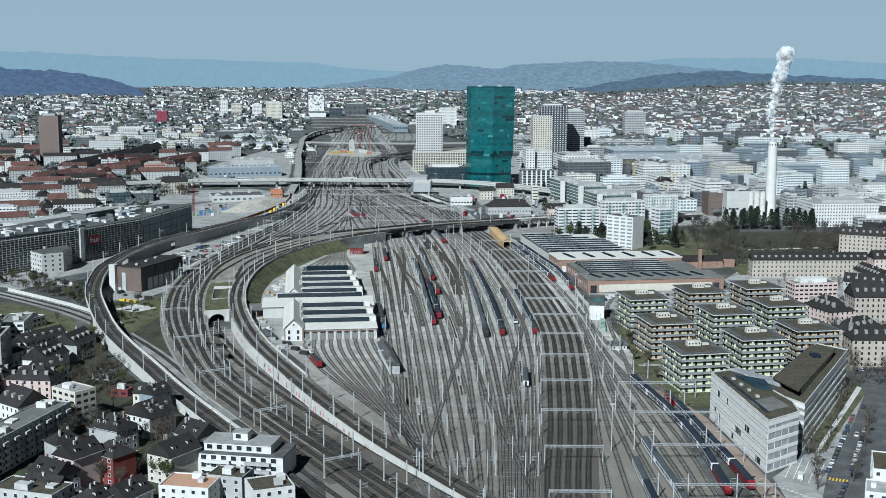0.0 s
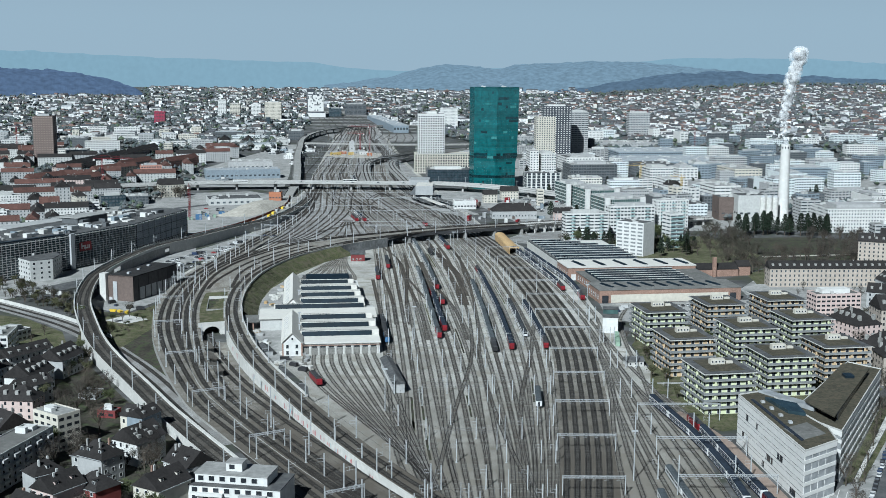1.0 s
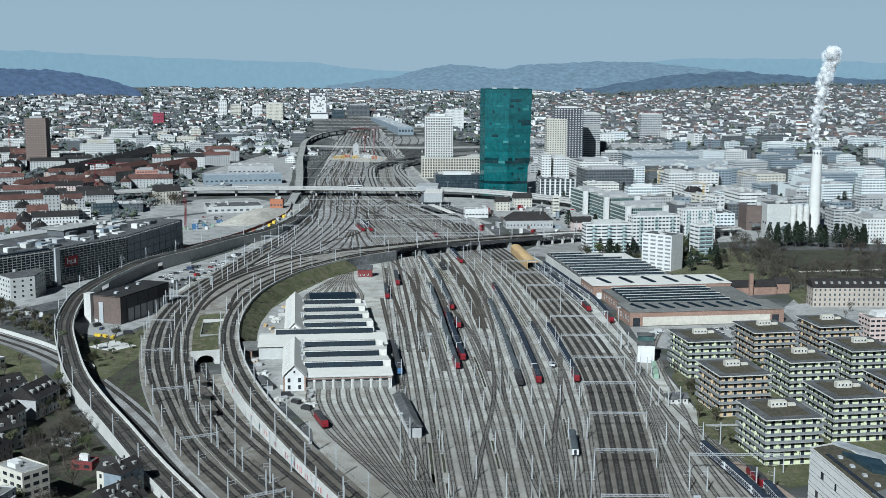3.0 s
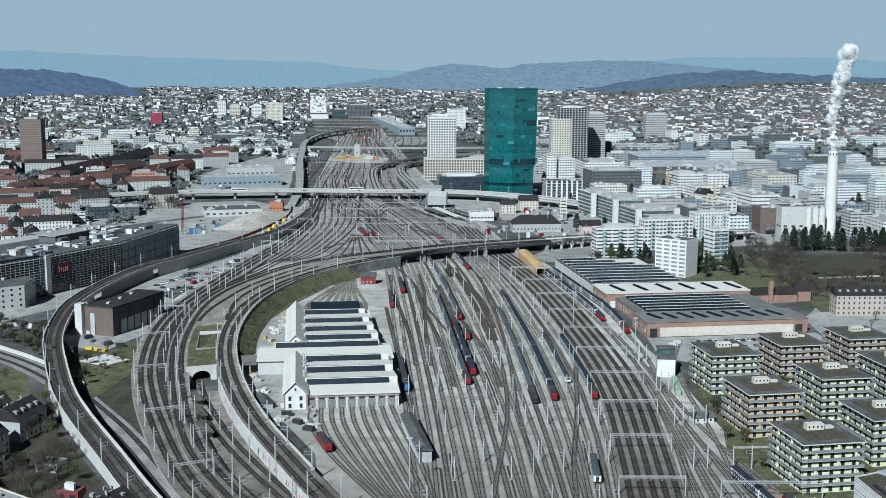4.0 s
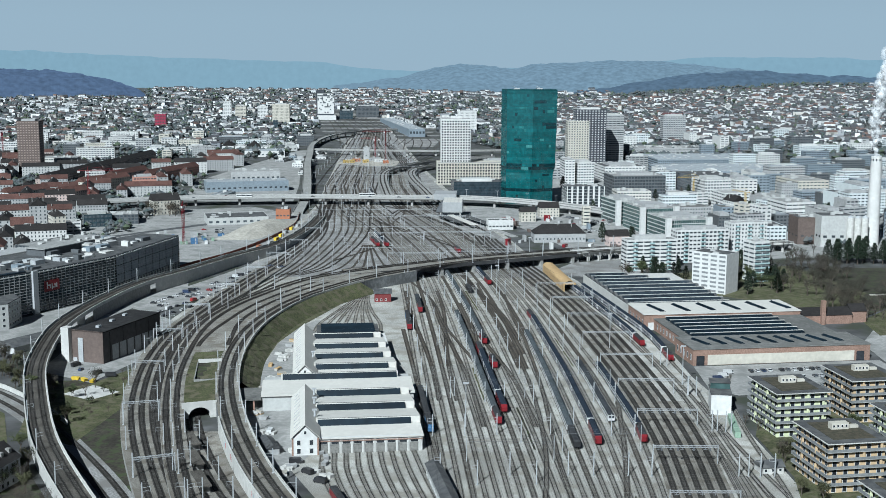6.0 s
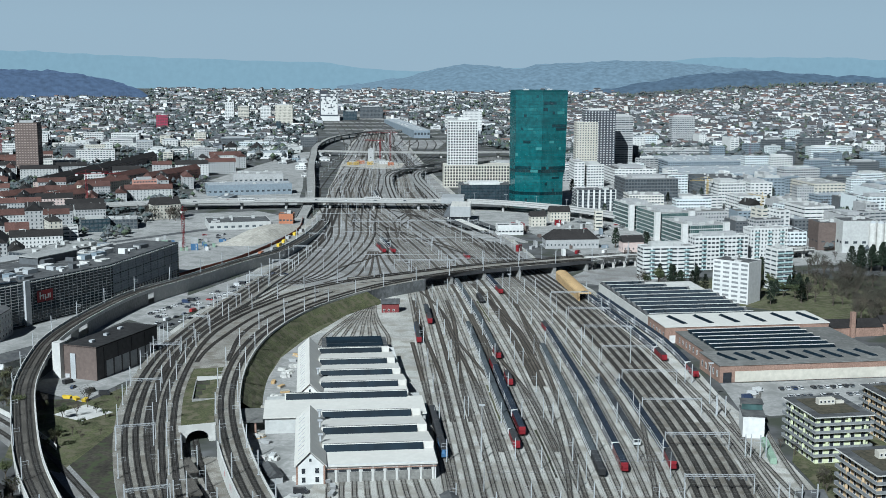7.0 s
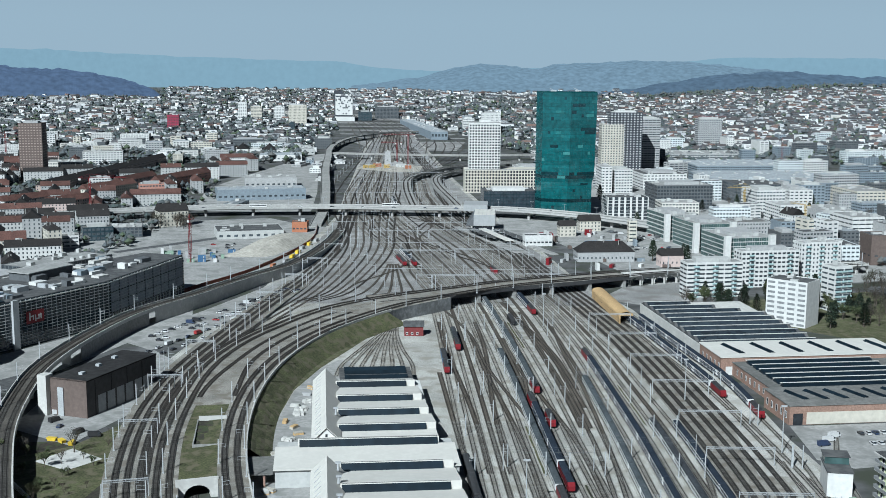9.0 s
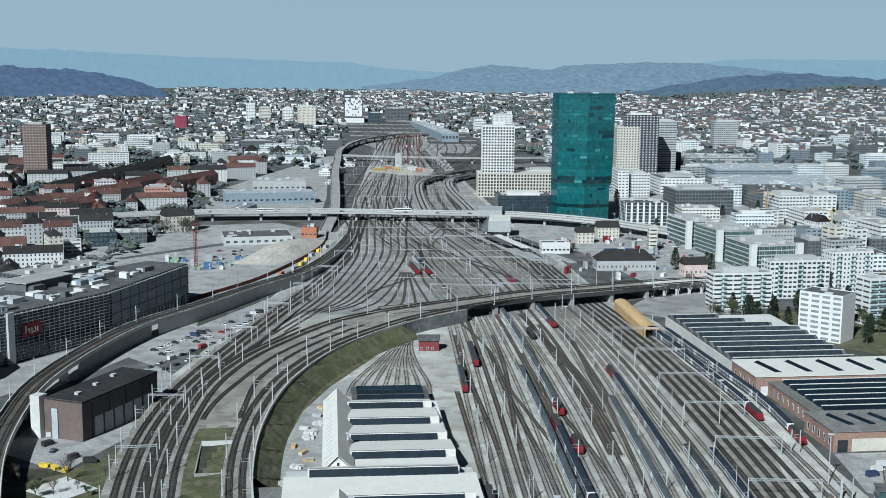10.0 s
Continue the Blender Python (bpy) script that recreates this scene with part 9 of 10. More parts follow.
# countless masts and cross-spans through the throat and beyond
far_masts, fm = Shape(), random.Random(61)
for line in THROAT[::2] + YARD[1::4] + MAIN[::2] + FAR[::3]:
    s, last = fm.uniform(0, 30), line[0]
    for p in line:
        s += (p - last).length
        last = p
        if s > 48 and 1110 < p.y < 2500:
            s = 0.0
            far_masts.box(p.x + 2.1, p.x + 2.32, p.y - 0.11, p.y + 0.11, p.z - 0.2, p.z + 9.2)
            far_masts.box(p.x - 0.6, p.x + 2.4, p.y - 0.08, p.y + 0.08, p.z + 7.4, p.z + 7.6)
for y in range(1150, 2300, 125):
    l, r = at_y(LEFT_EDGE, y) - 24, at_y(RIGHT_EDGE, y) + 14
    for a, b in ((l, l + (r - l) * 0.48), (l + (r - l) * 0.5, r)):
        far_masts.box(a, b, y - 0.08, y + 0.08, land(a, y) + 7.9, land(a, y) + 8.1)
tagged(part("distant_masts", far_masts, M["steel"]), "countless steel masts and cross-spans over the far tracks", "masts", kind="stuff")
# contact wires
wires = Shape()
for line in YARD + MAIN + [shifted(LINE_U, o) for o in (0, 4.5, 9)] + [shifted(LINE_R, o) for o in (-1.5, 3.2)] + [shifted(LINE_W, o) for o in (-3.5, 1.2)]:
    ln = [p + Vector((0, 0, 6.2)) for p in line if 360 < p.y < 1100][::4]
    if len(ln) > 2:
        loft(wires, ln, [(-0.025, 0), (0.025, 0), (0, 0.05)])
tagged(part("contact_wires", wires, M["steel_dark"]), "thin dark overhead contact wires above the tracks", "wires", kind="stuff")


# ---- surfaces between the buildings ----
def patch(name, label, poly, material, z=0.08, category="ground"):
    sh = Shape()
    sh.prism(poly, z - 0.06, z)
    return tagged(part(name, sh, M[material]), label, category, kind="structure")


patch("office_streets", "grey paved streets and yards between the offices", [(92, 1128), (300, 1165), (470, 1290), (620, 1500), (760, 1800), (90, 1800), (40, 1330)], "paving", 0.05)
patch("quarter_streets", "grey streets of the quarter beside the site", [(-420, 1090), (-262, 1098), (-200, 1180), (-190, 1420), (-240, 1480), (-640, 1330), (-520, 1180)], "paving", 0.05)
rows = []
for y in range(2400, 3500, 50):
    l, r = at_y([(2400, -200), (2600, -262), (2900, -326), (3400, -384), (3500, -392)], y), at_y([(2400, -60), (2700, -40), (2960, -90), (3240, -185), (3500, -315)], y)
    rows.append([(l + (r - l) * i / 10, y, land(l + (r - l) * i / 10, y) + 0.02) for i in range(11)])
sheet = Shape()
sheet.add([v for row in rows for v in row], [(11 * j + i, 11 * j + i + 1, 11 * j + i + 12, 11 * j + i + 11) for j in range(len(rows) - 1) for i in range(10)])
tagged(part("far_sidings", sheet, M["ballast_dark"]), "grey worn ballast of the far sidings", "ground", kind="structure")
patch("building_site", "pale sandy ground of the bridge building site", [(-204, 2030), (-196, 2110), (-150, 2128), (-108, 2080), (-110, 1992), (-150, 1985)], "sand", 0.3)
patch("goods_yard", "grey paved goods yard beside the far flyover", [(-205, 1530), (-330, 1530), (-362, 1750), (-335, 2000), (-296, 2300), (-270, 2300), (-250, 1950), (-222, 1720)], "paving", 0.05)
patch("station_square", "pale paved square beside the station", [(-4, 1330), (38, 1332), (92, 1436), (44, 1500), (-8, 1500), (-14, 1400)], "paving", 0.1)
patch("bank_sidings", "worn ballast below the arched viaduct", [(48, 1085), (100, 1046), (132, 1088), (122, 1150), (70, 1128)], "ballast_dark", 0.095)
patch("works_yard", "grey yard beside the brick works", [(204, 780), (330, 800), (352, 870), (232, 905), (208, 860)], "paving", 0.07)
patch("block_lawn", "lawn with trees round the white apartment blocks", [(176, 980), (224, 930), (262, 1010), (240, 1120), (130, 1078), (98, 1050)], "grass", 0.07)
patch("park_ground", "brown-green park ground under the trees", [(262, 963), (372, 961), (398, 1090), (330, 1116), (268, 1108), (226, 1085), (228, 925)], "earth", 0.065)
patch("park_path", "pale path through the park", [(262, 1000), (360, 1018), (388, 1060), (386, 1064), (356, 1023), (262, 1005)], "sand", 0.09)
patch("front_yard", "pale gravel yard before the office complex", [(-345, 842), (-289, 920), (-252, 990), (-232, 1085), (-226, 1090), (-212, 1020), (-236, 930), (-254, 870), (-296, 812)], "paving", 0.057)
patch("lawn", "spring lawn between the apartment blocks", [(101, 552), (108, 545), (119, 532), (150, 545), (214, 600), (218, 700), (214, 762), (118, 735), (104, 690), (106, 640), (99, 600)], "grass", 0.1)
patch("lawn_path", "pale path across the lawn", [(104, 608), (136, 610), (136, 613), (104, 611)], "paving", 0.14)
patch("lawn_path", "pale path across the lawn", [(140, 560), (143, 560), (143, 740), (140, 740)], "paving", 0.14)
patch("lawn_path", "pale path across the lawn", [(178, 590), (181, 590), (181, 750), (178, 750)], "paving", 0.14)
patch("car_park", "grey asphalt car park before the brick works", [(100, 762), (112, 752), (208, 778), (204, 822), (101, 806)], "paving", 0.12)
patch("park", "dull green park lawn with bare bushes", [(225, 880), (345, 900), (372, 960), (262, 962), (228, 920)], "grass", 0.1)
patch("shed_yard", "concrete yard beside the engine shed", [(-112, 668), (-90, 640), (-84, 660), (-92, 700), (-92, 878), (-104, 915), (-110, 912), (-117, 893), (-124, 853), (-125, 780), (-122, 730)], "paving", 0.1)
patch("bank_grass", "grassy foot of the slope beside the shed yard", [(-130, 742), (-134, 830), (-131, 885), (-114, 945), (-96, 992), (-90, 992), (-97, 968), (-117, 895), (-124.5, 853), (-125.5, 780)], "grass", 0.16)
patch("bright_ballast", "fresh pale gravel between the main line and the works", [(72, 742), (97, 742), (95, 828), (87, 900), (70, 1010), (56, 1082), (48, 1082), (60, 1000), (71, 900), (76, 815)], "gravel_pale", 0.09)
patch("hall_yard", "grey yard round the brown hall", [(-238, 790), (-205, 768), (-196, 800), (-182, 845), (-190, 900), (-212, 930), (-240, 890)], "paving", 0.1)
patch("rough_grass", "rough grass under the viaduct", [(-212, 690), (-184, 672), (-176, 740), (-190, 800), (-204, 766), (-226, 750)], "grass", 0.1)
patch("rough_grass", "rough grass beside the viaduct wall", [(-260, 640), (-204, 656), (-228, 716), (-262, 752), (-320, 780), (-320, 700)], "grass", 0.1)
patch("garden_ground", "dull garden ground between the houses", [(-260, 400), (-60, 400), (-92, 478), (-150, 570), (-196, 650), (-300, 640)], "earth", 0.06)
patch("parking_strip", "pale gravel parking strip along the tracks", [(-236, 950), (-214, 930), (-192, 985), (-172, 1050), (-158, 1110), (-150, 1180), (-160, 1190), (-184, 1110), (-206, 1040)], "paving", 0.12)
patch("site_ground", "pale sand of a building site", [(-226, 1095), (-196, 1160), (-178, 1270), (-176, 1420), (-205, 1425), (-262, 1330), (-320, 1270), (-320, 1180), (-262, 1120)], "paving", 0.1)
patch("forecourt", "asphalt forecourt beside the white office", [(126, 395), (128, 438), (146, 455), (152, 468), (204, 562), (262, 680), (300, 700), (320, 640), (230, 540), (195, 430), (180, 395)], "asphalt", 0.09)
patch("verge", "grass strip before the white office", [(149.8, 467.5), (154, 469.5), (206, 570), (202, 571)], "grass", 0.16)
patch("verge", "grass strip before the white office", [(156, 469), (159, 471), (207, 559), (207.5, 566)], "grass", 0.16)
patch("footpath", "pale footpath between the grass strips", [(154.2, 469.4), (155.8, 469.2), (207.4, 566.4), (206.2, 569.8)], "concrete", 0.14)
patch("pavement", "grey pavement with street trees", [(126, 395), (134, 400), (152, 446), (184, 510), (206, 558), (200, 552), (159, 470), (149, 466), (128, 438)], "paving", 0.115)
patch("platform", "brown paved platform beside the tracks", [(118, 400), (127, 400), (125, 440), (119, 515), (112, 545), (106, 560), (102, 558), (112, 510), (118, 460)], "brown_paving", 0.6)
patch("pale_square", "pale paved square under the viaduct", [(-212, 748), (-196, 738), (-186, 752), (-202, 764)], "concrete", 0.14)
patch("site_road", "dark access road along the site", [(-335, 1260), (-328, 1255), (-232, 1372), (-240, 1380)], "asphalt", 0.14)
mound = Shape()
rows4 = []
for i in range(13):
    for j in range(9):
        u, v = i / 12, j / 8
        h = 8.0 * math.sin(math.pi * u) * math.sin(math.pi * v) ** 0.8 * (1 + 0.4 * noise.noise(Vector((u * 4, v * 4, 3))))
        rows4.append((-240 + 40 * v + 30 * u, 1240 + 130 * u, 0.08 + h))
mound.add(rows4, [(i * 9 + j, i * 9 + j + 1, i * 9 + j + 10, i * 9 + j + 9) for i in range(12) for j in range(8)])
tagged(part("sand_mound", mound, M["sand"]), "long heap of pale sand on the building site", "sand heap")
hoard = Shape()
loft(hoard, spline([(-252, 1030, 0), (-232, 1100, 0), (-205, 1170, 0), (-186, 1260, 0), (-178, 1340, 0), (-184, 1420, 0)], 10), [(-0.1, 0), (-0.1, 2.6), (0.1, 2.6), (0.1, 0)])
tagged(part("site_hoarding", hoard, M["rust"]), "rust-red hoarding along the building site", "fence", kind="structure")


def container(x, y, ang, colour, n=1, words="blue"):
    ob = thing("site_container", "%s steel site container standing on the ground" % words, "container", x, y, 0.1, ang, group="site containers")
    for k in range(n):
        part("box", Shape().box(-3, 3, -1.25, 1.25, k * 2.7, k * 2.7 + 2.6), M[colour], ob)
        if y < 1000:
            part("window", pane(1.2, 1.0, 0.05, "window"), None, ob, at=pose(-1, -1.25, k * 2.7 + 1.0))
        part("door", pane(0.9, 2.0, 0.05, "grey_render"), None, ob, at=pose(1.4, -1.25, k * 2.7 + 0.1))


rnd = random.Random(17)
for i in range(26):
    c, w = rnd.choice([("blue", "blue"), ("blue", "blue"), ("white", "white"), ("grey_render", "grey"), ("green_box", "green")])
    container(rnd.uniform(-290, -235), rnd.uniform(1195, 1265), rnd.choice([14, 104]), c, rnd.choice([1, 1, 2]), w)
for i in range(10):
    c, w = rnd.choice([("white", "white"), ("yellow", "yellow"), ("grey_render", "grey"), ("orange", "orange")])
    container(-196 + i * 2.5 + rnd.uniform(-2, 2), 1130 + i * 22, 75, c, 1, w)
for i in range(4):
    container(96 + i * 0.8, 690 + i * 7, 84, "green_box", 1, "pale green")


# ---- cars ----
CAR = {}


def car_meshes(kind):
    if kind not in CAR:
        ln, w, h = {"car": (4.3, 1.8, 1.45), "van": (5.4, 2.0, 2.2)}[kind]
        body, cabin, wheels = Shape(), Shape(), Shape()
        a, b = ln / 2, w / 2
        if kind == "car":
            body.prism([(-a, -b + 0.15), (-a + 0.2, -b), (a - 0.3, -b), (a, -b + 0.25), (a, b - 0.25), (a - 0.3, b), (-a + 0.2, b), (-a, b - 0.15)], 0.25, 0.85)
            cabin.prism([(-a + 0.5, -b + 0.06), (a - 1.2, -b + 0.06), (a - 1.2, b - 0.06), (-a + 0.5, b - 0.06)], 0.852, h - 0.06, 0, [(-a + 0.9, -b + 0.22), (a - 2.0, -b + 0.22), (a - 2.0, b - 0.22), (-a + 0.9, b - 0.22)])
            body.prism([(-a + 0.9, -b + 0.22), (a - 2.0, -b + 0.22), (a - 2.0, b - 0.22), (-a + 0.9, b - 0.22)], h - 0.058, h)
        else:
            body.prism([(-a, -b), (a - 1.2, -b), (a - 1.2, b), (-a, b)], 0.3, h)
            body.box(a - 1.199, a, -b + 0.05, b - 0.05, 0.3, 1.15)
            cabin.prism([(a - 1.198, -b + 0.05), (a - 0.2, -b + 0.05), (a - 0.2, b - 0.05), (a - 1.198, b - 0.05)], 1.152, h - 0.1, 0, [(a - 1.198, -b + 0.12), (a - 0.8, -b + 0.12), (a - 0.8, b - 0.12), (a - 1.198, b - 0.12)])
        for x in (-a + 0.8, a - 0.8):
            wheels.tube((x, -b - 0.01, 0.32), (x, -b + 0.22, 0.32), 0.32, 0.32, 10).tube((x, b - 0.22, 0.32), (x, b + 0.01, 0.32), 0.32, 0.32, 10)
        CAR[kind] = (body.mesh("body", M["car"]), cabin.mesh("cabin_glass", M["window"]), wheels.mesh("wheels", M["black"]))
    return CAR[kind]


def car(x, y, ang, z=0.1, kind="car", group="parked cars"):
    ob = thing("car" if kind == "car" else "van", "parked %s standing on the paving" % ("passenger car" if kind == "car" else "delivery van"), kind, x, y, z, ang, group=group)
    for nm, me in zip(("body", "cabin_glass", "wheels"), car_meshes(kind)):
        part(nm, me, None, ob)


rnd = random.Random(23)
for i in range(24):
    if rnd.random() < 0.8:
        car(122 + i * 3.3, 795 + i * 0.55 + rnd.uniform(-0.5, 0.5), 98 + rnd.uniform(-4, 4), 0.13)
    if rnd.random() < 0.45:
        car(126 + i * 3.3, 782 + i * 0.55, 98 + rnd.uniform(-4, 4), 0.13)
for i in range(3):
    car(108 + i * 4, 780 + i * 6, 20, 0.13, "van")
for i in range(26):
    t = i / 25
    x, y = -224 + 58 * t, 955 + 150 * t
    if rnd.random() < 0.85:
        car(x, y, -10 + rnd.uniform(-5, 5), 0.13, rnd.choice(["car", "car", "car", "van"]))
    if rnd.random() < 0.8:
        car(x + 9, y - 3, -10 + rnd.uniform(-5, 5), 0.13)
for i in range(15):
    t = i / 14
    car(152.2 + 34 * t + rnd.uniform(-0.3, 0.3), 445.6 + 72 * t, 65, 0.11)
    if i != 4:
        car(144.5 + 40 * t + rnd.uniform(-0.3, 0.3), 411 + 86 * t, 65, 0.11)
for i in range(9):
    car(216 + 2.6 * i, 600, 95, 0.11, group="row of parked cars")
car(178.7, 490.7, 245, 0.11, "car", "cars on the street")
car(196, 532, 65, 0.11, "car", "cars on the street")
car(138.8, 438, 70, 0.11, "van", "cars on the street")
for x, y in ((-222, 800), (-217, 792), (-226, 812), (-206, 784), (-198, 780), (-229, 824)):
    car(x, y, rnd.uniform(0, 180), 0.12, rnd.choice(["car", "van"]))
for i in range(22):
    car(rnd.uniform(-262, -215), rnd.uniform(1270, 1310), rnd.choice([15, 105]), 0.12)
for i in range(14):
    car(-340 + i * 32, at_y([(-340, 1488), (-192, 1513), (-79, 1509), (0, 1504), (90, 1458)], -340 + i * 32) + rnd.choice([-7, 7]), rnd.uniform(-10, 10), 8.5 if i < 11 else 7.8, "car", "cars on the bridge")


# ---- cranes, huts and other single things ----
def crane(x, y, h, jib, ang, colour="red"):
    ob = thing("tower_crane", "%s lattice tower crane over the building site" % ("dark red" if colour == "red" else "yellow"), "crane", x, y, land(x, y), ang, group="tower cranes")
    sh = Shape()
    for a in (-0.8, 0.8):
        for b in (-0.8, 0.8):
            sh.box(a - 0.13, a + 0.13, b - 0.13, b + 0.13, 0, h)
    for i in range(int(h / 2)):
        z, s = i * 2, 1 if i % 2 else -1
        for k in (-0.8, 0.8):
            sh.tube((-0.8 * s, k, z), (0.8 * s, k, z + 2), 0.09, 0.09, 4)
            sh.tube((k, -0.8 * s, z), (k, 0.8 * s, z + 2), 0.09, 0.09, 4)
    part("tower", sh, M[colour], ob)
    sh = Shape().tube((-jib * 0.3, 0, h), (jib, 0, h), 0.3, 0.22, 4).tube((0, 0, h + 4), (jib * 0.9, 0, h + 1), 0.12, 0.12, 4).tube((0, 0, h + 4), (-jib * 0.28, 0, h + 0.5), 0.12, 0.12, 4).tube((0, 0, h), (0, 0, h + 4), 0.3, 0.2, 4)
    for i in range(int(jib / 2.5)):
        sh.tube((i * 2.5, 0, h), (i * 2.5 + 1.2, 0, h + 1.2), 0.07, 0.07, 4).tube((i * 2.5 + 1.2, 0, h + 1.2), (i * 2.5 + 2.5, 0, h), 0.07, 0.07, 4)
    part("jib", sh, M[colour], ob)
    part("counterweight", Shape().box(-jib * 0.3, -jib * 0.3 + 2.5, -0.9, 0.9, h - 2.2, h - 0.3), M["concrete"], ob)
    part("cab", Shape().box(0.9, 2.6, -0.8, 0.8, h - 2.4, h - 0.4), M["white"], ob)


crane(-258, 1213, 34, 6, 60)
crane(-418, 1470, 40, 36, 10)
crane(-148, 2100, 34, 26, 165)
crane(-132, 2108, 46, 38, 190)
crane(415, 2470, 55, 46, 160)
crane(440, 2120, 40, 36, 75)
crane(272, 1395, 28, 20, 120, "crane_yellow")
crane(247, 1530, 30, 22, 200, "crane_yellow")
crane(-740, 2080, 44, 36, 40)


def small_building(name, label, cat, x, y, ang, w, d, h, wall, roof, flat=False):
    ob = thing(name, label, cat, x, y, land(x, y), ang)
    part("wall", Shape().box(-w / 2, w / 2, -d / 2, d / 2, -0.5, h), M[wall], ob)
    part("roof", Shape().box(-w / 2 - 0.3, w / 2 + 0.3, -d / 2 - 0.3, d / 2 + 0.3, h + 0.002, h + 0.35) if flat else Shape().gable(-w / 2, w / 2, -d / 2, d / 2, h + 0.002, h + d * 0.3, 0.6), M[roof], ob)
    for i in range(max(1, int(w / 3))):
        part("window", pane(1.1, 1.2, 0.05, "window"), None, ob, at=pose(-w / 2 + 1.5 + 3 * i, -d / 2, 1.0))
    return ob


small_building("red_hut", "red-walled trackside hut with a dark roof", "hut", -72, 975, 4, 11, 9, 5.6, "hut_red", "felt")
small_building("track_shed", "open grey shed over a yard track", "shed", -29, 614, -80, 50, 5.4, 5.0, "grey_render", "felt")
small_building("garden_shed", "small grey garden shed with a curved roof", "shed", 98, 646, 10, 9, 7, 2.8, "concrete", "felt")
small_building("yard_hut", "low grey hut beside the shed yard", "hut", -101, 668, 112, 14, 5, 3.0, "grey_render", "felt")
sb = small_building("signal_box", "white signal box with a green glazed upper room", "signal box", 97, 728, 82, 16, 9, 9.5, "white", "felt", True)
part("lookout", Shape().box(1, 8, -4.4, 4.4, 9.9, 12.6), M["glass_green"], sb)
part("lookout_roof", Shape().box(0.6, 8.4, -4.8, 4.8, 12.603, 13.0), M["felt"], sb)
pa = thing("pump_house", "low pale shed with a curved roof below the viaduct", "shed", -262, 842, 0, 60)
part("wall", Shape().box(-16, 16, -8, 8, -0.5, 4), M["white"], pa)
part("roof", Shape().prism([(-17, -9), (17, -9), (17, 9), (-17, 9)], 4.002, 5.6, 0, [(-16, -4), (16, -4), (16, 4), (-16, 4)]), M["felt"], pa)


def terrace_house():
    ob = thing("apartment_house", "white modern apartment house with set-back roof terraces", "apartment house", -78, 444, 0, -10)
    z = 0.0
    for w, d, h in ((38, 17, 9.3), (27, 12, 3.2), (6, 5, 3.0)):
        part("storey", Shape().box(-w / 2, w / 2, -d / 2, d / 2, z - (1 if z == 0 else -0.003), z + h), M["white"], ob)
        part("roof", Shape().box(-w / 2 - 0.25, w / 2 + 0.25, -d / 2 - 0.25, d / 2 + 0.25, z + h + 0.003, z + h + 0.35), M["pale_roof" if z else "felt"], ob)
        for k in range(max(1, int(h / 3.1))):
            for i in range(int(w / 4)):
                part("window", pane(2.2, 1.9, 0.05, "window"), None, ob, at=pose(-w / 2 + 2.2 + 4 * i, -d / 2, z + 0.7 + 3.1 * k))
        z += h + 0.35
    for k in range(1, 3):
        part("balcony", Shape().box(-12, -2, -10.4, -8.5, 3.1 * k - 0.15, 3.1 * k + 0.9), M["white"], ob)
        part("balcony", Shape().box(4, 14, -10.4, -8.5, 3.1 * k - 0.15, 3.1 * k + 0.9), M["grey_render"], ob)


terrace_house()
for i in range(16):
    t = i / 15
    pl = thing("planter", "round pale planter on the platform", "planter", 104 + 20 * t, 548 - 140 * t + (4 if i % 2 else 0), 0.6, group="platform planters")
    part("tub", Shape().tube((0, 0, 0), (0, 0, 0.6), 1.0, 1.2, 10), M["concrete"], pl)
    part("soil", Shape().tube((0, 0, 0.55), (0, 0, 0.62), 1.05, 1.05, 10), M["earth"], pl)
cross_walk = thing("zebra_crossing", "yellow zebra crossing painted on the street", "road marking", 152.6, 436, 0.1, 65, kind="structure")
for i in range(6):
    part("stripe", Shape().box(-1.6, 1.6, -3.6 + i * 1.25, -2.95 + i * 1.25, 0.0, 0.02), M["yellow"], cross_walk)
for i in range(5):
    mk = thing("road_marking", "white painted line on the forecourt", "road marking", 139 + i * 2.4, 452 - i * 2.0, 0.118, 66, group="road markings", kind="structure")
    part("line", Shape().box(-15, 12, -0.15, 0.15, 0, 0.02), M["white"], mk)
for i in range(7):
    mk = thing("road_marking", "short white parking mark on the paving", "road marking", 128.5 + i * 1.7, 428 - i * 2.6, 0.118, -35, group="road markings", kind="structure")
    part("line", Shape().box(-2.4, 2.4, -0.2, 0.2, 0, 0.02), M["white"], mk)


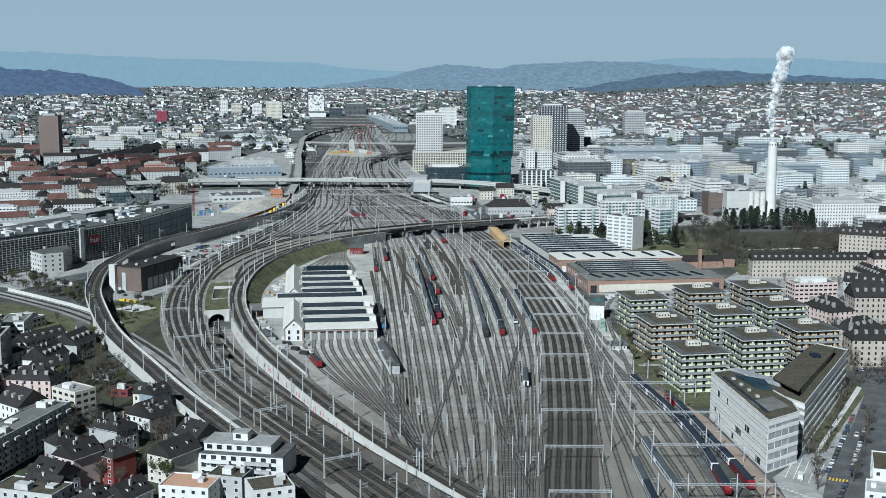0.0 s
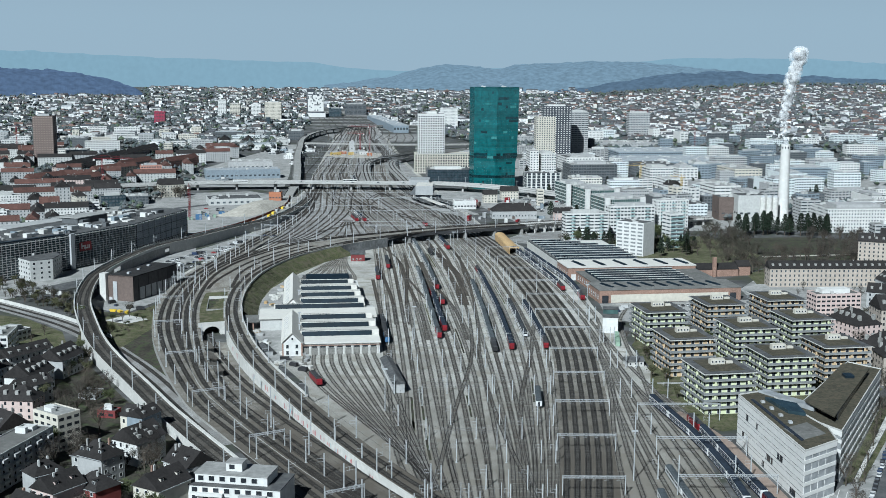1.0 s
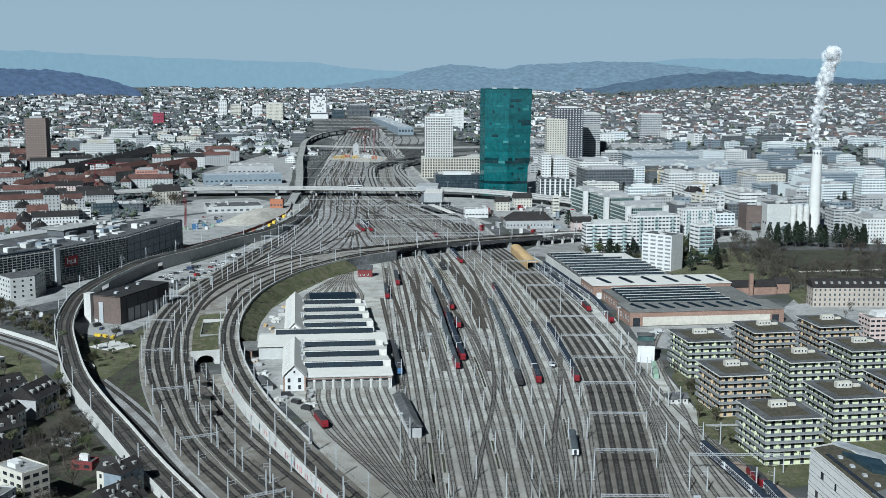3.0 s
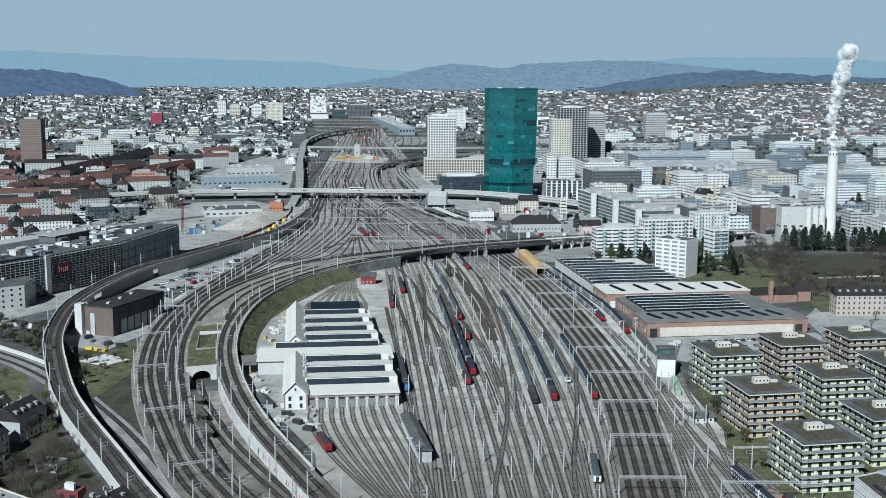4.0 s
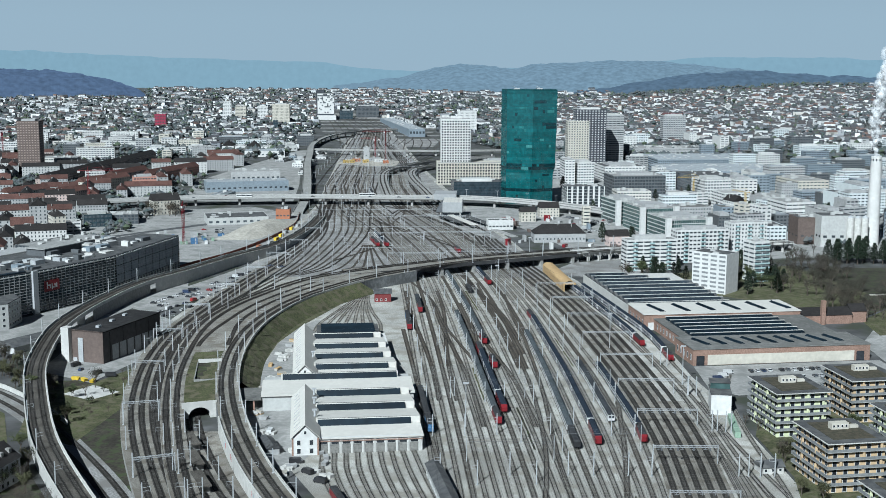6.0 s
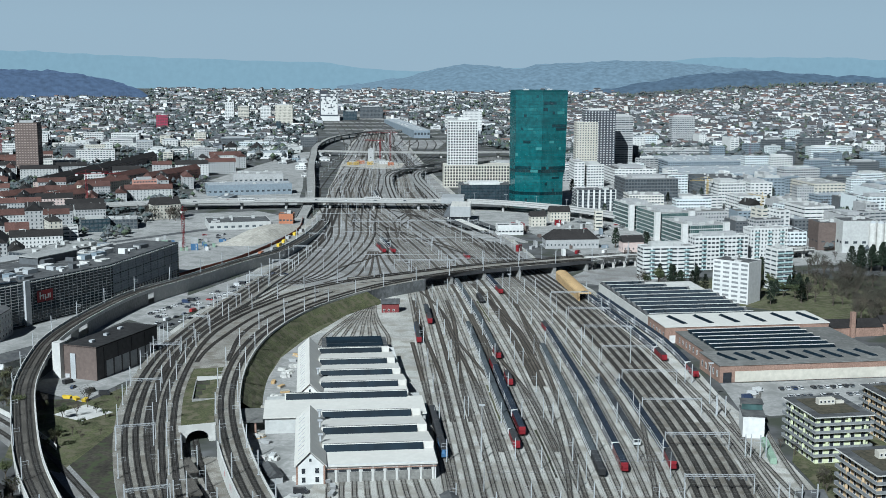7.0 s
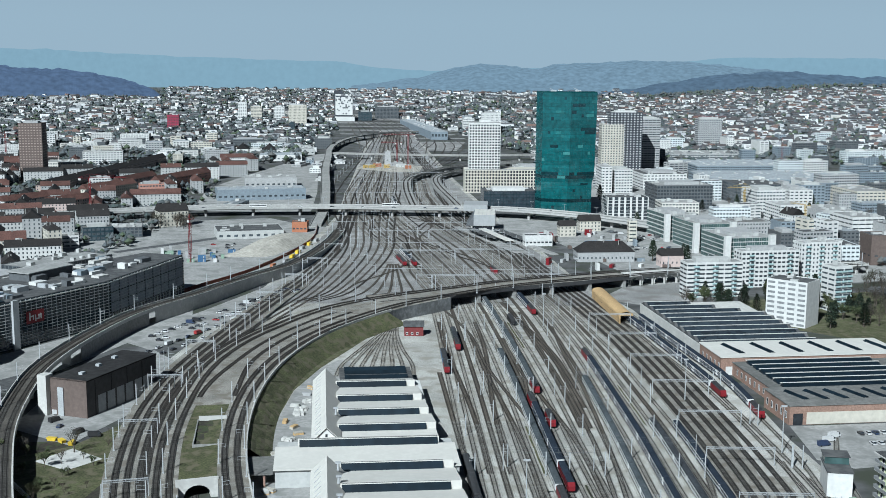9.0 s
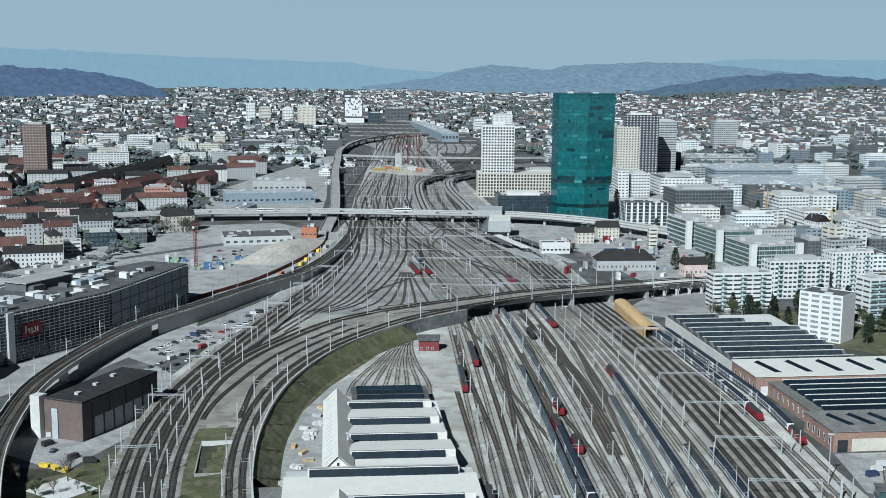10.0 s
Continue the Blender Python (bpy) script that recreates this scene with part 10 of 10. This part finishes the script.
# stores and rubble round the engine shed
rnd = random.Random(77)
def store(x, y, kind):
    if kind == "timber":
        ob = thing("timber_stack", "stack of pale timber on the gravel", "timber", x, y, 0.1, rnd.uniform(0, 180), group="yard stores")
        for k in range(3):
            part("layer", Shape().box(-2.2 + 0.1 * k, 2.2 - 0.1 * k, -0.9, 0.9, k * 0.45, k * 0.45 + 0.4), M[rnd.choice(["sand", "wood", "concrete"])], ob)
    elif kind == "rubble":
        sh = Shape()
        for _ in range(14):
            a, b, h = rnd.uniform(-2, 2), rnd.uniform(-2, 2), rnd.uniform(0.4, 1.3)
            sh.turned(a, b, rnd.uniform(0, 3), -h, h, -h * 0.6, h * 0.6, -0.1, h)
        ob = new("rubble_heap", sh.mesh("rubble_heap", M["concrete"]))
        ob.matrix_basis = pose(x, y, 0.1)
        tagged(ob, "heap of pale broken concrete on the gravel", "rubble", "yard stores", "stuff")
    else:
        ob = thing("skip", "%s steel skip beside the shed" % kind, "skip", x, y, 0.1, rnd.uniform(0, 180), group="yard stores")
        part("tub", Shape().prism([(-1.6, -0.9), (1.6, -0.9), (1.6, 0.9), (-1.6, 0.9)], 0, 1.4, 0, [(-2.2, -1.0), (2.2, -1.0), (2.2, 1.0), (-2.2, 1.0)]), M["yellow" if kind == "yellow" else "grey_render"], ob)
for i in range(26):
    t = rnd.random()
    store(at_y([(670, -106), (760, -122), (860, -112)], 670 + 190 * t) + rnd.uniform(-5, 8), 670 + 190 * t, rnd.choice(["timber", "rubble", "rubble", "grey"]))
for i in range(10):
    store(rnd.uniform(-94, -72), rnd.uniform(632, 668), rnd.choice(["timber", "rubble", "grey"]))
for i in range(3):
    store(-214 + i * 5.0, 774 - i * 2.4, rnd.choice(["yellow", "grey"]))
for x, y in ((-88, 652), (-82, 640), (-76, 630), (-104, 690)):
    car(x, y, rnd.uniform(0, 180), 0.12, "van")
for i in range(12):
    car(-214 + i * 3.4 + rnd.uniform(-0.4, 0.4), 925 + i * 9, 65, 0.13, rnd.choice(["car", "van"]))
    car(-205 + i * 3.4 + rnd.uniform(-0.4, 0.4), 922 + i * 9, 65, 0.13, "car")

# small shops, stalls and lorries below the road bridge
rnd = random.Random(91)
for i in range(30):
    c, w = rnd.choice([("white", "white"), ("red", "red"), ("bluegrey", "blue-grey"), ("grey_render", "grey"), ("grey_render", "grey"), ("brown_clad", "brown")])
    container(rnd.uniform(18, 118), rnd.uniform(1195, 1395), rnd.choice([8, 98, 60]), c, rnd.choice([1, 1, 2]), w)
for i in range(26):
    car(rnd.uniform(90, 140), rnd.uniform(1290, 1420), rnd.uniform(0, 180), 0.12, rnd.choice(["car", "van"]))
